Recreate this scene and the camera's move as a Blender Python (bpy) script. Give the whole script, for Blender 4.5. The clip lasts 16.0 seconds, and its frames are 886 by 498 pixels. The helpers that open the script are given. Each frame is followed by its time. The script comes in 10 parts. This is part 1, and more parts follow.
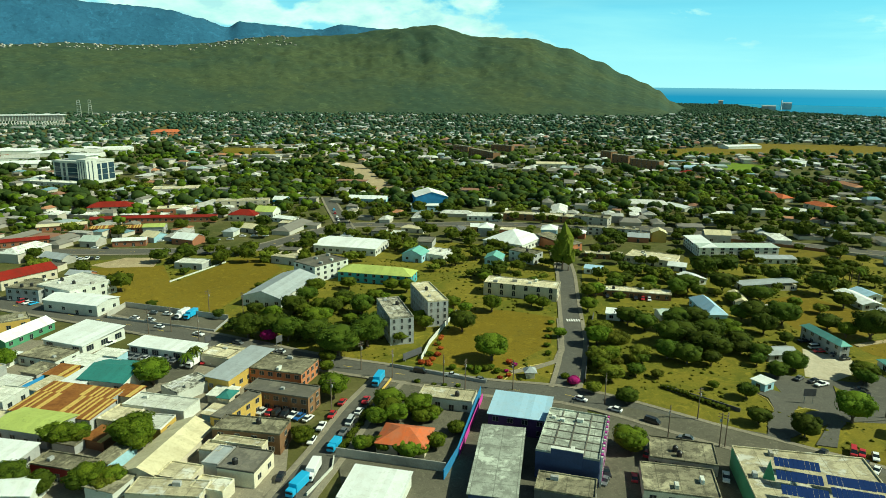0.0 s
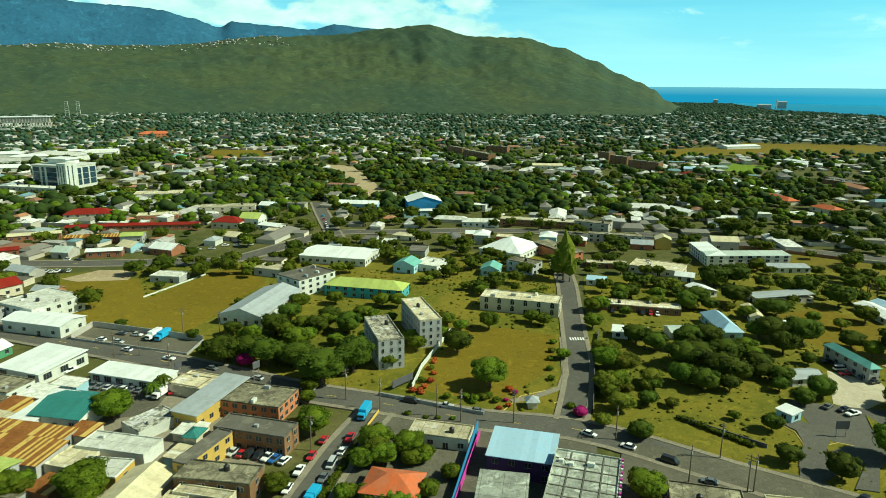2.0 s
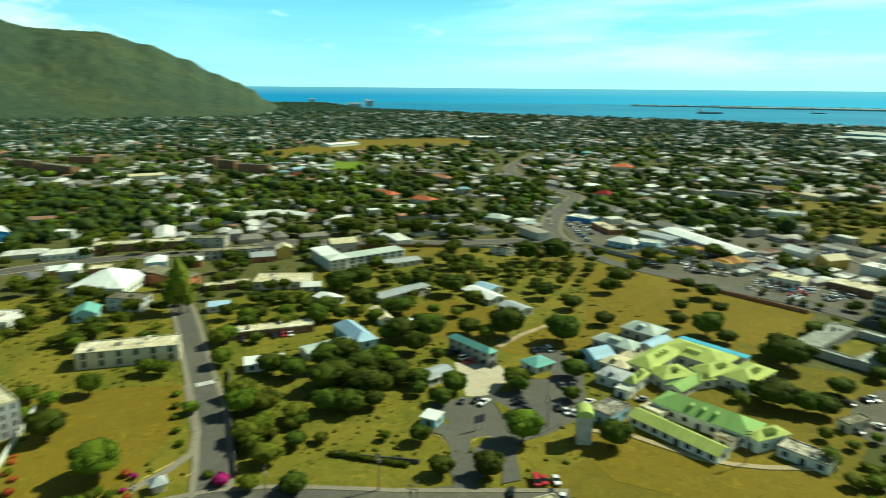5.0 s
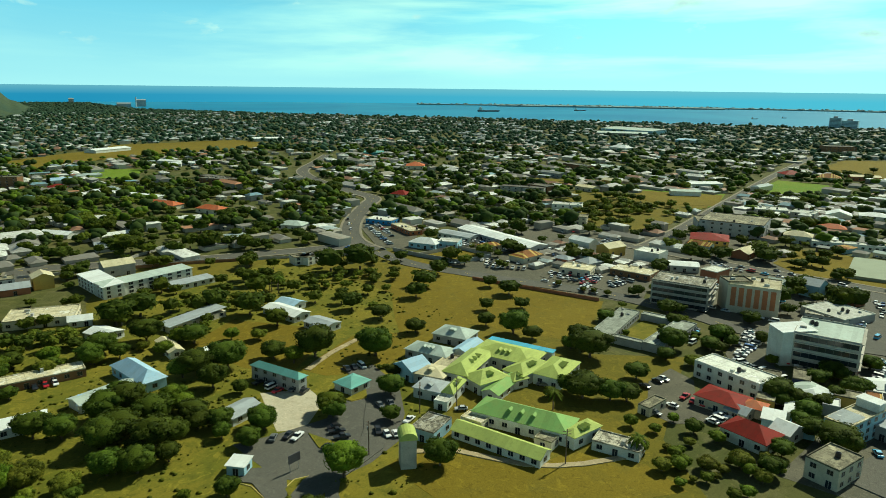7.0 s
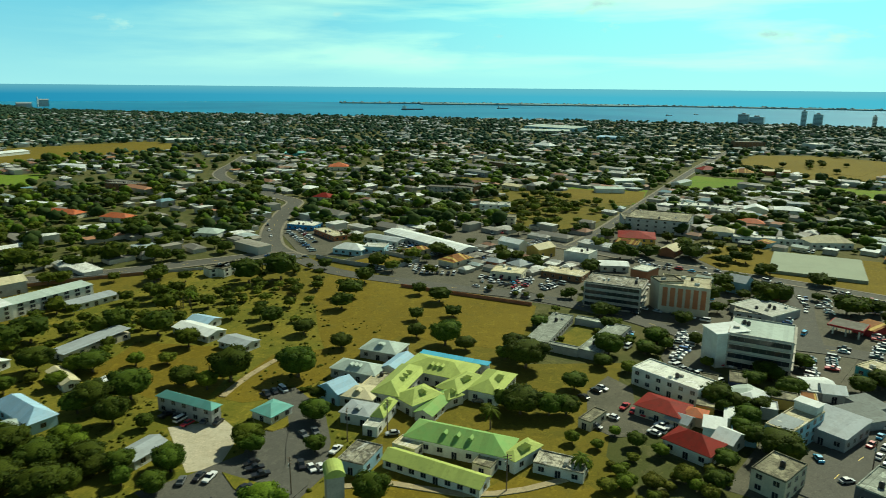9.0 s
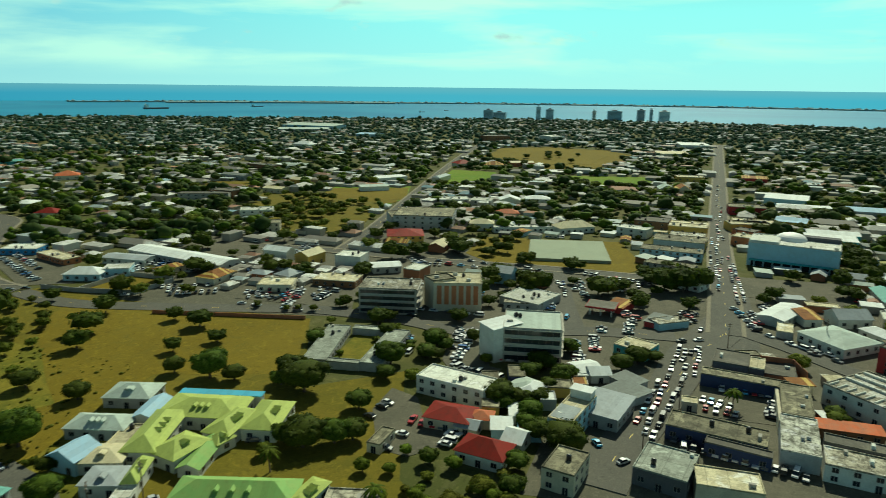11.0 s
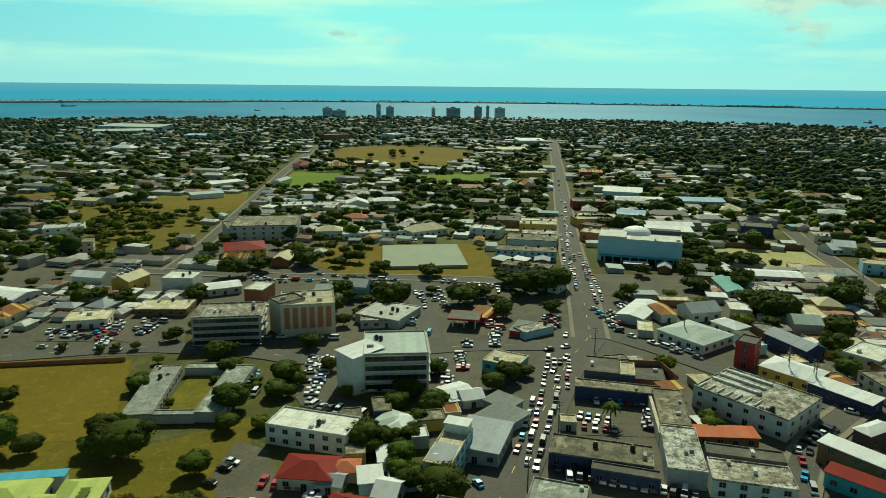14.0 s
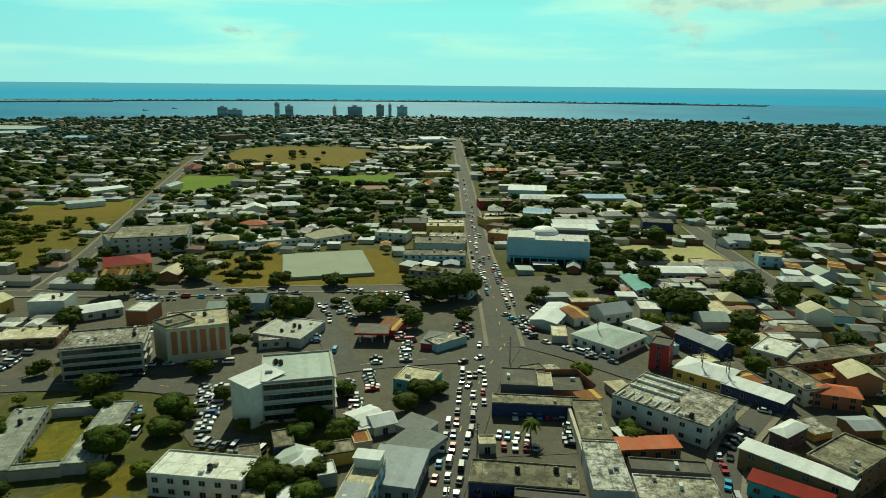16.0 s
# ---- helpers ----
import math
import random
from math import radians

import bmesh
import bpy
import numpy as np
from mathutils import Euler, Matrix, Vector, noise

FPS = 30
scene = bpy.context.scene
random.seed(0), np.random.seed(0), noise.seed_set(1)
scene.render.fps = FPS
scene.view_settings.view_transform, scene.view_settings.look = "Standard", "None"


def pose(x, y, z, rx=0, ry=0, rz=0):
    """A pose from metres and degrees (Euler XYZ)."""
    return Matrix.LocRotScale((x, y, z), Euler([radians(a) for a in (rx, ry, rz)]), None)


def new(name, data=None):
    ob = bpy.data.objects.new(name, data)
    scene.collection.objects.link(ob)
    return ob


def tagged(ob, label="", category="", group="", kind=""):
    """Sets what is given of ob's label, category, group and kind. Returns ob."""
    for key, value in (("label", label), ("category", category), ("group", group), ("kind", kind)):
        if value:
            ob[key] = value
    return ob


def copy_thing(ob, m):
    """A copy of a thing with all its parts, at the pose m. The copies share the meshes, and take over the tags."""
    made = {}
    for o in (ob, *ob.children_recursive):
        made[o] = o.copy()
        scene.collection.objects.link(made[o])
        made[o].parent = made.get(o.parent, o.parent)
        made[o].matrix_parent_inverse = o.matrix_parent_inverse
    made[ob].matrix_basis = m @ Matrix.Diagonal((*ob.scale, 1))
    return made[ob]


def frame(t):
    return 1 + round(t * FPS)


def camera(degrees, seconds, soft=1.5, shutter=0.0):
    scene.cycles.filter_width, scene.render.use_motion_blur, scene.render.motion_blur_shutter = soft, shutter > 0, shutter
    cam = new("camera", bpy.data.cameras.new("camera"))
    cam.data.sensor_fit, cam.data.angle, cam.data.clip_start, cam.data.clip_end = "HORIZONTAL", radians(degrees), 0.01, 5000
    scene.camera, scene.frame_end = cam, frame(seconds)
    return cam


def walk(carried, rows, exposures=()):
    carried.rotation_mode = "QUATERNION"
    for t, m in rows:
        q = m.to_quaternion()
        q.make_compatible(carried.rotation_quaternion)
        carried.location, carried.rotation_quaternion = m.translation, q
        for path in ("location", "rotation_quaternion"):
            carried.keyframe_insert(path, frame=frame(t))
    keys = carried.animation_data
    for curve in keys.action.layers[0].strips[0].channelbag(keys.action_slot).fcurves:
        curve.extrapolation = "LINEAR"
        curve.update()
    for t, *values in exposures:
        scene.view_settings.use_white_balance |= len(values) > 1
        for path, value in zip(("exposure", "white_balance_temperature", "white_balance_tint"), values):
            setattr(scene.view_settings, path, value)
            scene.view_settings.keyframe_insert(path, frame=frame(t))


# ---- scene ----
cam = camera(66.62, 16.0, soft=0.45, shutter=0.55)
PATH = [
    (0, pose(0.00, 0.00, 100.00, 76.31, 0, 0.00) @ pose(0, 0, 0, 0, 0, 0.65)),
    (0.5, pose(0.11, 5.80, 100.01, 76.28, 0, -0.02) @ pose(0, 0, 0, 0, 0, 0.60)),
    (1, pose(0.24, 11.56, 100.02, 76.27, 0, -0.03) @ pose(0, 0, 0, 0, 0, 0.57)),
    (1.5, pose(0.41, 17.24, 100.06, 76.28, 0, -0.05) @ pose(0, 0, 0, 0, 0, 0.51)),
    (2, pose(0.75, 23.01, 100.18, 76.30, 0, -0.44) @ pose(0, 0, 0, 0, 0, 0.47)),
    (2.5, pose(1.24, 28.69, 100.34, 76.29, 0, -2.28) @ pose(0, 0, 0, 0, 0, 0.49)),
    (3, pose(1.70, 34.40, 100.53, 76.30, 0, -4.84) @ pose(0, 0, 0, 0, 0, 0.53)),
    (3.5, pose(2.55, 39.83, 100.77, 76.30, 0, -7.08) @ pose(0, 0, 0, 0, 0, 0.52)),
    (4, pose(4.23, 44.61, 101.12, 76.33, 0, -10.77) @ pose(0, 0, 0, 0, 0, 0.51)),
    (4.5, pose(6.56, 48.11, 101.56, 76.46, 0, -21.63) @ pose(0, 0, 0, 0, 0, 0.52)),
    (5, pose(8.64, 50.91, 102.01, 76.53, 0, -32.79) @ pose(0, 0, 0, 0, 0, 0.49)),
    (5.2, pose(9.42, 52.14, 102.16, 76.54, 0, -36.97) @ pose(0, 0, 0, 0, 0, 0.51)),
    (5.5, pose(10.61, 54.19, 102.36, 76.55, 0, -42.00) @ pose(0, 0, 0, 0, 0, 0.52)),
    (6, pose(12.65, 57.83, 102.66, 76.57, 0, -46.90) @ pose(0, 0, 0, 0, 0, 0.56)),
    (6.5, pose(14.84, 61.51, 102.92, 76.58, 0, -49.10) @ pose(0, 0, 0, 0, 0, 0.60)),
    (7, pose(17.27, 65.06, 103.13, 76.60, 0, -50.35) @ pose(0, 0, 0, 0, 0, 0.63)),
    (7.3, pose(18.92, 67.00, 103.23, 76.61, 0, -51.28) @ pose(0, 0, 0, 0, 0, 0.65)),
    (7.5, pose(20.17, 68.13, 103.27, 76.60, 0, -51.91) @ pose(0, 0, 0, 0, 0, 0.64)),
    (8, pose(23.68, 70.54, 103.33, 76.56, 0, -53.43) @ pose(0, 0, 0, 0, 0, 0.61)),
    (8.5, pose(27.00, 72.84, 103.30, 76.53, 0, -55.05) @ pose(0, 0, 0, 0, 0, 0.56)),
    (9, pose(30.53, 75.06, 103.28, 76.52, 0, -56.67) @ pose(0, 0, 0, 0, 0, 0.54)),
    (9.5, pose(34.16, 77.02, 103.27, 76.51, 0, -60.53) @ pose(0, 0, 0, 0, 0, 0.55)),
    (10, pose(38.15, 78.75, 103.25, 76.50, 0, -65.61) @ pose(0, 0, 0, 0, 0, 0.58)),
    (10.2, pose(39.91, 79.57, 103.24, 76.51, 0, -68.18) @ pose(0, 0, 0, 0, 0, 0.62)),
    (10.5, pose(42.85, 81.01, 103.24, 76.51, 0, -71.90) @ pose(0, 0, 0, 0, 0, 0.62)),
    (11, pose(48.13, 83.61, 103.24, 76.50, 0, -76.70) @ pose(0, 0, 0, 0, 0, 0.62)),
    (11.5, pose(53.55, 86.15, 103.24, 76.49, 0, -80.00) @ pose(0, 0, 0, 0, 0, 0.62)),
    (12, pose(58.89, 88.40, 103.23, 76.48, 0, -82.20) @ pose(0, 0, 0, 0, 0, 0.62)),
    (12.3, pose(61.91, 89.41, 103.22, 76.47, 0, -83.28) @ pose(0, 0, 0, 0, 0, 0.62)),
    (12.5, pose(63.74, 89.81, 103.20, 76.46, 0, -83.99) @ pose(0, 0, 0, 0, 0, 0.65)),
    (13, pose(68.04, 90.16, 103.16, 76.45, 0, -85.93) @ pose(0, 0, 0, 0, 0, 0.66)),
    (13.5, pose(72.22, 90.26, 103.14, 76.44, 0, -87.92) @ pose(0, 0, 0, 0, 0, 0.63)),
    (14, pose(76.41, 90.32, 103.16, 76.42, 0, -90.04) @ pose(0, 0, 0, 0, 0, 0.56)),
    (14.5, pose(80.60, 90.18, 103.19, 76.41, 0, -91.77) @ pose(0, 0, 0, 0, 0, 0.52)),
    (15, pose(84.96, 89.90, 103.23, 76.39, 0, -93.76) @ pose(0, 0, 0, 0, 0, 0.51)),
    (15.5, pose(89.37, 89.54, 103.29, 76.37, 0, -96.03) @ pose(0, 0, 0, 0, 0, 0.53)),
    (16, pose(93.78, 89.18, 103.36, 76.35, 0, -98.17) @ pose(0, 0, 0, 0, 0, 0.54)),
]
walk(cam, PATH, [(0, 0.16, 6540, -18), (2.5, 0.21, 6590, -18), (4, 0.34, 6640, -18), (4.7, 0.32, 6640, -17), (7.3, -0.04, 6560, -12), (8.5, -0.1, 6580, -13), (12.5, -0.31, 6780, -16), (16, -0.36, 6860, -17)])

# ---- sky and sun ----
SUN_YAW, SUN_HEIGHT = -97.0, 43.0      # turn from straight ahead, and height, in degrees
sun_data = bpy.data.lights.new("sun", "SUN")
sun_data.energy, sun_data.angle, sun_data.color = 5.0, radians(0.55), (1.0, 0.93, 0.79)
sun = new("sun", sun_data)
sun.rotation_euler = Euler((radians(90 - SUN_HEIGHT), 0, radians(SUN_YAW + 180)))


class Nodes:
    """Short writing of node trees."""

    def __init__(self, tree):
        self.tree = tree
        tree.nodes.clear()

    def add(self, kind, ins=None):
        n = self.tree.nodes.new(kind)
        for k, v in (ins or {}).items():
            self.put(n.inputs[k], v)
        return n

    def put(self, socket, v):
        if isinstance(v, bpy.types.NodeSocket):
            self.tree.links.new(v, socket)
        else:
            socket.default_value = v

    def mix(self, fac, a, b, how="MIX"):
        n = self.tree.nodes.new("ShaderNodeMix")
        n.data_type, n.blend_type = "RGBA", how
        for k, v in ((0, fac), (6, a), (7, b)):
            self.put(n.inputs[k], v)
        return n.outputs[2]

    def math(self, op, a, b=0.0, c=0.0):
        n = self.tree.nodes.new("ShaderNodeMath")
        n.operation = op
        for k, v in enumerate((a, b, c)):
            self.put(n.inputs[k], v)
        return n.outputs[0]

    def ramp(self, fac, stops):
        n = self.tree.nodes.new("ShaderNodeValToRGB")
        e = n.color_ramp.elements
        while len(e) < len(stops):
            e.new(0.5)
        for k, (p, c) in zip(e, stops):
            k.position = p
            k.color = (c, c, c, 1) if isinstance(c, (int, float)) else (*c, 1)
        self.put(n.inputs[0], fac)
        return n.outputs[0]

    def noise(self, scale, detail=4.0, rough=0.6, vec=None, distort=0.0):
        n = self.tree.nodes.new("ShaderNodeTexNoise")
        n.inputs["Scale"].default_value, n.inputs["Detail"].default_value = scale, detail
        n.inputs["Roughness"].default_value, n.inputs["Distortion"].default_value = rough, distort
        if vec is not None:
            self.put(n.inputs["Vector"], vec)
        return n.outputs[0]


def rgb(c):
    return (*c, 1.0)


world = bpy.data.worlds.new("sky")
scene.world = world
world.use_nodes = True
nt = Nodes(world.node_tree)
sky = nt.add("ShaderNodeTexSky")
sky.sky_type, sky.sun_disc, sky.sun_elevation, sky.sun_rotation = "NISHITA", False, radians(SUN_HEIGHT), radians(-SUN_YAW)
sky.altitude, sky.air_density, sky.dust_density, sky.ozone_density = 100, 1.0, 0.6, 2.0
tc = nt.add("ShaderNodeTexCoord")
sep = nt.add("ShaderNodeSeparateXYZ", {0: tc.outputs["Generated"]})
up = sep.outputs[2]
# low sky: clear azure, paler and greener towards the sun, whitish at the horizon
xx, yy = sep.outputs[0], sep.outputs[1]
sunward = nt.math("ADD", nt.math("MULTIPLY", xx, 0.996), nt.math("MULTIPLY", yy, -0.087))
low = nt.mix(nt.ramp(sunward, [(0.0, 0.0), (0.65, 0.15), (0.97, 1.0)]), rgb((1.75, 5.7, 8.6)), rgb((4.0, 11.0, 11.9)))
low = nt.mix(nt.ramp(up, [(0.0, 0.65), (0.06, 0.3), (0.13, 0.0)]), low, rgb((5.9, 9.8, 10.2)))
clear = nt.mix(nt.ramp(up, [(0.10, 1.0), (0.26, 0.0)]), nt.mix(1.0, sky.outputs[0], rgb((0.42, 0.42, 0.42)), "MULTIPLY"), low)
# cumulus banked up behind the mountains, thin sheets over the sea
stretch = nt.add("ShaderNodeMapping", {"Vector": tc.outputs["Generated"], "Scale": (1.0, 1.0, 2.2), "Location": (0.35, 0.1, 0.0)})
puffs = nt.noise(9.0, 8.0, 0.55, stretch.outputs[0], 0.15)
inland = nt.math("MULTIPLY", nt.ramp(yy, [(0.5, 0.0), (0.7, 1.0)]), nt.ramp(nt.math("MULTIPLY_ADD", xx, 0.5, 0.5), [(0.2, 1.0), (0.52, 0.85), (0.6, 0.0)]))
slope = nt.math("MULTIPLY_ADD", xx, 0.09, nt.math("MULTIPLY", up, 1.0))
bank = nt.ramp(slope, [(0.045, 0.0), (0.07, 1.0), (0.112, 0.9), (0.15, 0.0)])
west = nt.math("MULTIPLY", nt.ramp(nt.math("MULTIPLY", yy, -1.0), [(0.36, 0.0), (0.44, 1.0)]), nt.ramp(up, [(0.088, 0.0), (0.105, 1.0), (0.2, 1.0), (0.3, 0.0)]))
banks = nt.math("ADD", nt.math("MULTIPLY", nt.math("MULTIPLY", inland, bank), 0.295), nt.math("MULTIPLY", west, 0.31))
heavy = nt.ramp(nt.math("ADD", puffs, banks), [(0.62, 0.0), (0.71, 1.0)])
cloud = nt.math("MULTIPLY", heavy, nt.ramp(up, [(0.03, 0.0), (0.07, 1.0)]))
stretch2 = nt.add("ShaderNodeMapping", {"Vector": tc.outputs["Generated"], "Scale": (1.0, 1.0, 8.0), "Location": (2.2, 0.7, 0.4)})
wisps = nt.ramp(nt.noise(2.6, 6.0, 0.55, stretch2.outputs[0], 0.3), [(0.46, 0.0), (0.66, 0.7)])
wisp_belt = nt.math("MULTIPLY", nt.ramp(up, [(0.01, 0.0), (0.035, 1.0), (0.2, 1.0), (0.5, 0.2)]), nt.ramp(sunward, [(0.35, 0.15), (0.8, 1.0)]))
shade = nt.mix(nt.ramp(nt.noise(16.0, 5.0, 0.6, stretch.outputs[0]), [(0.35, 0.0), (0.6, 1.0)]), rgb((4.7, 7.4, 8.3)), rgb((7.5, 10.2, 9.4)))
clouded = nt.mix(cloud, nt.mix(nt.math("MULTIPLY", wisps, wisp_belt), clear, rgb((8.6, 12.6, 10.4))), shade)
# sea past the water sheet: sunward sheen and horizon haze put into its colour
sea_sheen = nt.mix(nt.ramp(sunward, [(0.3, 0.0), (1.0, 1.0)]), rgb((0.35, 2.7, 5.1)), rgb((1.1, 5.0, 7.2)))
sea_far = nt.mix(nt.ramp(nt.math("MULTIPLY", up, -1.0), [(0.0, 0.6), (0.012, 0.0)]), sea_sheen, rgb((2.4, 5.2, 6.2)))
below = nt.math("LESS_THAN", up, -0.0005)
both = nt.mix(below, clouded, sea_far)
bg = nt.add("ShaderNodeBackground", {"Color": both, "Strength": 0.105})
nt.add("ShaderNodeOutputWorld", {"Surface": bg.outputs[0]})

# ---- materials ----
MATS = {}


def mat(name):
    m = bpy.data.materials.new(name)
    m.use_nodes = True
    return m, Nodes(m.node_tree)


def finish(n, color, rough=0.8, bump=None, strength=0.3, metal=0.0, dist=0.1, spec=0.4):
    ins = {"Base Color": color, "Roughness": rough, "Metallic": metal, "Specular IOR Level": spec}
    b = n.add("ShaderNodeBsdfPrincipled", ins)
    if bump is not None:
        u = n.add("ShaderNodeBump", {"Height": bump, "Strength": strength, "Distance": dist})
        n.put(b.inputs["Normal"], u.outputs[0])
    n.add("ShaderNodeOutputMaterial", {"Surface": b.outputs[0]})


def place_vec(n):
    return n.add("ShaderNodeNewGeometry").outputs["Position"]


def stained(name, base, dirt, amount=0.5, scale=0.25, rough=0.85, fine=3.0, vary=0.12, joints=0.0):
    """Paint, plaster or concrete: broad stains, fine grain and a small difference from piece to piece."""
    m, n = mat(name)
    p = place_vec(n)
    broad = n.ramp(n.noise(scale, 5, 0.65, p, 0.6), [(0.42, 0.0), (0.72, amount)])
    grain = n.noise(fine, 4, 0.7, p)
    c = n.mix(broad, rgb(base), rgb(dirt))
    c = n.mix(n.ramp(grain, [(0.3, 0.35), (0.6, 0.0)]), c, rgb(tuple(0.7 * k for k in dirt)))
    if joints:
        blot = n.ramp(n.noise(scale * 2.6, 8, 0.74, p, 0.25), [(0.46, 0.0), (0.56, 0.85)])
        c = n.mix(n.math("MULTIPLY", blot, amount), c, rgb(tuple(0.5 * k for k in dirt)))
        pale = n.ramp(n.noise(scale * 1.3, 7, 0.68, p, 0.3), [(0.54, 0.0), (0.62, 0.7)])
        c = n.mix(pale, c, rgb(tuple(min(0.8, 1.8 * k) for k in base)))
        speck = n.ramp(n.noise(1.1, 6, 0.75, p, 0.5), [(0.56, 0.0), (0.62, 0.7)])
        c = n.mix(n.math("MULTIPLY", speck, amount), c, rgb(tuple(0.45 * k for k in dirt)))
        xyz = n.add("ShaderNodeSeparateXYZ", {0: n.add("ShaderNodeTexCoord").outputs["Object"]})
        lines = n.math("MAXIMUM", *[n.math("LESS_THAN", n.math("FRACT", n.math("MULTIPLY", xyz.outputs[k], 1 / joints)), 0.035) for k in (0, 1)])
        c = n.mix(n.math("MULTIPLY", lines, 0.6), c, rgb(tuple(0.5 * k for k in dirt)))
    rnd = n.add("ShaderNodeObjectInfo").outputs["Random"]
    c = n.add("ShaderNodeHueSaturation", {"Color": c, "Value": n.math("MULTIPLY_ADD", rnd, vary * 2, 1 - vary)}).outputs[0]
    finish(n, c, rough, grain, 0.25, dist=0.05, spec=0.2)
    MATS[name] = m
    return m


def sheet_metal(name, base, dirt, amount=0.5, rough=0.68, stripe=0.0, stripe_color=(0.3, 0.1, 0.04), sheets=0.55):
    """Corrugated roof sheets: ribs in relief, sheets of differing age, stains."""
    m, n = mat(name)
    tcn = n.add("ShaderNodeTexCoord")
    obj = tcn.outputs["Object"]
    w = n.add("ShaderNodeTexWave", {"Vector": obj, "Scale": 1.6, "Distortion": 0.0})
    w.wave_type, w.bands_direction = "BANDS", "X"
    p = place_vec(n)
    sx = n.add("ShaderNodeSeparateXYZ", {0: obj}).outputs[0]
    cell = n.math("FLOOR", n.math("MULTIPLY", sx, sheets))
    white = n.add("ShaderNodeTexWhiteNoise")
    white.noise_dimensions = "1D"
    n.put(white.inputs["W"], cell)
    each = white.outputs[0]
    broad = n.ramp(n.noise(0.22, 6, 0.7, p, 0.8), [(0.4, 0.0), (0.75, amount)])
    c = n.mix(broad, rgb(base), rgb(dirt))
    if stripe:
        c = n.mix(n.math("MULTIPLY", n.math("GREATER_THAN", each, 1 - stripe), 0.9), c, rgb(stripe_color))
    speck = n.ramp(n.noise(0.9, 6, 0.75, p, 0.4), [(0.52, 0.0), (0.66, 0.6)])
    c = n.mix(n.math("MULTIPLY", speck, amount), c, rgb(tuple(0.6 * k for k in dirt)))
    val = n.math("MULTIPLY_ADD", each, 0.15, 0.92)
    c = n.add("ShaderNodeHueSaturation", {"Color": c, "Value": val}).outputs[0]
    finish(n, c, rough, w.outputs[1], 0.2, 0.0, 0.05, 0.1)
    MATS[name] = m
    return m


def plain(name, base, rough=0.6, metal=0.0, spec=0.5):
    m, n = mat(name)
    p = place_vec(n)
    c = n.mix(n.ramp(n.noise(1.3, 4, 0.6, p), [(0.35, 0.25), (0.7, 0.0)]), rgb(base), rgb(tuple(0.75 * k for k in base)))
    finish(n, c, rough, None, metal=metal, spec=spec)
    MATS[name] = m
    return m


stained("white_wall", (0.68, 0.70, 0.64), (0.40, 0.40, 0.34), 0.5)
stained("cream_wall", (0.68, 0.62, 0.47), (0.4, 0.36, 0.27), 0.5)
stained("grey_wall", (0.42, 0.43, 0.42), (0.24, 0.24, 0.23), 0.6)
stained("concrete", (0.46, 0.44, 0.39), (0.25, 0.24, 0.21), 0.7)
stained("ash_wall", (0.52, 0.50, 0.43), (0.3, 0.28, 0.23), 0.5)
stained("yellow_kerb", (0.62, 0.50, 0.16), (0.4, 0.34, 0.16), 0.5)
stained("dark_wall", (0.12, 0.12, 0.13), (0.06, 0.06, 0.06), 0.5)
stained("navy_wall", (0.05, 0.07, 0.16), (0.03, 0.04, 0.07), 0.5)
stained("purple_wall", (0.10, 0.05, 0.15), (0.05, 0.03, 0.07), 0.4)
stained("magenta_paint", (0.62, 0.06, 0.40), (0.35, 0.05, 0.22), 0.4)
stained("orange_wall", (0.52, 0.20, 0.09), (0.3, 0.13, 0.07), 0.5)
stained("yellow_wall", (0.62, 0.42, 0.10), (0.4, 0.28, 0.1), 0.5)
stained("red_wall", (0.42, 0.05, 0.05), (0.2, 0.04, 0.04), 0.5)
stained("teal_wall", (0.10, 0.42, 0.46), (0.08, 0.25, 0.27), 0.5)
stained("sky_wall", (0.36, 0.58, 0.68), (0.3, 0.4, 0.44), 0.5)
stained("blue_wall", (0.05, 0.25, 0.52), (0.04, 0.15, 0.3), 0.4)
stained("brown_wall", (0.26, 0.14, 0.07), (0.14, 0.09, 0.05), 0.6)
stained("brick_wall", (0.36, 0.15, 0.08), (0.2, 0.1, 0.06), 0.5)
stained("green_wall", (0.10, 0.30, 0.16), (0.06, 0.18, 0.1), 0.5)
stained("roof_membrane", (0.72, 0.74, 0.66), (0.44, 0.42, 0.33), 0.42, 0.12, joints=5.5, vary=0.22)
stained("roof_concrete", (0.27, 0.25, 0.165), (0.12, 0.11, 0.075), 0.85, 0.12, joints=5.5, vary=0.22)
stained("roof_ash", (0.36, 0.39, 0.33), (0.22, 0.23, 0.19), 0.6, 0.12, joints=5.5, vary=0.1)
stained("roof_cream", (0.66, 0.60, 0.40), (0.38, 0.33, 0.2), 0.55, 0.12, joints=5.5, vary=0.22)
stained("roof_tar", (0.12, 0.112, 0.085), (0.2, 0.19, 0.165), 0.7, 0.15, joints=5.5, vary=0.22)
stained("roof_mould", (0.70, 0.70, 0.60), (0.10, 0.10, 0.07), 0.95, 0.14, joints=5.5, vary=0.1)
stained("roof_slab", (0.33, 0.37, 0.27), (0.25, 0.28, 0.20), 0.5, 0.05, vary=0.05)
stained("roof_stained", (0.56, 0.53, 0.41), (0.11, 0.10, 0.07), 0.95, 0.16, joints=5.5, vary=0.22)
sheet_metal("metal_white", (0.76, 0.80, 0.78), (0.5, 0.48, 0.4), 0.4)
sheet_metal("metal_grey", (0.38, 0.42, 0.44), (0.25, 0.25, 0.23), 0.5)
sheet_metal("metal_dark", (0.15, 0.15, 0.15), (0.09, 0.085, 0.08), 0.6)
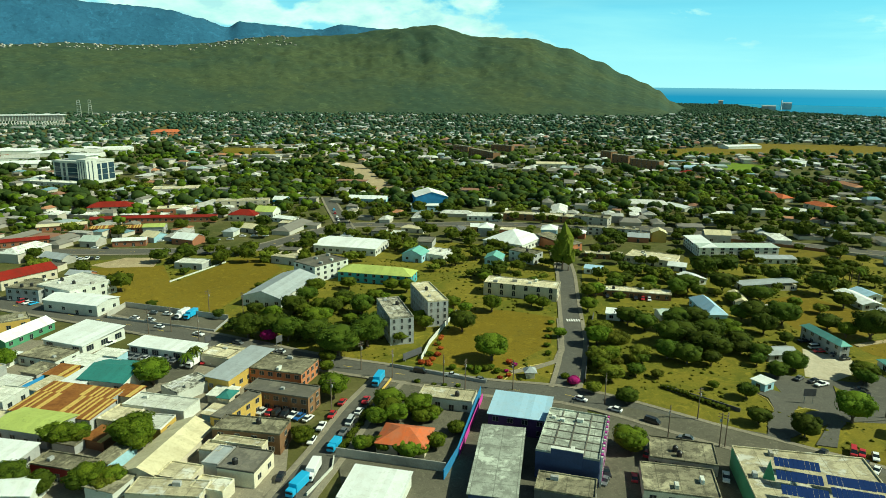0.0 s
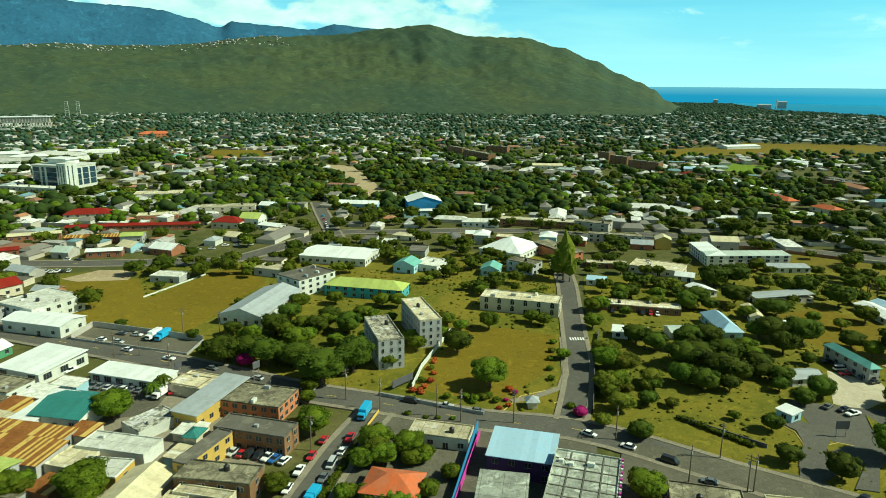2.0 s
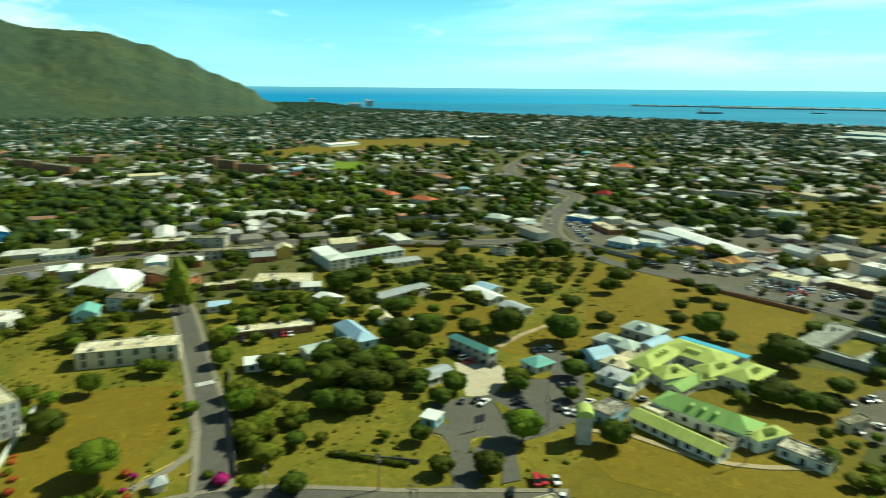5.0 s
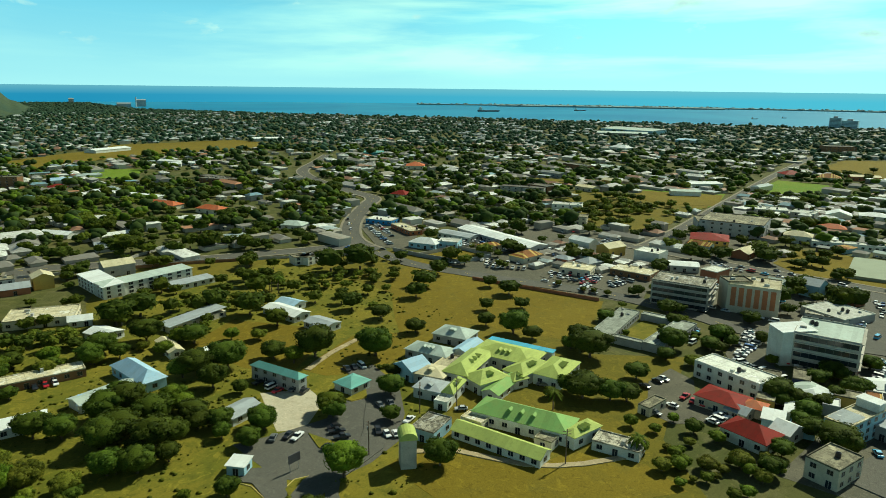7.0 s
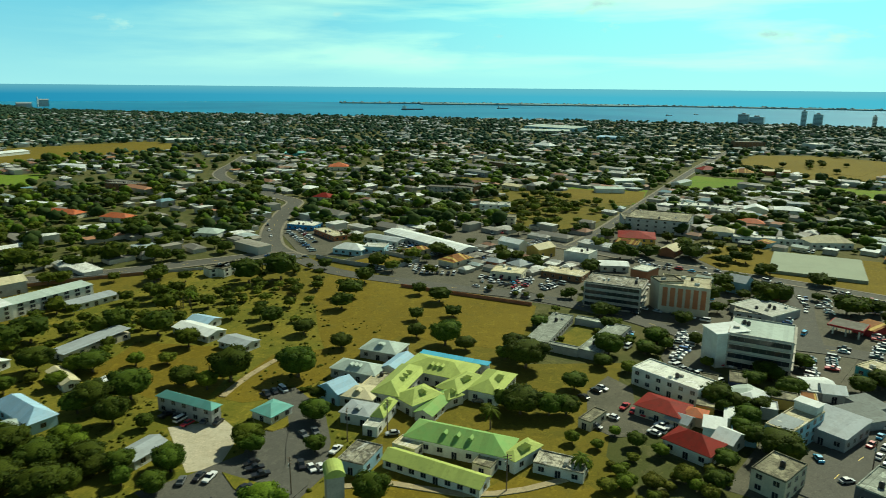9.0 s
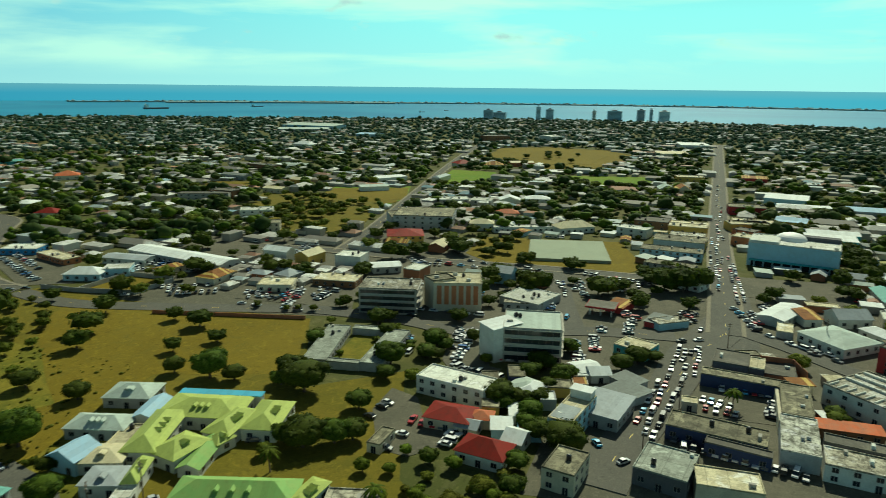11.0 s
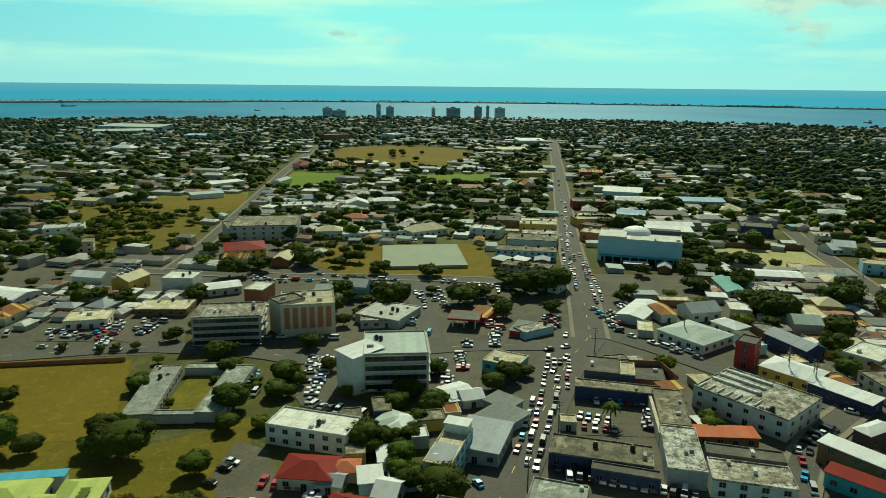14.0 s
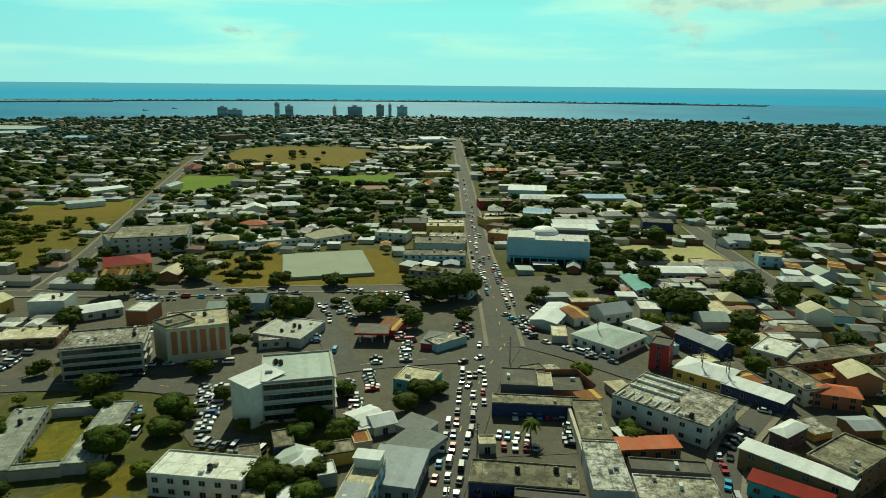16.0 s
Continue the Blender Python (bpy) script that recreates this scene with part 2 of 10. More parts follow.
sheet_metal("metal_rust", (0.30, 0.13, 0.035), (0.14, 0.045, 0.018), 0.9, 0.75, 0.4, (0.58, 0.42, 0.12), 1.15)
sheet_metal("metal_red", (0.25, 0.018, 0.012), (0.13, 0.028, 0.018), 0.7)
sheet_metal("metal_orange", (0.55, 0.13, 0.045), (0.42, 0.2, 0.12), 0.9)
sheet_metal("metal_blue", (0.36, 0.55, 0.70), (0.42, 0.5, 0.55), 0.5)
sheet_metal("metal_sky", (0.10, 0.42, 0.60), (0.16, 0.38, 0.48), 0.4)
sheet_metal("metal_teal", (0.17, 0.42, 0.37), (0.22, 0.36, 0.32), 0.5)
sheet_metal("metal_pale", (0.47, 0.55, 0.49), (0.34, 0.38, 0.33), 0.6)
sheet_metal("metal_slate", (0.21, 0.235, 0.22), (0.13, 0.13, 0.115), 0.7)
sheet_metal("metal_darkteal", (0.05, 0.21, 0.19), (0.05, 0.14, 0.12), 0.5)
sheet_metal("metal_green", (0.24, 0.42, 0.13), (0.33, 0.40, 0.13), 0.6)
sheet_metal("metal_lime", (0.44, 0.51, 0.14), (0.33, 0.40, 0.12), 0.7)
sheet_metal("metal_cream", (0.64, 0.58, 0.38), (0.4, 0.34, 0.2), 0.6)
plain("window_frame", (0.34, 0.33, 0.30), 0.5)
plain("band_frame", (0.10, 0.105, 0.11), 0.5)
plain("black_plastic", (0.015, 0.015, 0.016), 0.45)
plain("pole_wood", (0.16, 0.12, 0.085), 0.9)
plain("steel", (0.45, 0.46, 0.46), 0.4, 0.6)
plain("rubber", (0.02, 0.02, 0.02), 0.9)
plain("yellow_paint", (0.75, 0.55, 0.05), 0.6)
plain("white_paint", (0.8, 0.8, 0.78), 0.6)
plain("red_paint", (0.55, 0.04, 0.04), 0.5)
plain("solar_cell", (0.012, 0.03, 0.12), 0.15)
for nm, cc in (("white", (0.82, 0.82, 0.82)), ("silver", (0.5, 0.52, 0.53)), ("black", (0.02, 0.02, 0.024)), ("blue", (0.03, 0.12, 0.36)),
               ("red", (0.45, 0.02, 0.03)), ("grey", (0.14, 0.15, 0.16)), ("orange", (0.7, 0.2, 0.02)), ("skyblue", (0.05, 0.4, 0.7)), ("green", (0.1, 0.35, 0.1))):
    m, n = mat("car_" + nm)
    n.add("ShaderNodeOutputMaterial", {"Surface": n.add("ShaderNodeBsdfPrincipled", {
        "Base Color": rgb(cc), "Roughness": 0.35, "Coat Weight": 0.5, "Coat Roughness": 0.1}).outputs[0]})
    MATS["car_" + nm] = m
m, n = mat("glass_dark")
n.add("ShaderNodeOutputMaterial", {"Surface": n.add("ShaderNodeBsdfPrincipled", {
    "Base Color": (0.02, 0.028, 0.034, 1), "Roughness": 0.12, "Specular IOR Level": 0.6}).outputs[0]})
MATS["glass_dark"] = m
m, n = mat("glass_blue")
n.add("ShaderNodeOutputMaterial", {"Surface": n.add("ShaderNodeBsdfPrincipled", {
    "Base Color": (0.03, 0.06, 0.085, 1), "Roughness": 0.1, "Specular IOR Level": 0.6}).outputs[0]})
MATS["glass_blue"] = m
# Waterfront panes lightened to blue-grey, with the haze put into their colour.
m, n = mat("tower_glass")
n.add("ShaderNodeOutputMaterial", {"Surface": n.add("ShaderNodeBsdfPrincipled", {
    "Base Color": (0.14, 0.20, 0.23, 1), "Roughness": 0.2, "Specular IOR Level": 0.6}).outputs[0]})
MATS["tower_glass"] = m


def foliage(name, dark, light, hue=0.03, glow=0.36):
    m, n = mat(name)
    g = n.add("ShaderNodeNewGeometry")
    rnd = n.add("ShaderNodeObjectInfo").outputs["Random"]
    c = n.mix(g.outputs["Random Per Island"], rgb(dark), rgb(light))
    c = n.mix(n.ramp(n.noise(0.6, 3, 0.6, g.outputs["Position"]), [(0.35, 0.0), (0.7, 0.5)]), c, rgb(light))
    c = n.mix(n.ramp(n.noise(2.4, 4, 0.7, g.outputs["Position"]), [(0.40, 0.6), (0.54, 0.0)]), c, rgb(tuple(0.5 * k for k in dark)))
    c = n.add("ShaderNodeHueSaturation", {"Color": c, "Hue": n.math("MULTIPLY_ADD", rnd, hue, 0.5 - hue / 2),
                                          "Value": n.math("MULTIPLY_ADD", rnd, 0.6, 0.7)}).outputs[0]
    d = n.add("ShaderNodeBsdfPrincipled", {"Base Color": c, "Roughness": 0.75, "Specular IOR Level": 0.1})
    t = n.add("ShaderNodeBsdfTranslucent", {"Color": c})
    mx = n.add("ShaderNodeMixShader", {0: glow, 1: d.outputs[0], 2: t.outputs[0]})
    n.add("ShaderNodeOutputMaterial", {"Surface": mx.outputs[0]})
    MATS[name] = m


foliage("leaf_green", (0.050, 0.084, 0.008), (0.155, 0.205, 0.016))
foliage("leaf_dark", (0.034, 0.060, 0.007), (0.10, 0.138, 0.014))
foliage("leaf_olive", (0.070, 0.088, 0.010), (0.195, 0.21, 0.022))
# Distant trees: haze is put into this bluer, paler green.
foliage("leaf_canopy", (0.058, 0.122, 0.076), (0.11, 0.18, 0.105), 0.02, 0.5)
foliage("leaf_grove", (0.042, 0.082, 0.022), (0.10, 0.15, 0.035), 0.03, 0.46)
foliage("leaf_magenta", (0.30, 0.01, 0.12), (0.55, 0.03, 0.24))
foliage("leaf_orange", (0.35, 0.06, 0.02), (0.55, 0.14, 0.04))
plain("bark", (0.11, 0.085, 0.06), 0.95)


def ground_mat(name, a, b, c, s1=0.012, s2=0.12, fine=1.5, rough=0.95):
    """Turf or soil in three tones, at the scale of a field, of patches and of tufts."""
    m, n = mat(name)
    p = place_vec(n)
    col = n.mix(n.ramp(n.noise(s1, 5, 0.6, p, 0.5), [(0.38, 0.0), (0.62, 1.0)]), rgb(a), rgb(b))
    col = n.mix(n.ramp(n.noise(s2, 6, 0.65, p, 0.8), [(0.5, 0.0), (0.78, 0.85)]), col, rgb(c))
    grain = n.noise(fine, 4, 0.75, p)
    worn = n.ramp(n.noise(s2 * 2.3, 7, 0.7, p, 1.4), [(0.55, 0.0), (0.61, 0.55)])
    col = n.mix(worn, col, rgb(tuple(1.45 * k for k in b)))
    col = n.mix(n.ramp(n.noise(s2 * 3.7, 6, 0.7, p, 0.9), [(0.56, 0.0), (0.64, 0.5)]), col, rgb(tuple(0.55 * k for k in a)))
    col = n.mix(n.ramp(grain, [(0.35, 0.35), (0.6, 0.0)]), col, rgb(tuple(0.5 * k for k in a)))
    finish(n, col, rough, grain, 0.5, dist=0.15, spec=0.15)
    MATS[name] = m


ground_mat("dry_field", (0.162, 0.120, 0.010), (0.198, 0.148, 0.015), (0.138, 0.118, 0.018))
ground_mat("green_field", (0.125, 0.215, 0.016), (0.17, 0.24, 0.022), (0.22, 0.2, 0.04))
ground_mat("sand_lot", (0.40, 0.38, 0.16), (0.46, 0.43, 0.20), (0.30, 0.28, 0.11), 0.03, 0.2)
ground_mat("scrub", (0.12, 0.128, 0.014), (0.21, 0.172, 0.022), (0.075, 0.09, 0.012), 0.025, 0.11)
ground_mat("dry_scrub", (0.140, 0.12, 0.013), (0.172, 0.135, 0.016), (0.082, 0.086, 0.012), 0.03, 0.10)
ground_mat("bare_earth", (0.38, 0.30, 0.17), (0.44, 0.36, 0.22), (0.28, 0.22, 0.12))
ground_mat("town_ground", (0.075, 0.085, 0.022), (0.115, 0.108, 0.034), (0.20, 0.175, 0.09), 0.02, 0.06)
ground_mat("asphalt", (0.105, 0.103, 0.088), (0.125, 0.12, 0.10), (0.155, 0.145, 0.115), 0.03, 0.3, 3.0, 0.85)
ground_mat("parking", (0.115, 0.11, 0.08), (0.15, 0.138, 0.10), (0.085, 0.08, 0.06), 0.05, 0.25, 3.0, 0.9)
ground_mat("paving", (0.24, 0.215, 0.16), (0.29, 0.26, 0.19), (0.16, 0.145, 0.11), 0.05, 0.4, 3.0, 0.9)
ground_mat("marl", (0.55, 0.5, 0.37), (0.48, 0.42, 0.3), (0.36, 0.31, 0.2), 0.06, 0.25)
ground_mat("hill_scrub", (0.044, 0.076, 0.046), (0.070, 0.094, 0.042), (0.028, 0.054, 0.042), 0.0022, 0.012, 0.05)
# The blue of the air between is mixed into the mountains' base tones.
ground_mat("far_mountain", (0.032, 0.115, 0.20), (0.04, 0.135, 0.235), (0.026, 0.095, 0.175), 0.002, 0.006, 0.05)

# Spit tones paled and blued to carry the haze over the harbour.
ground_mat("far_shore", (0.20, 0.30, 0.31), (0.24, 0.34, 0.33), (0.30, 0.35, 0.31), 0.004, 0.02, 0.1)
m, n = mat("sea_water")
p = place_vec(n)
c = n.mix(n.ramp(n.noise(0.0012, 4, 0.55, p, 1.0), [(0.35, 0.0), (0.65, 1.0)]), rgb((0.014, 0.20, 0.38)), rgb((0.03, 0.27, 0.45)))
finish(n, c, 0.45, n.noise(0.25, 4, 0.7, p), 0.25, dist=0.4, spec=0.08)
MATS["sea_water"] = m
m, n = mat("roof_mix")
g = n.add("ShaderNodeNewGeometry")
isl = g.outputs["Random Per Island"]
c = n.ramp(isl, [(0.0, (0.72, 0.74, 0.69)), (0.13, (0.40, 0.40, 0.37)), (0.32, (0.20, 0.19, 0.165)), (0.58, (0.27, 0.13, 0.075)),
                 (0.66, (0.60, 0.61, 0.56)), (0.80, (0.30, 0.28, 0.23)), (0.88, (0.36, 0.44, 0.44)), (0.94, (0.45, 0.20, 0.10)), (0.965, (0.16, 0.30, 0.36))])
c.node.color_ramp.interpolation = "CONSTANT"
worn = n.ramp(n.noise(0.35, 5, 0.7, g.outputs["Position"], 0.8), [(0.45, 0.0), (0.62, 0.55)])
c = n.mix(worn, c, rgb((0.17, 0.15, 0.11)))
finish(n, c, 0.75)
MATS["roof_mix"] = m
# Roofs of far houses: contrast lowered in the colours to imitate haze.
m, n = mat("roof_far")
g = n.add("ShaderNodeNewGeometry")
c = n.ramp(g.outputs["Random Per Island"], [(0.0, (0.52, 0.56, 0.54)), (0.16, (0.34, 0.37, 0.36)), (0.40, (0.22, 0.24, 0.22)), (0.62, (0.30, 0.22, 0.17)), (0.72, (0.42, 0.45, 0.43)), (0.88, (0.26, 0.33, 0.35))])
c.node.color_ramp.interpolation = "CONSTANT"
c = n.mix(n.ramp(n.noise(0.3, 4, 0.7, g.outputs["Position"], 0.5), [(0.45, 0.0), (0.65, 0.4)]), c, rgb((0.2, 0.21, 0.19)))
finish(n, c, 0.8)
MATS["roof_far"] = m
m, n = mat("wall_mix")
g = n.add("ShaderNodeNewGeometry")
c = n.ramp(g.outputs["Random Per Island"], [(0.0, (0.55, 0.54, 0.48)), (0.4, (0.40, 0.35, 0.27)), (0.7, (0.30, 0.29, 0.28)), (1.0, (0.6, 0.55, 0.45))])
finish(n, c, 0.85)
MATS["wall_mix"] = m


# ---- building blocks ----
def to_mesh(name, bm, mats, smooth=False):
    me = bpy.data.meshes.new(name)
    bm.normal_update()
    bm.to_mesh(me)
    bm.free()
    for k in (mats if isinstance(mats, (list, tuple)) else [mats]):
        me.materials.append(MATS[k])
    if smooth:
        me.shade_smooth()
    return me


def part(name, bm, material, parent, label=""):
    me = bm if isinstance(bm, bpy.types.Mesh) else to_mesh(name, bm, material)
    ob = new(name, me)
    ob.parent = parent
    return tagged(ob, label)


def thing(name, m, label, category, group=""):
    ob = new(name)
    ob.empty_display_size = 0.5
    ob.matrix_basis = m
    return tagged(ob, label, category, group)


def box(bm, x0, x1, y0, y1, z0, z1, mi=0):
    v = [bm.verts.new((x, y, z)) for z in (z0, z1) for y in (y0, y1) for x in (x0, x1)]
    for q in ((0, 2, 3, 1), (4, 5, 7, 6), (0, 1, 5, 4), (2, 6, 7, 3), (0, 4, 6, 2), (1, 3, 7, 5)):
        bm.faces.new([v[k] for k in q]).material_index = mi
    return v


def bars(bm, pts, r, sides=6, mi=0):
    """A tapered tube through points (x, y, z) with radii r."""
    rings = []
    for (x, y, z), rad in zip(pts, r):
        rings.append([bm.verts.new((x + rad * math.cos(2 * math.pi * k / sides), y + rad * math.sin(2 * math.pi * k / sides), z)) for k in range(sides)])
    for a, b in zip(rings, rings[1:]):
        for k in range(sides):
            bm.faces.new((a[k], a[(k + 1) % sides], b[(k + 1) % sides], b[k])).material_index = mi
    bm.faces.new(rings[-1]).material_index = mi
    bm.faces.new(rings[0][::-1]).material_index = mi


def gable(bm, w, d, h, rise, over=0.5, thick=0.14, along="x"):
    """Two sloping sheets with thickness, eaves at height h."""
    W, D = (w / 2 + over, d / 2 + over) if along == "x" else (d / 2 + over, w / 2 + over)
    drop = rise * over / max(0.1, D - over)
    def P(x, y, z):
        return bm.verts.new((x, y, z) if along == "x" else (-y, x, z))
    for s in (1, -1):
        a = [P(-W, s * D, h - drop), P(W, s * D, h - drop), P(W, 0, h + rise), P(-W, 0, h + rise)]
        b = [P(-W, s * D, h - drop + thick), P(W, s * D, h - drop + thick), P(W, 0, h + rise + thick), P(-W, 0, h + rise + thick)]
        for q in ((a[0], a[1], a[2], a[3]), (b[3], b[2], b[1], b[0]), (a[0], b[0], b[1], a[1]), (a[1], b[1], b[2], a[2]), (a[2], b[2], b[3], a[3]), (a[3], b[3], b[0], a[0])):
            bm.faces.new(q)
    bmesh.ops.recalc_face_normals(bm, faces=bm.faces[:])


def hip(bm, w, d, h, rise, over=0.5, thick=0.16):
    W, D = w / 2 + over, d / 2 + over
    rx, ry = (W - D, 0) if W >= D else (0, D - W)
    rx, ry = max(rx, 0.05), max(ry, 0.0)
    lo = [bm.verts.new((x, y, h - 0.1)) for x, y in ((-W, -D), (W, -D), (W, D), (-W, D))]
    up_ = [bm.verts.new((x, y, h - 0.1 + thick)) for x, y in ((-W, -D), (W, -D), (W, D), (-W, D))]
    if W >= D:
        r0, r1 = bm.verts.new((-rx, 0, h + rise)), bm.verts.new((rx, 0, h + rise))
        f = [(up_[0], up_[1], r1, r0), (up_[1], up_[2], r1), (up_[2], up_[3], r0, r1), (up_[3], up_[0], r0)]
    else:
        r0, r1 = bm.verts.new((0, -ry, h + rise)), bm.verts.new((0, ry, h + rise))
        f = [(up_[0], up_[1], r0), (up_[1], up_[2], r1, r0), (up_[2], up_[3], r1), (up_[3], up_[0], r0, r1)]
    for q in f:
        bm.faces.new(q)
    bm.faces.new(lo[::-1])
    for k in range(4):
        bm.faces.new((lo[k], lo[(k + 1) % 4], up_[(k + 1) % 4], up_[k]))


WINDOWS = {}


def window_mesh(w, h, arched=False, band=False):
    """One window: a frame that stands proud of the wall, mullion, sill and dark pane."""
    key = (round(w, 1), round(h, 1), arched, band)
    if key not in WINDOWS:
        bm = bmesh.new()
        w, h = key[:2]
        t = 0.1
        panes = max(2, min(24, int(round(w / (2.6 if band else 1.0)))))
        xs = [-w / 2 - t + (w + 2 * t) * k / panes for k in range(panes + 1)]
        rows = [[bm.verts.new((x, y, zz)) for x in xs] for y, zz in ((0.0, -t), (-0.12, -t), (-0.12, h + t), (0.0, h + t))]
        for r0, r1 in zip(rows, rows[1:]):
            for k in range(panes):
                bm.faces.new((r0[k], r0[k + 1], r1[k + 1], r1[k]))
        for k in (0, panes):
            bm.faces.new([r[k] for r in rows])
        bmesh.ops.recalc_face_normals(bm, faces=bm.faces[:])
        fronts = [f for f in bm.faces if all(abs(v.co.y + 0.12) < 1e-4 for v in f.verts)]
        bmesh.ops.inset_individual(bm, faces=fronts, thickness=t * 0.8, depth=-0.07)
        for f in fronts:
            f.material_index = 1
        if arched:
            k = 8
            vs = [bm.verts.new((w / 2 * math.cos(math.pi * j / k), -0.035, h + t + w / 2 * math.sin(math.pi * j / k))) for j in range(k + 1)]
            bm.faces.new(vs).material_index = 1
        WINDOWS[key] = to_mesh("window", bm, ["band_frame" if band else "window_frame", "glass_dark"])
    return WINDOWS[key]


TAKEN = []       # discs of ground that are built on or kept clear: x, y, radius
POLYS = []       # outlines of ground kept clear
CLEAR = []       # grounds whose trees are set one by one


def building(name, label, x, y, rot, w, d, h, roof="flat", wall="white_wall", top="roof_membrane", storeys=1, bay=4.0, rise=0.0, sides="fr",
             z=0.0, win=(1.5, 1.3), category="building", arched=False, strips=0, dormers=0, along="x", bands=False, group="", clear=True):
    """A house or block with its walls, roof, parapet, windows and door; front is the local -y side."""
    ob = thing(name, pose(x, y, z, 0, 0, rot), label, category, group)
    if clear:
        c, s = math.cos(radians(rot)), math.sin(radians(rot))
        k = max(1, int(round(max(w, d) / min(w, d))))
        for j in range(k):
            u = (j + 0.5) / k - 0.5
            ox, oy = (u * w, 0) if w >= d else (0, u * d)
            TAKEN.append((x + c * ox - s * oy, y + s * ox + c * oy, 0.62 * max(min(w, d), max(w, d) / k) + 1.0))
    bm = bmesh.new()
    box(bm, -w / 2, w / 2, -d / 2, d / 2, -0.3, h)
    if not rise:
        rise = {"gable": 0.22, "hip": 0.24}.get(roof, 0) * (min(w, d) if roof == "hip" else (d if along == "x" else w))
        rise = min(rise, 4.5)
    if roof == "gable":
        for s in (1, -1):
            if along == "x":
                q = [(s * w / 2, -d / 2, h), (s * w / 2, d / 2, h), (s * w / 2, 0, h + rise)]
                q += [(s * (w / 2 - 0.2), a, b) for _, a, b in q]
            else:
                q = [(-w / 2, s * d / 2, h), (w / 2, s * d / 2, h), (0, s * d / 2, h + rise)]
                q += [(a, s * (d / 2 - 0.2), b) for a, _, b in q]
            v = [bm.verts.new(k) for k in q]
            for f in ((0, 1, 2), (5, 4, 3), (0, 3, 4, 1), (1, 4, 5, 2), (2, 5, 3, 0)):
                bm.faces.new([v[k] for k in f])
        bmesh.ops.recalc_face_normals(bm, faces=bm.faces[:])
    part("wall", bm, wall, ob)
    bm = bmesh.new()
    if roof == "gable":
        gable(bm, w, d, h, rise, along=along)
    elif roof == "hip":
        hip(bm, w, d, h, rise)
    elif roof == "sheet":
        box(bm, -w / 2 - 0.4, w / 2 + 0.4, -d / 2 - 0.5, d / 2 + 0.4, h + 0.02, h + 0.2)
        for v in bm.verts:
            v.co.z += 0.05 * (v.co.y + d / 2)
    else:
        box(bm, -w / 2 + 0.26, w / 2 - 0.26, -d / 2 + 0.26, d / 2 - 0.26, h + 0.004, h + 0.12)
    cover = part("roof", bm, top, ob)
    if roof == "flat":
        bm = bmesh.new()
        ph = 0.38 + 0.02 * h
        for a in ((-w / 2 - 0.02, w / 2 + 0.02, -d / 2 - 0.02, -d / 2 + 0.25), (-w / 2 - 0.02, w / 2 + 0.02, d / 2 - 0.25, d / 2 + 0.02),
                  (-w / 2 - 0.02, -w / 2 + 0.25, -d / 2 + 0.25, d / 2 - 0.25), (w / 2 - 0.25, w / 2 + 0.02, -d / 2 + 0.25, d / 2 - 0.25)):
            box(bm, *a, h + 0.004, h + ph)
        part("parapet", bm, top if top.startswith("roof") else wall, ob)
    for j in range(dormers if roof == "hip" else 0):
        bm = bmesh.new()
        u, run = (j + 0.5) / dormers * 0.6 - 0.3, min(w, d) / 2
        if w >= d:
            gable(bm, 1.3, 2.0, 0.7, 0.5, 0.15, 0.08, "y")
            m = pose(u * (w - d), -run * 0.45, h + rise * 0.45)
        else:
            gable(bm, 2.0, 1.3, 0.7, 0.5, 0.15, 0.08, "x")
            m = pose(run * 0.45, u * (d - w), h + rise * 0.45)
        box(bm, -0.6, 0.6, -0.6, 0.6, -0.4, 0.7)
        part("roof_vent", bm, top, cover).matrix_basis = m
    for j in range(strips):
        bm = bmesh.new()
        u = (j + 0.5) / strips * (w - 2) - w / 2 + 1
        box(bm, u - 0.3 * w / strips, u + 0.3 * w / strips, -d / 2 - 0.15, -d / 2, 3.4, h - 0.8)
        part("panel", bm, "orange_wall", ob, "terracotta wall panel")
    if (x - 45) ** 2 + (y - 55) ** 2 > 520 ** 2 and not bands:
        sides = sides[:1]
        bay = max(bay, 6.0)
    sh = h / storeys
    ww, wh = win
    wh = min(wh, sh * 0.55)
    for side in sides:
        length, off, turn = {"f": (w, d / 2, 0), "b": (w, d / 2, 180), "r": (d, w / 2, 90), "l": (d, w / 2, -90)}[side]
        for st in range(storeys):
            zz = st * sh + sh * 0.34
            if bands:
                me = window_mesh(round(length - 1.6, 1), wh, False, True)
                o = part("window", me, None, ob)
                o.matrix_basis = pose(0, 0, 0, 0, 0, turn) @ pose(0, -off, zz)
                bm = bmesh.new()
                box(bm, -length / 2 + 0.3, length / 2 - 0.3, -0.75, 0.02, zz + wh + 0.12, zz + wh + 0.42)
                part("ledge", bm, wall, ob).matrix_basis = pose(0, 0, 0, 0, 0, turn) @ pose(0, -off, 0)
                continue
            k = max(1, int((length - 1.0) / bay))
            for j in range(k):
                u = (j + 0.5) / k * length - length / 2
                if st == 0 and j == k // 2 and side == "f":
                    o = part("door", window_mesh(1.4, 2.1), None, ob)
                    o.matrix_basis = pose(0, 0, 0, 0, 0, turn) @ pose(u, -off, 0.1)
                    continue
                o = part("window", window_mesh(ww, wh, arched), None, ob)
                o.matrix_basis = pose(0, 0, 0, 0, 0, turn) @ pose(u, -off, zz)
    return ob


def inside(x, y, poly):
    hit = False
    for (ax, ay), (bx, by) in zip(poly, poly[1:] + poly[:1]):
        if (ay > y) != (by > y) and x < (bx - ax) * (y - ay) / (by - ay) + ax:
            hit = not hit
    return hit


LAYER = [0.05]


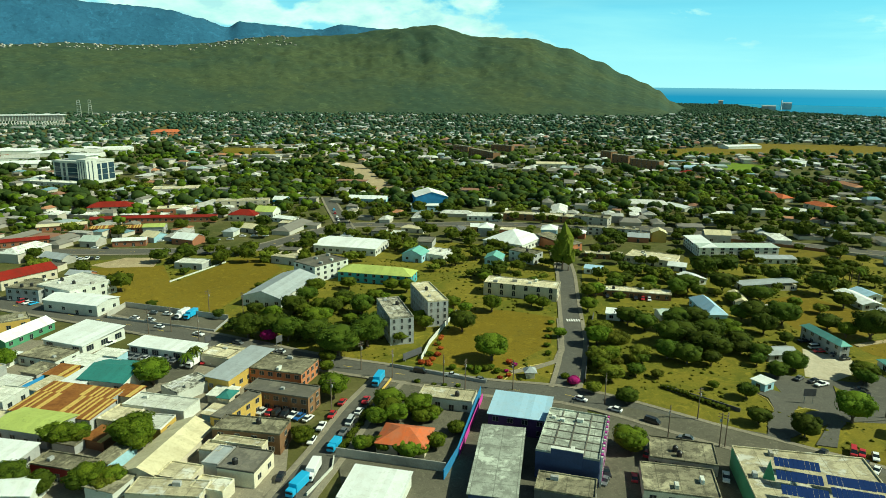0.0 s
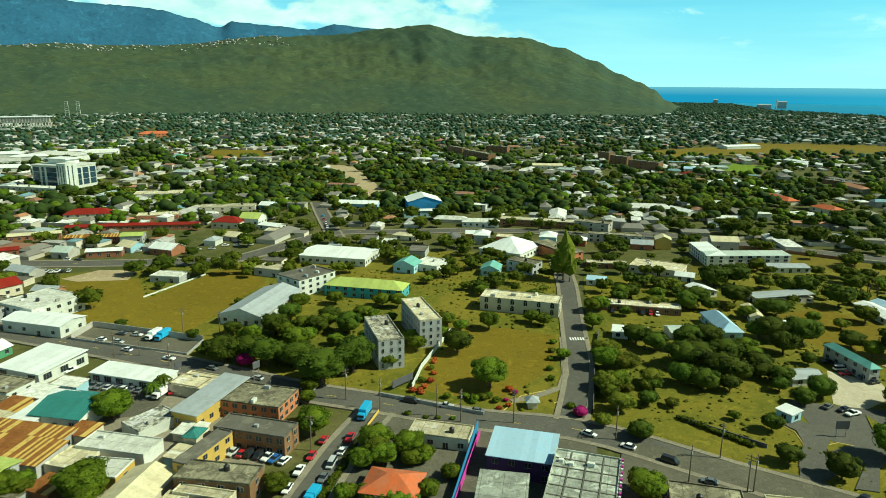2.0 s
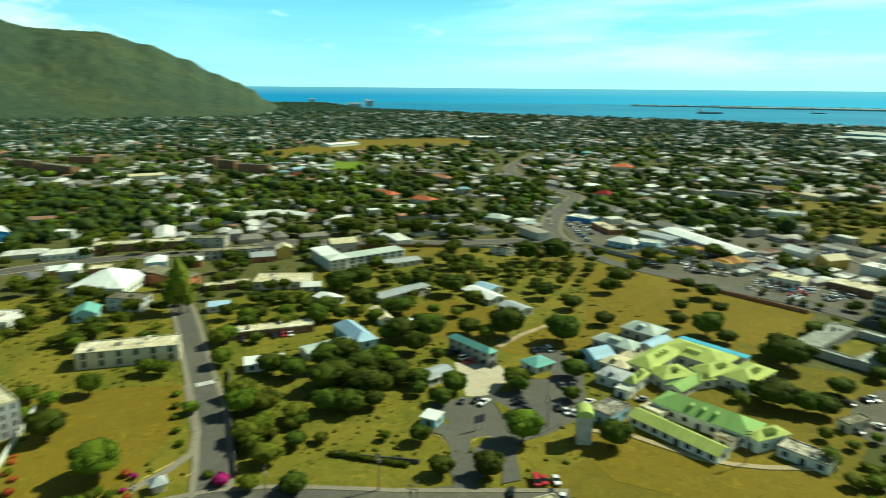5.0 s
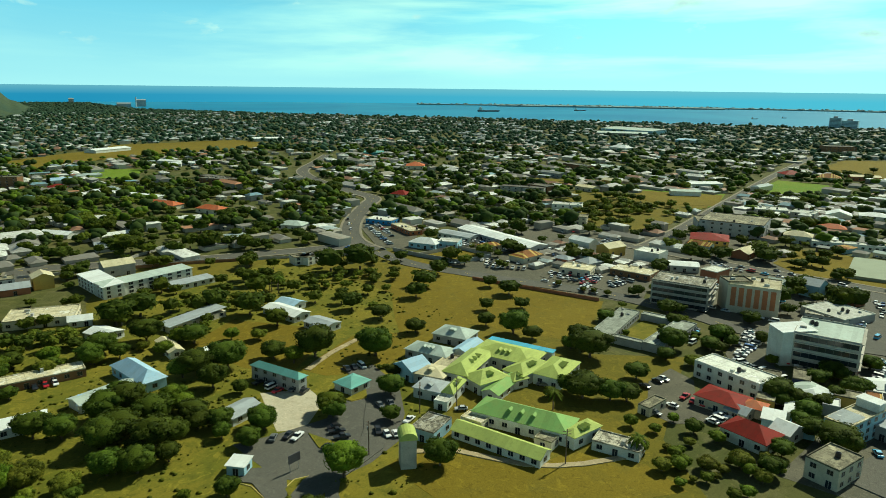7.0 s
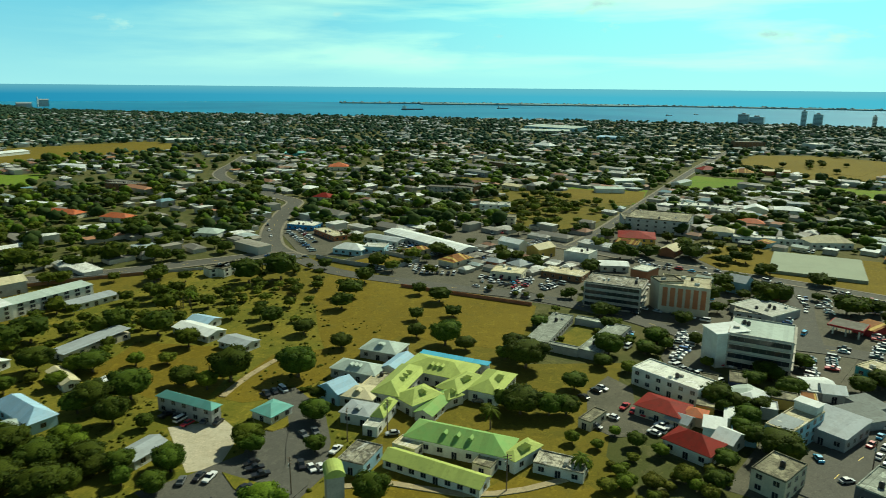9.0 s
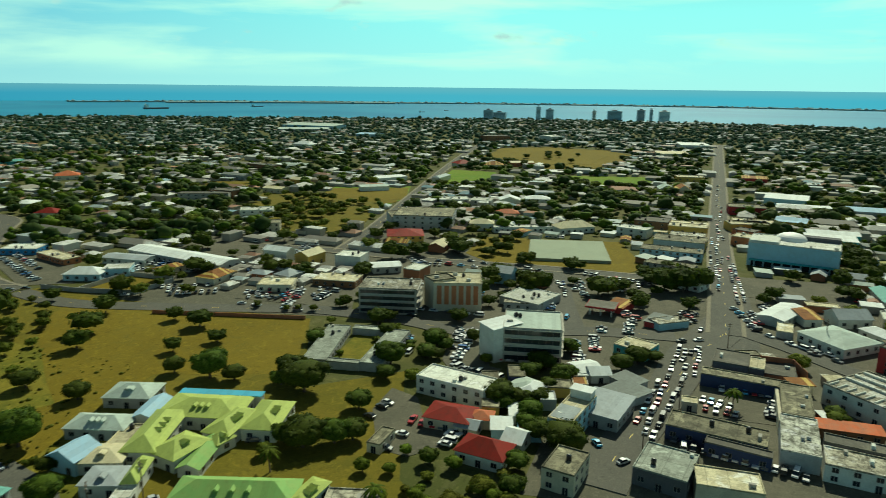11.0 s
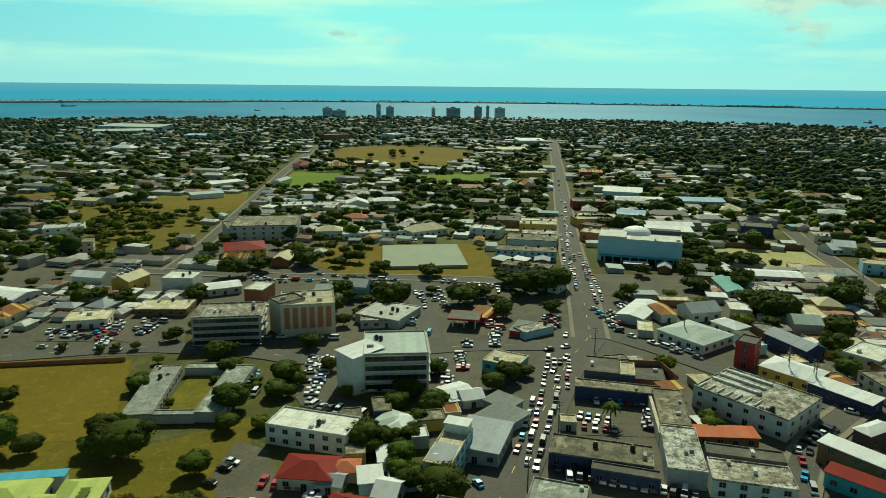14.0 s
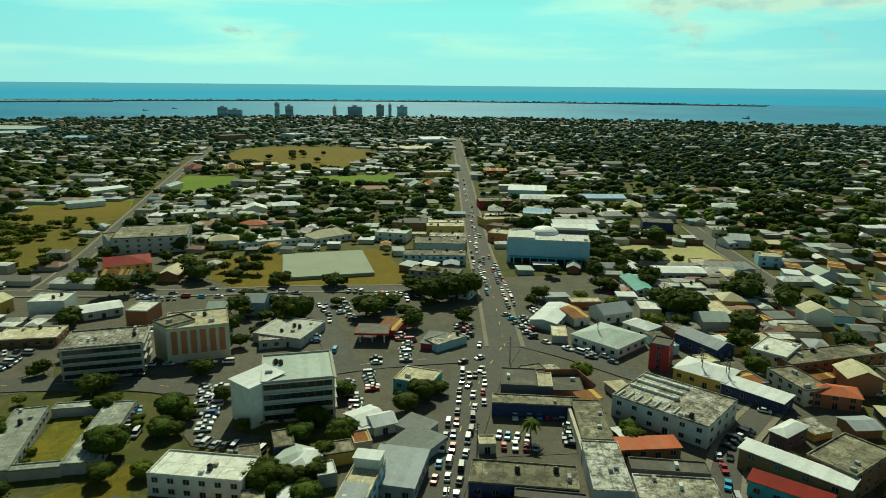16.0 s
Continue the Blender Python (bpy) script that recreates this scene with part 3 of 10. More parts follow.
def patch(name, label, material, corners, keep=True, lift=None):
    """A level piece of ground: field, yard or parking lot."""
    LAYER[0] += 0.004
    zz = LAYER[0] if lift is None else lift
    bm = bmesh.new()
    a = [bm.verts.new((px_, py_, zz)) for px_, py_ in corners]
    b = [bm.verts.new((px_, py_, -0.2)) for px_, py_ in corners]
    bm.faces.new(a)
    k = len(a)
    for j in range(k):
        bm.faces.new((a[j], b[j], b[(j + 1) % k], a[(j + 1) % k]))
    bmesh.ops.recalc_face_normals(bm, faces=bm.faces[:])
    bmesh.ops.triangulate(bm, faces=bm.faces[:])
    ob = new(name, to_mesh(name, bm, material))
    if keep:
        POLYS.append(list(corners))
    return tagged(ob, label, name.split("_")[-1] if name != "ground" else "ground", kind="structure")


def smooth_line(pts, step=8.0):
    """Catmull-Rom through the points, at even steps."""
    out = []
    q = [pts[0]] + list(pts) + [pts[-1]]
    for a, b, c, d in zip(q, q[1:], q[2:], q[3:]):
        k = max(1, int(math.dist(b, c) / step))
        for j in range(k):
            t = j / k
            out.append(tuple(0.5 * (2 * b[i] + (c[i] - a[i]) * t + (2 * a[i] - 5 * b[i] + 4 * c[i] - d[i]) * t * t + (3 * b[i] - a[i] - 3 * c[i] + d[i]) * t ** 3) for i in (0, 1)))
    return out + [tuple(pts[-1])]


def ribbon(bm, line, lo, hi, z0, z1, mi=0):
    """A strip along a line between the side distances lo and hi (left positive)."""
    rows = []
    for j, (x, y) in enumerate(line):
        a, b = line[max(0, j - 1)], line[min(len(line) - 1, j + 1)]
        dx, dy = b[0] - a[0], b[1] - a[1]
        k = math.hypot(dx, dy) or 1
        nx, ny = -dy / k, dx / k
        rows.append([bm.verts.new((x + nx * o, y + ny * o, zz)) for o, zz in ((lo, z0), (lo, z1), (hi, z1), (hi, z0))])
    for a, b in zip(rows, rows[1:]):
        for k in range(3):
            bm.faces.new((a[k], b[k], b[k + 1], a[k + 1])).material_index = mi
    bm.faces.new(rows[0])
    bm.faces.new(rows[-1][::-1])


ROADS = []


def road(label, pts, width, pavement=True, marks=True, material="asphalt"):
    line = smooth_line(pts)
    LAYER[0] += 0.004
    bm = bmesh.new()
    ribbon(bm, line, -width / 2, width / 2, -0.2, LAYER[0] + 0.06)
    bmesh.ops.recalc_face_normals(bm, faces=bm.faces[:])
    ob = tagged(new("road", to_mesh("road", bm, material)), label, "road", kind="structure")
    ROADS.append((line, width / 2 + (3.0 if pavement else 1.0)))
    if pavement:
        for s in (1, -1):
            bm = bmesh.new()
            a, b = sorted((s * width / 2, s * (width / 2 + 1.8)))
            ribbon(bm, line, a, b, -0.2, LAYER[0] + 0.18)
            bmesh.ops.recalc_face_normals(bm, faces=bm.faces[:])
            tagged(new("pavement", to_mesh("pavement", bm, "paving")), "pale concrete pavement with a raised kerb", "pavement", kind="structure")
    if marks:
        bm = bmesh.new()
        acc = 0
        for a, b in zip(line, line[1:]):
            acc += 1
            if acc % 2:
                dx, dy = b[0] - a[0], b[1] - a[1]
                k = math.hypot(dx, dy)
                e = 3.5 / k
                ribbon(bm, [a, (a[0] + dx * e, a[1] + dy * e)], -0.09, 0.09, LAYER[0] + 0.05, LAYER[0] + 0.068)
        tagged(new("lane_marking", to_mesh("lane_marking", bm, "yellow_paint")), "worn yellow dashes along the road", "road marking", kind="structure")
    return ob


def fence_wall(label, pts, height=2.2, material="concrete", thick=0.25):
    bm = bmesh.new()
    ribbon(bm, list(pts), -thick / 2, thick / 2, -0.2, height)
    bmesh.ops.recalc_face_normals(bm, faces=bm.faces[:])
    return tagged(new("boundary_wall", to_mesh("boundary_wall", bm, material)), label, "wall", kind="structure")


def free(x, y, r):
    for a, b, c in TAKEN:
        if (x - a) ** 2 + (y - b) ** 2 < (c + r) ** 2:
            return False
    for line, half in ROADS:
        for a, b in line[::2]:
            if abs(x - a) < half + r + 6 and abs(y - b) < half + r + 6:
                if (x - a) ** 2 + (y - b) ** 2 < (half + r + 3) ** 2:
                    return False
    e = 0.8 * r if r > 2.5 else 0.0
    return not any(inside(x + a, y + b, p) for p in POLYS for a, b in ((0, 0), (e, 0), (-e, 0), (0, e), (0, -e)))


# ---- trees ----
def crown_mesh(seed, R, H, base, mat_name, level, flat=0.8):
    """A domed crown: an uneven leafy body with bulging lobes, covered by loose sprays of leaves."""
    rg = random.Random(seed)
    bm = bmesh.new()
    mid = base + H * 0.42

    def body(cx, cy, cz, rx, rz, sub, rough):
        g = bmesh.ops.create_icosphere(bm, subdivisions=sub, radius=1.0)
        off = Vector((rg.random() * 50, rg.random() * 50, rg.random() * 50))
        for v in g["verts"]:
            p = v.co.copy()
            s = 1.0 + rough * noise.noise(p * 1.7 + off) + 0.5 * rough * noise.noise(p * 4.3 + off)
            zz = p.z * rz * (1.0 if p.z > 0 else 0.55)
            v.co = Vector((cx + p.x * rx * s, cy + p.y * rx * s, cz + zz * s))
        for f in {f for v in g["verts"] for f in v.link_faces}:
            f.smooth = True

    def spray(c, n1, s):
        t1 = n1.orthogonal().normalized()
        q = rg.random() * 6.283
        t1 = (t1 * math.cos(q) + n1.cross(t1) * math.sin(q)).normalized()
        t2 = n1.cross(t1).normalized()
        bm.faces.new([bm.verts.new(c + t1 * s), bm.verts.new(c + t2 * s * 0.6), bm.verts.new(c - t1 * s), bm.verts.new(c - t2 * s * 0.6)])

    top = H * 0.5 * flat / 0.8
    body(0, 0, mid, R * 0.80, top, 2 if level == 0 else 1, 0.38)
    lobes = []
    for k in range(14 if level == 0 else 6):
        a = k * 2.399 + rg.random() * 0.7
        rr = R * math.sqrt((k + 0.4) / (14 if level == 0 else 6)) * 0.72
        cz = mid + top * 0.62 * math.sqrt(max(0.0, 1 - (rr / R) ** 2)) * rg.uniform(0.6, 1.1)
        lr = R * rg.uniform(0.24, 0.38)
        lobes.append((rr * math.cos(a), rr * math.sin(a), cz, lr))
        body(*lobes[-1][:3], lr, lr * 0.75, 1, 0.5)
    for cx, cy, cz, lr in lobes:
        for _ in range(90 if level == 0 else 15):
            p = Vector((rg.gauss(0, 1), rg.gauss(0, 1), rg.gauss(0.5, 0.8))).normalized()
            spray(Vector((cx, cy, cz)) + Vector((p.x, p.y, p.z * 0.75)) * lr * rg.uniform(0.92, 1.15), (p + Vector((rg.gauss(0, 0.45), rg.gauss(0, 0.45), 0.2))).normalized(),
                  (0.06 if level == 0 else 0.13) * R * rg.uniform(0.6, 1.2))
    for _ in range(300 if level == 0 else 44):
        a, zz = rg.random() * 6.283, rg.uniform(-0.5, 0.6)
        rr = math.sqrt(1 - zz * zz)
        p = Vector((math.cos(a) * rr, math.sin(a) * rr, zz))
        spray(Vector((p.x * R * 0.84, p.y * R * 0.84, mid + p.z * top * (1 if zz > 0 else 0.6))) * 1.0, (p + Vector((0, 0, rg.gauss(0, 0.4)))).normalized(), (0.06 if level == 0 else 0.13) * R * rg.uniform(0.6, 1.2))
    return to_mesh("crown", bm, mat_name)


def trunk_mesh(seed, R, base, H, level=0):
    rg = random.Random(seed)
    bm = bmesh.new()
    t = 0.045 * R + 0.12
    bars(bm, [(0, 0, -0.3), (0.1 * t, 0, base * 0.5), (0, 0.1 * t, base)], [t * 1.25, t, t * 0.8], 7)
    for k in range(4 if level == 0 else 0):
        a = k * 1.57 + rg.random()
        x, y = math.cos(a), math.sin(a)
        bars(bm, [(0, 0, base * 0.8), (x * R * 0.25, y * R * 0.25, base + H * 0.2), (x * R * 0.5, y * R * 0.5, base + H * 0.45)], [t * 0.6, t * 0.4, t * 0.15], 5)
    return to_mesh("trunk", bm, "bark")


TREES = {}
SPECIES = {
    "round": (5.0, 6.2, 1.3, "leaf_green", "broad-crowned green shade tree"),
    "dark": (6.0, 7.4, 1.2, "leaf_dark", "dense dark green mango tree"),
    "olive": (5.0, 4.8, 1.2, "leaf_olive", "light olive-green spreading tree"),
    "bush": (2.4, 2.6, 0.2, "leaf_green", "low rounded green shrub"),
    "magenta": (4.0, 5.0, 0.6, "leaf_magenta", "bougainvillea in full magenta flower"),
    "flame": (1.6, 1.6, 0.1, "leaf_orange", "low shrub with orange-red flowers"),
    "tall": (4.2, 11.0, 2.5, "leaf_olive", "tall narrow feathery grey-green tree"),
}
rng = random.Random(11)


WANTED = []     # trees to plant: kind, x, y, crown radius, group


def tree(kind, x, y, r, level=0, group=""):
    WANTED.append((kind, x, y, r, level, group))


def tree_meshes(kind, level):
    R, H, base, leaf, label = SPECIES[kind]
    var = rng.randrange(4 if level == 0 else 3)
    key = (kind, level, var)
    if key not in TREES:
        sd = sum(map(ord, kind)) * 10 + level * 5 + var
        crown = crown_mesh(sd, R, H, base, leaf, level, 0.8 if kind != "tall" else 1.05)
        TREES[key] = (trunk_mesh(sd, R, base, H, level), crown)
    return TREES[key]


class Joined:
    """Meshes of one look gathered into one object, for what nobody could count."""

    def __init__(self):
        self.sets = {}

    def add(self, key, me, m):
        k = len(me.vertices)
        co = np.empty(k * 3)
        me.vertices.foreach_get("co", co)
        co = co.reshape(-1, 3) @ np.array(m.to_3x3()).T + np.array(m.translation)
        vs, fs, base = self.sets.setdefault(key, ([], [], [0]))
        vs.append(co)
        fs += [[j + base[0] for j in p.vertices] for p in me.polygons]
        base[0] += k

    def build(self, label, category):
        for (name, material), (vs, fs, _) in self.sets.items():
            me = bpy.data.meshes.new(name)
            me.from_pydata(np.concatenate(vs).tolist(), [], fs)
            me.materials.append(MATS[material])
            tagged(new(name, me), label, category, kind="stuff")


def plant(limit):
    """The trees nearest to the middle of the place stand singly, the others are gathered."""
    WANTED.sort(key=lambda q: (q[1] - HOME[0]) ** 2 + (q[2] - HOME[1]) ** 2)
    rest = Joined()
    singles = 0
    for kind, x, y, r, level, group in WANTED:
        R, H, base, leaf, label = SPECIES[kind]
        s = r / R
        m = pose(x, y, 0, 0, 0, rng.random() * 360) @ Matrix.Diagonal((s, s, s * rng.uniform(0.85, 1.1), 1))
        name = "shrub" if kind in ("bush", "flame", "magenta") else "tree"
        singles += name == "tree"
        if (singles > limit and name == "tree") or group == "hedge":
            trunk, crown = tree_meshes(kind, 1)
            rest.add(("grove", leaf), crown, m)
            rest.add(("grove_trunks", "bark"), trunk, m)
        else:
            trunk, crown = tree_meshes(kind, 0)
            ob = thing(name, m, label, name, group)
            part("trunk", trunk, None, ob)
            part("crown", crown, None, ob)
    rest.build("leafy trees in yards and along streets", "trees")


HOME = (45, 55)


def palm(x, y, h):
    bm = bmesh.new()
    bars(bm, [(0, 0, -0.2), (0.15, 0, h * 0.5), (0.35, 0, h)], [0.28, 0.2, 0.16], 7)
    ob = thing("palm_tree", pose(x, y, 0, 0, 0, rng.random() * 360), "slender palm with drooping fronds", "palm tree")
    part("trunk", bm, "bark", ob)
    bm = bmesh.new()
    for k in range(16):
        a = k * 2.4
        c, s = math.cos(a), math.sin(a)
        rise_ = 0.9 - 0.08 * k
        prev = None
        for j in range(6):
            u = j / 5
            r_, zz = 3.4 * u, h + rise_ * 2 * u - 2.6 * u * u
            wd = 0.45 * math.sin(math.pi * (0.15 + 0.8 * u)) + 0.05
            row = (bm.verts.new((0.35 + c * r_ - s * wd, s * r_ + c * wd, zz - 0.15)), bm.verts.new((0.35 + c * r_, s * r_, zz)), bm.verts.new((0.35 + c * r_ + s * wd, s * r_ - c * wd, zz - 0.15)))
            if prev:
                bm.faces.new((prev[0], prev[1], row[1], row[0]))
                bm.faces.new((prev[1], prev[2], row[2], row[1]))
            prev = row
    part("crown", bm, "leaf_green", ob)
    return ob


def wood(kind, corners, count, rmin, rmax, level=0, group=""):
    """Trees scattered over a piece of ground."""
    xs, ys = [c[0] for c in corners], [c[1] for c in corners]
    done = []
    tries = 0
    while len(done) < count and tries < count * 40:
        tries += 1
        x, y, r = rng.uniform(min(xs), max(xs)), rng.uniform(min(ys), max(ys)), rng.uniform(rmin, rmax)
        if inside(x, y, list(corners)) and all((x - a) ** 2 + (y - b) ** 2 > (0.62 * (r + c)) ** 2 for a, b, c in done):
            if any((x - a) ** 2 + (y - b) ** 2 < (c * 0.8) ** 2 for a, b, c in TAKEN) or any(inside(x, y, p) for p in CLEAR):
                continue
            done.append((x, y, r))
            tree(kind if rng.random() < 0.75 else rng.choice(("round", "dark", "olive")), x, y, r, level, group)


# ---- vehicles ----
def car_proto(paint, style="car"):
    ob = thing(style, pose(0, 0, -500), {"car": "{} saloon car standing on the asphalt", "van": "{} passenger van standing on the asphalt", "pickup": "{} pickup truck standing on the asphalt"}[style].format(paint), style, "cars on the streets")
    L, W = {"car": (4.4, 1.75), "van": (4.9, 1.85), "pickup": (5.1, 1.85)}[style]
    prof = {"car": [(-0.5, 0.3), (0.5, 0.3), (0.5, 0.62), (0.46, 0.74), (0.24, 0.9), (-0.42, 0.95), (-0.5, 0.8)],
            "van": [(-0.5, 0.3), (0.5, 0.3), (0.5, 0.8), (0.38, 1.0), (-0.48, 1.05), (-0.5, 0.9)],
            "pickup": [(-0.5, 0.4), (0.5, 0.4), (0.5, 0.85), (0.22, 1.0), (-0.5, 1.0)]}[style]
    cab = {"car": [(0.25, 0.9), (0.1, 1.38), (-0.26, 1.42), (-0.42, 0.94)], "van": [(0.39, 1.0), (0.24, 1.75), (-0.46, 1.8), (-0.49, 1.02)],
           "pickup": [(0.24, 1.0), (0.12, 1.62), (-0.1, 1.64), (-0.16, 1.0)]}[style]

    def solid(outline, half0, half1, zcut):
        bm = bmesh.new()
        rows = [[bm.verts.new((x * L, s * (half0 if zz <= zcut else half1), zz)) for x, zz in outline] for s in (-1, 1)]
        k = len(outline)
        bm.faces.new(rows[0])
        bm.faces.new(rows[1][::-1])
        for j in range(k):
            bm.faces.new((rows[0][j], rows[1][j], rows[1][(j + 1) % k], rows[0][(j + 1) % k]))
        bmesh.ops.recalc_face_normals(bm, faces=bm.faces[:])
        return bm
    bm = solid(prof, W / 2, W / 2 * 0.96, 0.7)
    bmesh.ops.bevel(bm, geom=bm.edges[:], offset=0.06, segments=1, affect="EDGES")
    part("body", bm, "car_" + paint, ob)
    part("window_band", solid(cab, W / 2 * 0.93, W / 2 * 0.78, 1.1), "glass_dark", ob)
    bm = bmesh.new()
    zt = max(c[1] for c in cab)
    box(bm, (cab[2][0] + 0.01) * L, (cab[1][0] - 0.01) * L, -W / 2 * 0.77, W / 2 * 0.77, zt - 0.04, zt + 0.05)
    part("roof", bm, "car_" + paint, ob)
    for sx in (0.31, -0.31):
        for sy in (1, -1):
            bm = bmesh.new()
            ring = [[bm.verts.new((sx * L + 0.32 * math.cos(j * 0.628), sy * (W / 2 - o), 0.32 + 0.32 * math.sin(j * 0.628))) for j in range(10)] for o in (-0.02, 0.2)]
            for j in range(10):
                bm.faces.new((ring[0][j], ring[0][(j + 1) % 10], ring[1][(j + 1) % 10], ring[1][j]))
            bm.faces.new(ring[0])
            bm.faces.new(ring[1][::-1])
            bmesh.ops.recalc_face_normals(bm, faces=bm.faces[:])
            part("wheel", bm, "rubber", ob)
    return ob


CARS = {}
PARKED = []


def car(x, y, rot, paint="white", style="car"):
    PARKED.append((x, y, rot, paint, style))


def park(limit):
    """The nearest cars are things of their own, those far off are gathered."""
    PARKED.sort(key=lambda q: (q[0] - HOME[0]) ** 2 + (q[1] - HOME[1]) ** 2)
    rest = Joined()
    stands = {}
    k = -1
    for x, y, rot, paint, style in PARKED:
        near = [q for i in (-1, 0, 1) for j in (-1, 0, 1) for q in stands.get((int(x // 5) + i, int(y // 5) + j), ())]
        c_, s_ = math.cos(radians(rot)), math.sin(radians(rot))
        if any(abs(c_ * (x - a) + s_ * (y - b)) < (4.7 if abs(math.sin(radians(rot - r0))) < 0.35 else 3.6) and abs(c_ * (y - b) - s_ * (x - a)) < (2.05 if abs(math.sin(radians(rot - r0))) < 0.35 else 3.6) for a, b, r0 in near):
            continue
        stands.setdefault((int(x // 5), int(y // 5)), []).append((x, y, rot))
        k += 1
        key = (paint, style)
        m = pose(x, y, 0.27, 0, 0, rot)
        if key not in CARS:
            CARS[key] = car_proto(paint, style)
            CARS[key].matrix_basis = m
        elif k < limit:
            copy_thing(CARS[key], m)
        else:
            for c in CARS[key].children:
                if not c.name.startswith("wheel"):
                    rest.add(("distant_cars", c.data.materials[0].name), c.data, m)
    rest.build("cars parked and queued on distant streets", "cars")


PAINTS = ["white"] * 9 + ["silver"] * 4 + ["grey"] * 3 + ["black"] * 4 + ["blue", "red", "skyblue", "red"]


def car_row(x0, y0, x1, y1, count, rot=None, gaps=0.12):
    """Parked or waiting cars between two places."""
    along = math.degrees(math.atan2(y1 - y0, x1 - x0))
    count = max(1, min(count, int(math.hypot(x1 - x0, y1 - y0) / (7.0 if rot is None else 2.6))))
    for k in range(count):
        if rng.random() < gaps:
            continue
        u = (k + 0.5) / count
        car(x0 + (x1 - x0) * u + rng.uniform(-0.4, 0.4), y0 + (y1 - y0) * u + rng.uniform(-0.4, 0.4),
            (along if rot is None else rot) + rng.choice((0, 180)) + rng.uniform(-4, 4), rng.choice(PAINTS), rng.choice(("car", "car", "car", "van", "pickup")))


# ---- the plan of the place ----

# fields, yards and lots
patch("paved_ground", "worn paving and asphalt between the shops", "parking", [(340.6, 175.5), (447.1, 162.1), (427.1, 78.9), (429.0, 23.4), (431.1, -38.8), (376.3, -78.6), (323.8, -113.6), (206.8, -26.5), (205.1, 100.0), (281.2, 90.4), (312.6, 128.8)], keep=False)
patch("paved_ground", "worn paving and dusty concrete between the shops", "paving", [(-203.6, 252.8), (-152.1, 249.5), (-97.6, 235.2), (-64.5, 221.8), (-49.3, 207.7), (-38.1, 143.5), (-121.7, 141.9)], keep=False)
patch("paved_ground", "dusty tarmac between stalls and offices", "parking", [(353.4, 300.5), (456.9, 372.3), (500.2, 310.1), (517.4, 208.5), (454.4, 152.1), (379.5, 162.2), (349.0, 200.6), (335.9, 239.3)], keep=False)
patch("paved_ground", "dusty tarmac yards behind the street", "parking", [(311.7, 304.3), (368.1, 349.5), (389.9, 285.7), (358.7, 202.7), (324.4, 192.7), (317.3, 244.3)], keep=False)
patch("dry_ground", "dry grass and bare soil about the hospital", "dry_scrub", [(146.8, 396.8), (185.2, 450.0), (248.9, 407.6), (327.1, 362.4), (319.2, 310.4), (317.0, 208.9), (250.3, 181.2), (272.6, 150.8), (203.5, 131.7), (178.5, 108.0), (127.4, 155.0), (69.2, 208.1)], keep=False)
patch("college_ground", "dry grass about the college", "scrub", [(-201.4, 372.1), (-121.1, 395.9), (-24.0, 434.5), (72.0, 415.3), (41.9, 210.9), (-16.7, 227.1), (-80.2, 255.4), (-156.8, 284.8)], keep=False)
patch("drive_ground", "dry grass along the college drive", "scrub", [(80.0, 374.4), (268.3, 395.8), (251.8, 252.2), (148.1, 173.3), (99.3, 172.3), (63.5, 199.0), (47.7, 211.0)], keep=False)
patch("school_field", "dry yellow-brown playing field", "dry_field", [(-146.8, 298.8), (-102.0, 286.7), (-88.2, 357.5), (-100.5, 381.8), (-120.1, 380.9), (-137.2, 331.6)])
patch("sports_lawn", "thin dry lawn beside the field", "dry_field", [(-193.4, 356.5), (-156.2, 364.1), (-136.7, 326.6), (-147.5, 294.7), (-173.5, 320.3)])
patch("college_lawn", "dry brown lawn", "dry_field", [(-7.8, 234.5), (3.8, 228.7), (22.2, 226.7), (43.4, 251.9), (49.6, 284.3), (30.3, 292.9), (12.2, 293.8)])
patch("sloping_lawn", "green-yellow mown bank", "scrub", [(63.1, 211.4), (76.7, 211.8), (95.1, 192.2), (97.3, 181.8), (88.8, 181.6), (73.8, 191.7)])
patch("scrub_ground", "overgrown grass between trees", "scrub", [(50.0, 217.8), (68.6, 279.0), (95.1, 269.4), (122.8, 267.0), (124.9, 232.0), (107.8, 208.3), (80.6, 211.9), (63.7, 213.7)], keep=False)
patch("school_lawn", "dry brown school field", "dry_field", [(149.4, 309.1), (179.6, 323.1), (196.5, 289.2), (185.5, 269.2), (159.1, 255.3), (151.6, 273.2)])
patch("hospital_park", "dry parkland grass", "dry_field", [(164.3, 255.9), (201.1, 267.3), (217.8, 255.1), (231.1, 271.0), (280.9, 322.7), (319.0, 331.7), (299.2, 240.2), (257.9, 211.6), (246.2, 238.7), (208.7, 237.7), (180.5, 233.6), (167.1, 244.5)], keep=False)
patch("football_field", "flat brown football field", "dry_field", [(254.9, 210.3), (258.4, 191.7), (312.7, 207.4), (306.5, 238.1), (279.6, 231.1)])
patch("football_edge", "flat brown football field's other end", "dry_field", [(245.6, 256.4), (251.7, 212.9), (263.3, 191.0), (317.5, 208.9), (313.0, 285.4), (300.5, 301.5)], keep=False)
patch("hospital_lawn", "dry lawn before the hospital", "dry_field", [(138.7, 185.0), (153.0, 185.9), (161.7, 178.8), (167.1, 152.4), (178.9, 150.2), (186.6, 130.1), (181.2, 115.9), (148.8, 138.5), (134.9, 161.2)], keep=False)
patch("marl_yard", "pale crushed-stone yard", "marl", [(142.7, 250.3), (155.8, 239.5), (152.8, 228.6), (136.5, 218.8), (130.0, 223.9)])
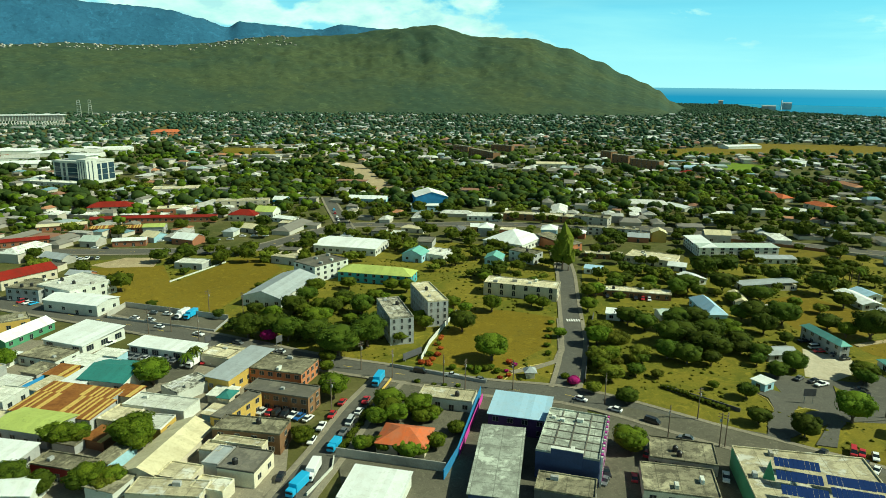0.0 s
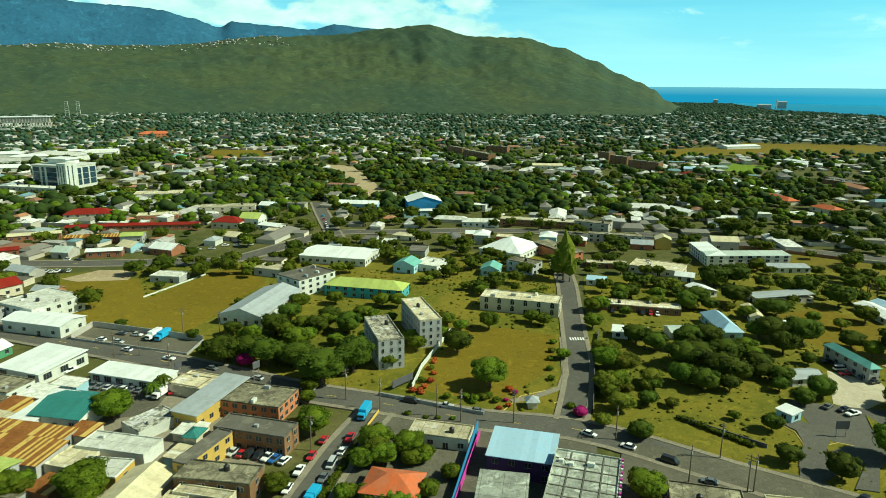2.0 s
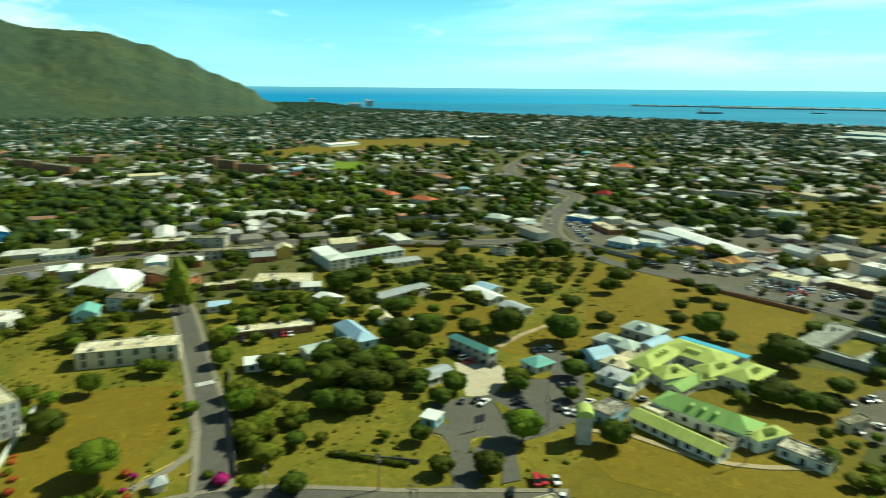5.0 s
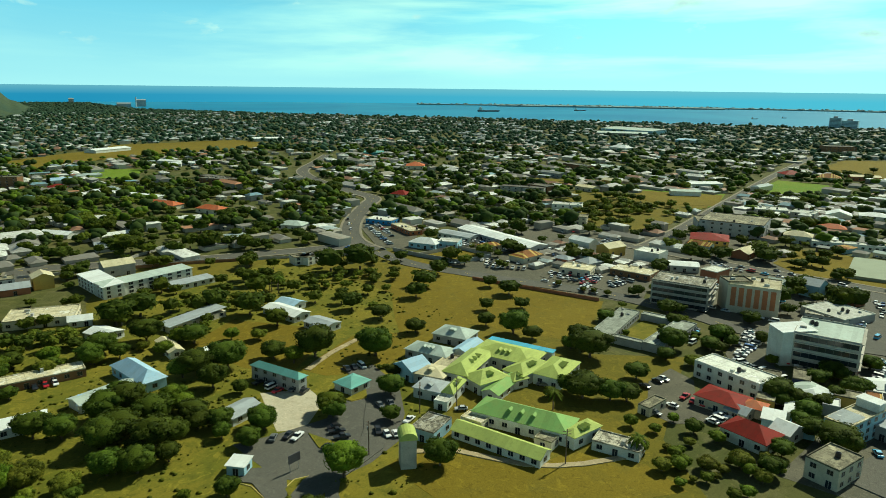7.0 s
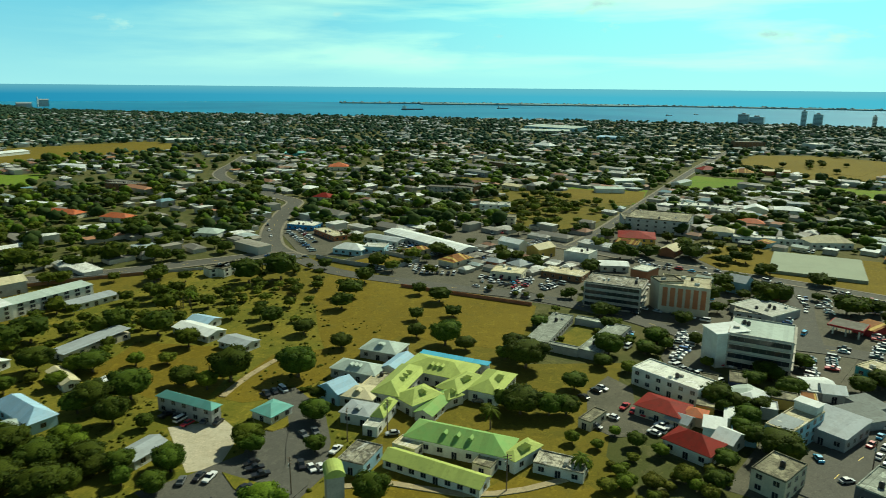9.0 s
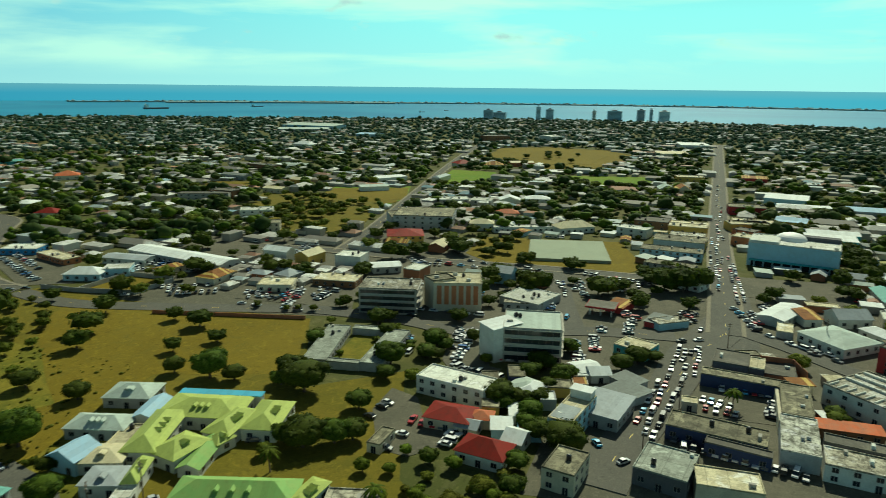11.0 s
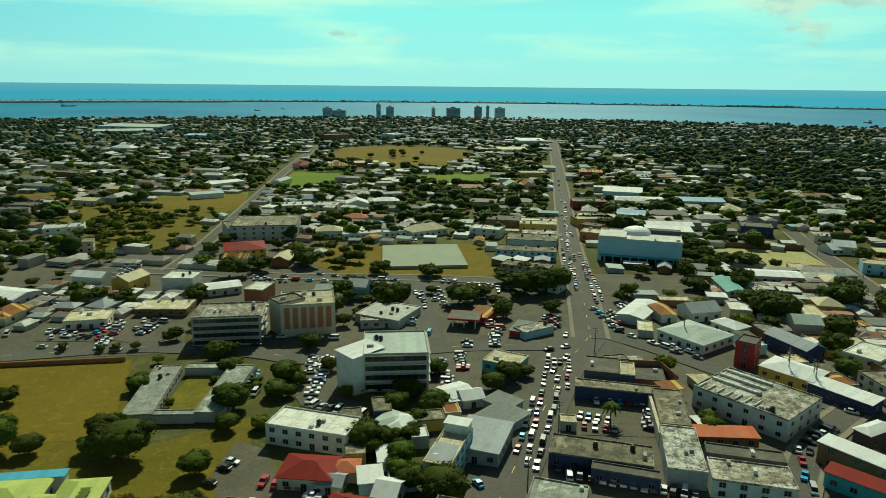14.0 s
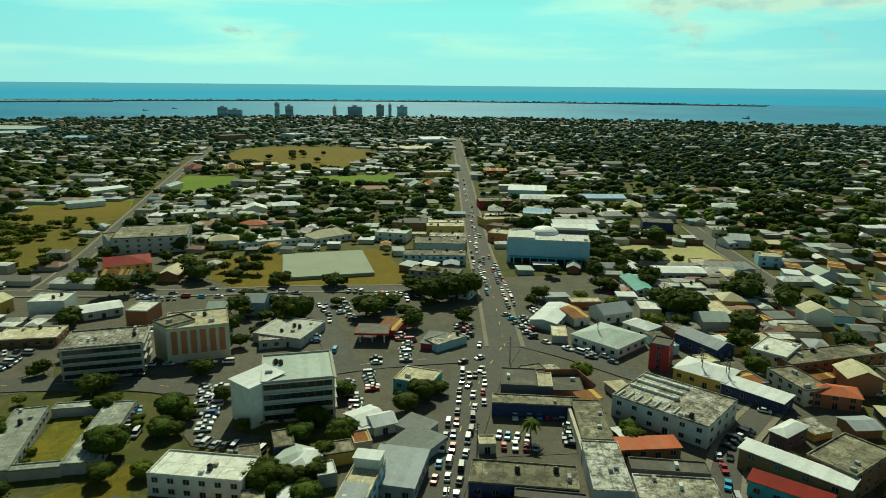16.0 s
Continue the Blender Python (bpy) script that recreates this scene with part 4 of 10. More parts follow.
patch("hospital_parking", "dark asphalt car park", "asphalt", [(116.6, 227.2), (128.9, 222.6), (145.7, 219.0), (165.8, 233.3), (186.0, 239.9), (178.5, 218.2), (164.5, 202.5), (150.5, 191.8), (136.5, 189.4), (121.3, 190.8), (114.4, 203.1)])
patch("clinic_parking", "worn asphalt car park", "parking", [(240.7, 152.4), (257.7, 151.0), (252.7, 140.2), (239.2, 134.7), (235.3, 125.5), (225.3, 122.5), (215.1, 133.3), (217.5, 143.0)])
patch("bus_yard", "concrete yard with parked vehicles", "parking", [(-145.1, 276.3), (-144.0, 291.7), (-92.2, 274.8), (-93.9, 261.9)])
patch("dealer_lot", "tarmac sales yard", "parking", [(-119.2, 231.6), (-118.4, 240.1), (-93.8, 235.9), (-88.4, 231.3), (-87.9, 214.9), (-98.7, 211.6)])
patch("road_lot", "gravel parking strip", "bare_earth", [(-196.1, 362.2), (-184.4, 379.6), (-164.2, 380.5), (-160.5, 361.0), (-185.3, 357.3)])
patch("yard", "asphalt yard", "parking", [(-20.4, 203.4), (-16.7, 217.3), (-8.4, 215.6), (-9.5, 203.7), (-15.2, 196.8)])
patch("forecourt", "worn asphalt forecourt", "parking", [(42.3, 150.4), (49.8, 168.4), (62.7, 180.5), (68.0, 179.2), (55.1, 163.7), (49.8, 149.5)])
patch("reservoir_ground", "bare dry ground", "dry_field", [(459.4, 166.0), (510.2, 162.5), (519.1, 68.7), (451.0, 55.4), (433.0, 69.4), (433.8, 141.0)])
patch("reservoir", "flat pale concrete reservoir roof in two halves", "roof_slab", [(450.9, 125.1), (503.6, 129.4), (510.3, 81.0), (456.4, 75.4)], lift=2.0)
patch("court_parking", "asphalt court full of parked cars", "parking", [(263.3, 52.3), (290.6, 43.7), (289.0, 15.9), (262.1, 24.7)])
patch("plaza", "large asphalt junction", "asphalt", [(319.8, 53.4), (373.2, 30.6), (429.1, 20.3), (429.7, 4.8), (351.6, 12.5), (320.6, 18.2), (309.5, 40.1), (274.0, 57.7), (253.1, 70.5), (294.6, 60.7)])
patch("cinema_lot", "empty tarmac lot", "parking", [(445.6, 4.6), (445.7, -30.3), (445.8, -53.1), (401.5, -42.3), (406.0, -18.0), (415.1, -15.2), (406.0, -0.3), (406.0, 10.6)])
patch("yellow_lot", "bare pale yellow lot", "sand_lot", [(508.3, -87.1), (514.5, -100.3), (502.8, -145.0), (462.7, -142.0), (462.6, -108.4), (467.5, -93.8)])
patch("green_pitch", "bright green watered pitch", "green_field", [(796.1, 265.8), (893.6, 271.7), (887.0, 215.8), (832.4, 201.2), (758.3, 219.4)])
patch("green_pitch", "bright green watered pitch", "green_field", [(828.0, 131.0), (877.5, 130.3), (895.8, 31.4), (812.6, 27.8), (796.0, 80.7)])
patch("race_ground", "wide dry parade ground", "dry_field", [(1024.2, 236.6), (1225.9, 267.2), (1279.9, 185.3), (1246.9, 75.6), (1168.9, 40.0), (937.8, 79.1), (943.5, 159.0)])
patch("park", "park with dry grass", "green_field", [(637.2, 349.7), (713.0, 356.5), (735.4, 282.0), (655.8, 264.5), (569.6, 277.5)])
patch("dirt_lot", "dry open lot", "dry_field", [(663.8, 481.2), (703.7, 506.7), (717.2, 455.8), (672.2, 441.1)])
patch("racecourse", "long dry open field", "dry_field", [(457.6, 1134.0), (557.6, 1270.7), (783.8, 1235.3), (786.0, 1134.8), (687.7, 1028.3), (520.1, 1085.4)])
patch("small_field", "green-brown field", "green_field", [(345.1, 858.5), (387.0, 936.1), (432.9, 897.3), (376.0, 820.3)])
patch("walled_lot", "empty dry lot in walls", "dry_field", [(324.0, 339.7), (356.1, 334.5), (353.7, 305.1), (328.8, 309.6)])
patch("hill_park", "dry park slope", "dry_field", [(632.7, 344.7), (700.8, 349.9), (707.1, 279.9), (632.6, 266.5), (589.5, 297.7)])
patch("dirt_track", "pale worn dirt slope", "bare_earth", [(-125.8, 808.1), (-169.3, 896.3), (-106.1, 869.7), (-47.2, 656.3), (-60.4, 620.4)])
patch("dry_meadow", "dry meadow", "dry_field", [(-307.6, 954.7), (-350.7, 1063.2), (-273.4, 1072.9), (-229.9, 963.4)])
patch("orchard_ground", "dry grass under scattered orchard trees", "dry_scrub", [(676, 419), (636, 346), (630, 276), (540, 262), (493, 262), (488, 313), (540, 368)])
patch("lot_a", "asphalt car park", "parking", [(337.8, 227.4), (369.4, 233.1), (372.5, 215.2), (340.2, 202.4), (332.6, 210.7)])
patch("lot_b", "asphalt car park", "parking", [(335.5, 257.4), (357.3, 266.4), (360.1, 238.2), (335.3, 226.1)])
patch("lot_c", "asphalt car park", "parking", [(287.0, 140.0), (327.5, 143.3), (329.8, 133.5), (285.1, 120.9), (283.4, 116.0), (273.8, 119.4), (280.3, 136.3)])
patch("lot_d", "asphalt car park", "parking", [(291.8, 92.7), (327.0, 87.6), (329.3, 74.4), (293.5, 79.7)])
patch("roundabout_lot", "asphalt car park", "parking", [(374.6, 451.1), (400.1, 458.3), (390.8, 400.4), (336.7, 351.9), (325.3, 376.8)])
KEPT = list(POLYS)      # fields and lots without rough growth
ROUGH = [[(-201.4, 372.1), (-121.1, 395.9), (-24.0, 434.5), (72.0, 415.3), (41.9, 210.9), (-16.7, 227.1), (-80.2, 255.4)], [(80.0, 374.4), (268.3, 395.8), (251.8, 252.2), (148.1, 173.3), (99.3, 172.3), (47.7, 211.0)]]
POLYS.append([(-73.9, 226.5), (41.2, 206.6), (115.8, 156.0), (287.3, 425.7), (117.7, 433.4), (-76.2, 393.8), (-87.7, 281.1)])
POLYS.append([(85.6, 248.1), (172.8, 127.5), (272.6, 150.8), (313.7, 213.4), (299.6, 336.3), (249.0, 424.2), (150.2, 405.0)])

# roads
road("main road of worn grey asphalt", [(-244.6, 308.2), (-203.2, 294.3), (-164.2, 280.0), (-125.7, 265.7), (-85.1, 249.2), (-46.3, 231.9), (-16.4, 222.2), (13.2, 211.9), (41.2, 206.6), (60.8, 195.9), (79.2, 182.7), (96.1, 172.2), (117.5, 158.6)], 11)
road("side street", [(-18.0, 217.4), (-25.3, 196.1), (-31.0, 171.0), (-37.0, 147.6), (-40.3, 131.0)], 9, marks=False)
road("campus drive", [(41.9, 210.9), (48.7, 235.1), (53.6, 258.3), (57.5, 286.1), (62.2, 319.8), (68.1, 361.8), (72.0, 415.3)], 7.5, marks=False)
road("footpath of pale concrete", [(25.0, 224.3), (42.9, 234.9), (48.3, 258.2), (51.8, 282.1)], 2.6, pavement=False, marks=False, material='paving')
road("wide through road", [(-309.7, 382.9), (-264.9, 390.5), (-214.7, 391.5), (-155.8, 397.1), (-117.1, 406.2), (-73.3, 474.8), (-27.1, 482.4), (33.4, 489.5), (86.9, 481.5), (138.8, 456.9), (145.9, 483.3), (182.7, 463.3), (229.3, 434.0), (274.2, 411.1), (313.1, 390.6), (319.7, 371.1)], 12)
road("road climbing away", [(-67.1, 462.4), (-80.2, 509.3), (-93.4, 558.2), (-104.4, 601.2)], 9, marks=False)
road("broad curving road", [(317.3, 373.9), (331.7, 408.1), (373.1, 452.7), (434.8, 500.9), (467.2, 526.7), (481.9, 574.3), (503.2, 642.8), (553.1, 738.9), (636.8, 812.3), (717.7, 882.1)], 13)
road("street past the playing fields", [(316.5, 367.8), (307.7, 330.5), (314.4, 284.9), (321.0, 251.6), (329.7, 211.7), (326.1, 164.8), (320.0, 139.2), (333.5, 86.1), (336.3, 48.9)], 11, pavement=False)
road("straight avenue down to the harbour", [(344.5, 27.4), (418.7, 16.9), (525.3, 3.6), (686.7, -19.5), (949.0, -57.8), (1448.8, -129.4)], 13)
road("avenue full of traffic", [(344.4, 28.6), (314.6, 43.4), (281.9, 55.7), (253.2, 66.4), (230.4, 74.8), (213.0, 79.5)], 15, pavement=False)
road("tree-lined avenue", [(444.1, 244.7), (506.6, 247.2), (636.8, 259.0), (876.5, 281.5), (1033.9, 294.1), (1277.5, 308.9)], 8)
road("street beside the office block", [(333.3, 91.8), (371.2, 98.6), (415.8, 104.4), (434.9, 111.4)], 11, marks=False, pavement=False)
road("cross street", [(442.1, 301.1), (441.8, 243.8), (434.8, 178.6), (434.7, 116.1), (430.8, 66.4), (429.0, 23.4)], 9, marks=False)
road("street of shops", [(351.3, 22.3), (335.5, 5.0), (315.9, -10.7), (296.6, -27.4), (283.9, -42.2), (278.2, -55.2)], 10, marks=False, pavement=False)
road("lane between shop blocks", [(282.9, -48.3), (260.5, -22.8), (236.6, -5.3), (220.4, 4.7)], 8, marks=False)
road("side road beyond the cinema", [(566.6, -168.7), (518.1, -157.4), (462.8, -147.2), (423.1, -139.3), (383.9, -133.4)], 10, marks=False)
road("hospital drive", [(101.1, 183.2), (119.4, 193.0), (142.8, 195.9), (158.6, 209.4), (173.4, 224.3), (178.7, 244.5)], 8, pavement=False, marks=False)
road("worn dirt track", [(166.0, 253.5), (182.7, 259.5), (210.9, 264.4)], 2.5, pavement=False, marks=False, material='bare_earth')
road("worn dirt track", [(148.9, 184.3), (157.2, 175.2), (164.0, 155.8), (175.4, 143.2), (191.0, 133.5)], 2.2, pavement=False, marks=False, material='bare_earth')

# the shopping streets by the main road
building("warehouse", "white warehouse with a white metal roof", -161.8, 287.8, -15.7, 28.8, 13.5, 5.3, roof='gable', top='metal_white', rise=1.2, bay=6)
building("shop", "white flat-roofed two-storey shop block in the town", -174.3, 308.0, -25.5, 22.9, 24.4, 6.8, storeys=2, top='roof_membrane')
building("building", "grey concrete shop block in the town", -192.7, 305.3, -10.9, 17.4, 16.4, 6.1, wall='grey_wall', top='roof_concrete', storeys=2)
building("shop", "long shop with an orange-red metal roof, cream walls", -212.7, 328.5, 59.1, 27.7, 12.0, 5.3, roof='gable', top='metal_red', wall='cream_wall')
building("showroom", "white showroom with a clean white roof", -139.3, 247.1, -19.8, 19.5, 20.3, 4.2, top='metal_white', roof='sheet', bay=5, win=(3.0, 2.0))
building("showroom", "low white showroom wing in the town", -143.1, 229.1, -16.9, 17.2, 10.7, 3.4, top='roof_concrete')
building("shop", "long low shop row with a pale metal roof", -167.2, 252.3, 75.3, 23.4, 9.0, 3.4, roof='gable', top='metal_white', wall='green_wall')
building("shop", "yellow shop with a flat roof", -180.4, 264.0, 36.9, 15.7, 10.0, 3.8, wall='yellow_wall', top='roof_concrete')
building("dealership", "long white dealership with a white metal roof", -102.9, 237.4, -16.5, 28.2, 8.7, 3.8, roof='sheet', top='metal_white', win=(2.6, 1.8))
building("shop", "cream flat-roofed shop in the town", -81.2, 230.9, -17.7, 11.2, 7.8, 3.8, wall='cream_wall', top='roof_cream')
building("hall", "hall with a dark teal metal roof, white walls", -110.5, 213.1, -10.7, 16.6, 16.8, 4.2, roof='gable', top='metal_darkteal', rise=2.0)
building("building", "long building with a grey metal roof and yellow walls", -69.6, 217.2, -20.5, 9.4, 25.4, 5.3, wall='yellow_wall', roof='sheet', top='metal_grey', sides='fr')
building("building", "orange two-storey block with a grey flat roof", -54.7, 217.8, -14.8, 19.6, 13.4, 5.2, wall='orange_wall', top='roof_concrete', storeys=2, bay=3)
building("motel", "brown two-storey motel wing with galleries", -50.4, 196.8, -15.2, 22.0, 8.4, 6.0, wall='brown_wall', top='roof_tar', storeys=2, bay=3)
building("motel", "yellow-fronted motel wing in the town", -61.4, 185.4, -20.5, 4.6, 18.3, 6.0, wall='yellow_wall', top='roof_tar', storeys=2)
building("motel", "brown motel wing with a stained flat roof", -53.4, 173.1, -8.7, 19.8, 8.4, 6.0, wall='brown_wall', top='roof_concrete', storeys=2)
building("shed", "shed with a dark rusted corrugated roof, grey walls", -114.6, 196.4, -12.8, 25.5, 7.5, 4.2, roof='sheet', top='metal_rust', wall='grey_wall')
building("shed", "shed with a streaked rusty corrugated roof, grey walls", -115.0, 187.6, -11.6, 27.5, 11.5, 3.8, roof='sheet', top='metal_rust', wall='grey_wall')
building("warehouse", "warehouse with a pale yellow-white roof, grey walls", -117.1, 176.8, -13.2, 18.2, 11.7, 4.6, roof='gable', top='metal_lime', rise=1.0, wall='grey_wall')
building("warehouse", "warehouse with a white sheet roof, grey walls", -116.7, 161.7, -9.9, 14.2, 8.8, 3.8, roof='sheet', top='metal_white', wall='grey_wall')
building("shop", "white flat-roofed store in the town", -137.8, 195.0, -10.5, 8.8, 10.5, 3.8, top='roof_membrane')
building("shop", "red-walled shop with a grey concrete roof", -97.3, 156.7, -13.5, 16.4, 6.5, 3.8, wall='red_wall', top='roof_concrete')
building("workshop", "flat white-roofed workshop, grey walls in the town", -86.6, 191.2, -12.4, 21.0, 8.7, 3.6, wall='white_wall', top='roof_membrane', sides='')
building("shop", "yellow shop with a stained white roof", -85.9, 179.4, -7.3, 13.1, 8.6, 3.4, wall='yellow_wall', top='roof_membrane', sides='r')
building("store", "long gabled store with a cream and grey roof", -74.2, 165.6, 79.5, 27.0, 12.0, 3.0, roof='gable', top='metal_cream', rise=2.3, wall='cream_wall', sides='')
building("shop", "pale yellow flat roof shop, cream walls", -66.6, 153.6, -12.7, 9.4, 7.0, 3.4, wall='cream_wall', top='roof_cream')
building("shop", "cream concrete shop block with a worn flat roof", -66.4, 146.0, -4.0, 18.5, 7.0, 3.6, wall='cream_wall', top='roof_cream', sides='r')
building("shop", "shop block with a dark tarred roof, cream walls", -50.8, 157.6, -13.2, 10.4, 10.6, 4.4, wall='cream_wall', top='roof_tar', sides='r')
building("building", "grey-roofed upper floor in the town", -58.6, 160.0, -12.7, 4.6, 9.0, 4.2, wall='grey_wall', top='metal_grey', sides='')
building("building", "long cream roof behind the motel", -55.1, 167.0, -12.8, 14.9, 3.6, 4.4, wall='cream_wall', top='roof_cream')
building("shed", "white curved-roof shed in the town", -103.2, 145.9, 1.1, 10.1, 7.6, 3.8, roof='gable', top='metal_white', rise=1.5)
building("house", "house with a red metal hip roof, cream walls", -10.1, 173.0, -11.5, 13.8, 11.1, 3.4, roof='hip', top='metal_orange', wall='cream_wall')
building("office", "white and yellow office with a cream flat roof", 2.0, 198.9, -13.8, 17.6, 8.2, 3.8, wall='white_wall', top='roof_cream')
building("store", "store with a bright white metal roof", -16.0, 148.1, -12.3, 14.8, 13.1, 3.5, roof='sheet', top='metal_white', wall='white_wall', sides='')
building("hall", "purple hall with a sky-blue metal roof", 24.0, 186.0, -14.5, 17.3, 14.0, 6.2, roof='sheet', top='metal_blue', wall='purple_wall', storeys=2)
building("hall", "long hall with a grey metal roof, navy walls", 15.0, 157.0, -9.8, 11.6, 31.0, 5.2, roof='sheet', top='roof_ash', wall='navy_wall', sides='')
building("theatre", "theatre block with dark blue walls and a panelled flat roof", 36.1, 167.0, -17.5, 16.3, 24.7, 8.0, wall='navy_wall', top='roof_ash', sides='')
building("building", "low annexe with a stained roof, dark grey walls", 31.0, 147.6, -15.4, 14.6, 8.4, 4.6, wall='dark_wall', top='roof_concrete', sides='r')
building("shop", "low shop with a dirty concrete roof", 66.1, 166.4, -14.3, 17.4, 11.7, 3.4, wall='concrete', top='roof_concrete')
building("shop", "low shop with a patched roof, cream walls", 60.4, 152.1, -11.3, 18.3, 13.2, 3.4, wall='cream_wall', top='roof_concrete')
building("building", "white block with a green gable wall and solar panels", 92.0, 147.6, -9.9, 32.5, 27.6, 6.1, wall='green_wall', top='roof_cream', storeys=2)

# the college
building("barn", "long barn with a pale grey metal roof, white walls", -78.1, 313.6, -13.5, 19.4, 39.9, 4.6, roof='gable', top='metal_grey', along='y', rise=3)
building("building", "white three-storey block with a dark flat roof", -64.8, 347.0, -39.2, 16.9, 23.0, 8.4, storeys=3, top='roof_tar')
building("school", "long teal school block with a yellow-green roof", -33.9, 338.8, -13.2, 39.1, 12.4, 5.3, roof='hip', top='metal_lime', wall='teal_wall', storeys=2)
building("building", "long white building with a clerestory", -56.5, 406.6, -13.1, 39.5, 26.0, 4.6, roof='gable', top='metal_white', rise=1.4)
building("building", "low building with a pale roof, white walls", -2.6, 387.6, -29.2, 15.7, 16.7, 3.8, top='roof_membrane')
building("chapel", "pale teal gabled chapel in the town", -16.0, 383.1, -18.8, 12.0, 12.0, 4.6, roof='gable', top='metal_teal', wall='sky_wall', along='y')
building("dormitory", "grey concrete dormitory tower with vertical ribs", -19.6, 262.5, -72.8, 26.2, 9.5, 11.0, wall='grey_wall', top='roof_stained', storeys=4, bay=2.6, win=(0.7, 1.6), sides='fr')
building("dormitory", "grey concrete dormitory tower with vertical ribs", -6.1, 284.8, -72.2, 28.4, 9.0, 11.0, wall='grey_wall', top='roof_cream', storeys=4, bay=2.6, win=(0.7, 1.6), sides='fr')
building("hall", "blue assembly hall with a white gabled roof", -11.9, 567.1, 9.1, 27.0, 26.0, 9.5, roof='gable', top='metal_white', wall='blue_wall', along='y', rise=4.0, sides='')
building("hall", "pale blue front of the hall", -9.8, 541.5, 7.5, 32.9, 7.0, 4.9, wall='sky_wall', top='metal_white', roof='sheet', bay=4, win=(1.2, 3.0))
building("school", "long low classroom block, white walls", 23.6, 575.3, -19.3, 36.6, 10.0, 4.6, wall='white_wall', top='roof_membrane', storeys=2)
building("school", "teal classroom block, pale blue walls", -64.7, 574.9, -6.8, 32.6, 10.0, 4.6, wall='sky_wall', top='metal_white', roof='gable')
building("school", "white shelter roofs in the town", 31.7, 505.3, -6.7, 26.5, 9.0, 3.8, top='roof_membrane', roof='hip')
building("hall", "cream two-storey hall with arched windows", 39.0, 317.2, -16.7, 35.8, 12.4, 6.2, wall='cream_wall', top='roof_cream', storeys=2, bay=5.2, win=(1.5, 1.6), arched=True)
building("chapel", "white chapel with a peaked tent roof", 45.4, 422.4, -33.2, 27.2, 30.6, 4.9, roof='hip', top='metal_white', rise=6)
building("house", "small pale teal gabled house in the town", 30.0, 378.5, -13.3, 9.7, 12.0, 3.8, roof='gable', top='metal_teal', wall='sky_wall', along='y')
building("school", "grey concrete classroom block in the town", 48.5, 382.8, -39.0, 16.8, 10.0, 6.1, wall='grey_wall', top='roof_concrete', storeys=2)
building("building", "pink-walled block with a long grey roof, orange walls", 73.1, 417.5, 35.4, 11.6, 30.0, 5.3, wall='orange_wall', top='roof_concrete', roof='sheet', storeys=2)
building("school", "long low classroom row, brown walls", 96.5, 392.5, -9.0, 22.4, 7.0, 3.0, wall='brown_wall', top='roof_cream')
building("school", "classroom block with a cream flat roof", 123.0, 383.8, -29.9, 27.9, 17.7, 3.8, wall='cream_wall', top='roof_cream')
building("school", "long brown classroom block in the town", 73.5, 507.9, -14.8, 53.9, 11.0, 4.6, wall='brown_wall', top='roof_cream', storeys=2, bay=6)
building("school", "concrete classroom block in the town", 111.9, 496.0, -29.6, 24.9, 11.0, 5.7, wall='concrete', top='roof_concrete', storeys=2, bay=6)
building("school", "white arcaded house in the town", 117.8, 456.2, -16.1, 35.0, 9.0, 5.3, wall='white_wall', top='roof_concrete', storeys=2)
building("workshop", "low workshop row with brown walls", 92.7, 317.4, -13.8, 37.3, 8.0, 3.0, wall='brown_wall', top='roof_cream')
building("shelter", "low shelter with a white roof", 79.8, 283.4, -16.1, 13.9, 7.0, 3.0, roof='sheet', top='metal_white')
building("shelter", "low shelter with a teal-white roof", 102.0, 282.4, -25.1, 10.7, 7.0, 3.0, roof='sheet', top='metal_blue')
building("school", "low classroom with a pale blue roof, white walls", 83.1, 359.1, -18.4, 9.4, 7.0, 3.0, roof='sheet', top='metal_blue')
building("school", "classroom with a white roof in the town", 132.1, 367.3, -22.9, 9.3, 7.0, 3.0, roof='gable', top='metal_white')

# school and houses beyond the grove
building("college", "curved-front white three-storey college block in the town", 179.2, 401.1, 2.8, 48.3, 10.0, 6.3, storeys=3, bay=5, win=(2.2, 1.5), top='metal_pale', roof='sheet')
building("college", "white three-storey wing with a pale roof", 160.9, 411.9, -94.0, 34.8, 10.2, 6.3, storeys=3, top='metal_white', roof='sheet')
building("apartments", "long apartment block with a teal roof, grey walls", 151.5, 251.4, -81.8, 22.9, 3.9, 5.4, roof='hip', top='metal_teal', wall='grey_wall', storeys=2, bay=4, rise=1.6)
building("house", "low house with a grey metal roof, white walls", 128.1, 241.0, -82.5, 7.7, 11.5, 3.0, roof='gable', top='metal_grey', along='y', rise=1.2)
building("school", "school hall with a pale blue hip roof", 120.5, 291.4, -91.3, 24.1, 8.5, 3.8, roof='hip', top='metal_blue', wall='sky_wall', rise=3)
building("school", "long classroom row with a pale teal roof, white walls", 105.6, 285.3, 3.9, 19.6, 8.0, 3.0, roof='gable', top='metal_pale', rise=1.0)
building("school", "classroom block with a white metal roof", 199.4, 309.6, -87.5, 21.8, 9.4, 3.0, roof='gable', top='metal_white', rise=1.2)
building("school", "pale blue-roofed classroom, white walls in the town", 208.4, 317.9, -81.9, 11.9, 8.0, 3.0, roof='gable', top='metal_blue', rise=1.2)
building("shed", "open shed with a grey roof, white walls", 199.6, 284.5, -86.6, 13.5, 9.2, 3.0, roof='gable', top='metal_grey', rise=1)
building("building", "long low building with a grey roof, cream walls", 165.8, 332.4, -85.5, 8.5, 28.6, 3.0, roof='sheet', top='metal_grey', wall='cream_wall')
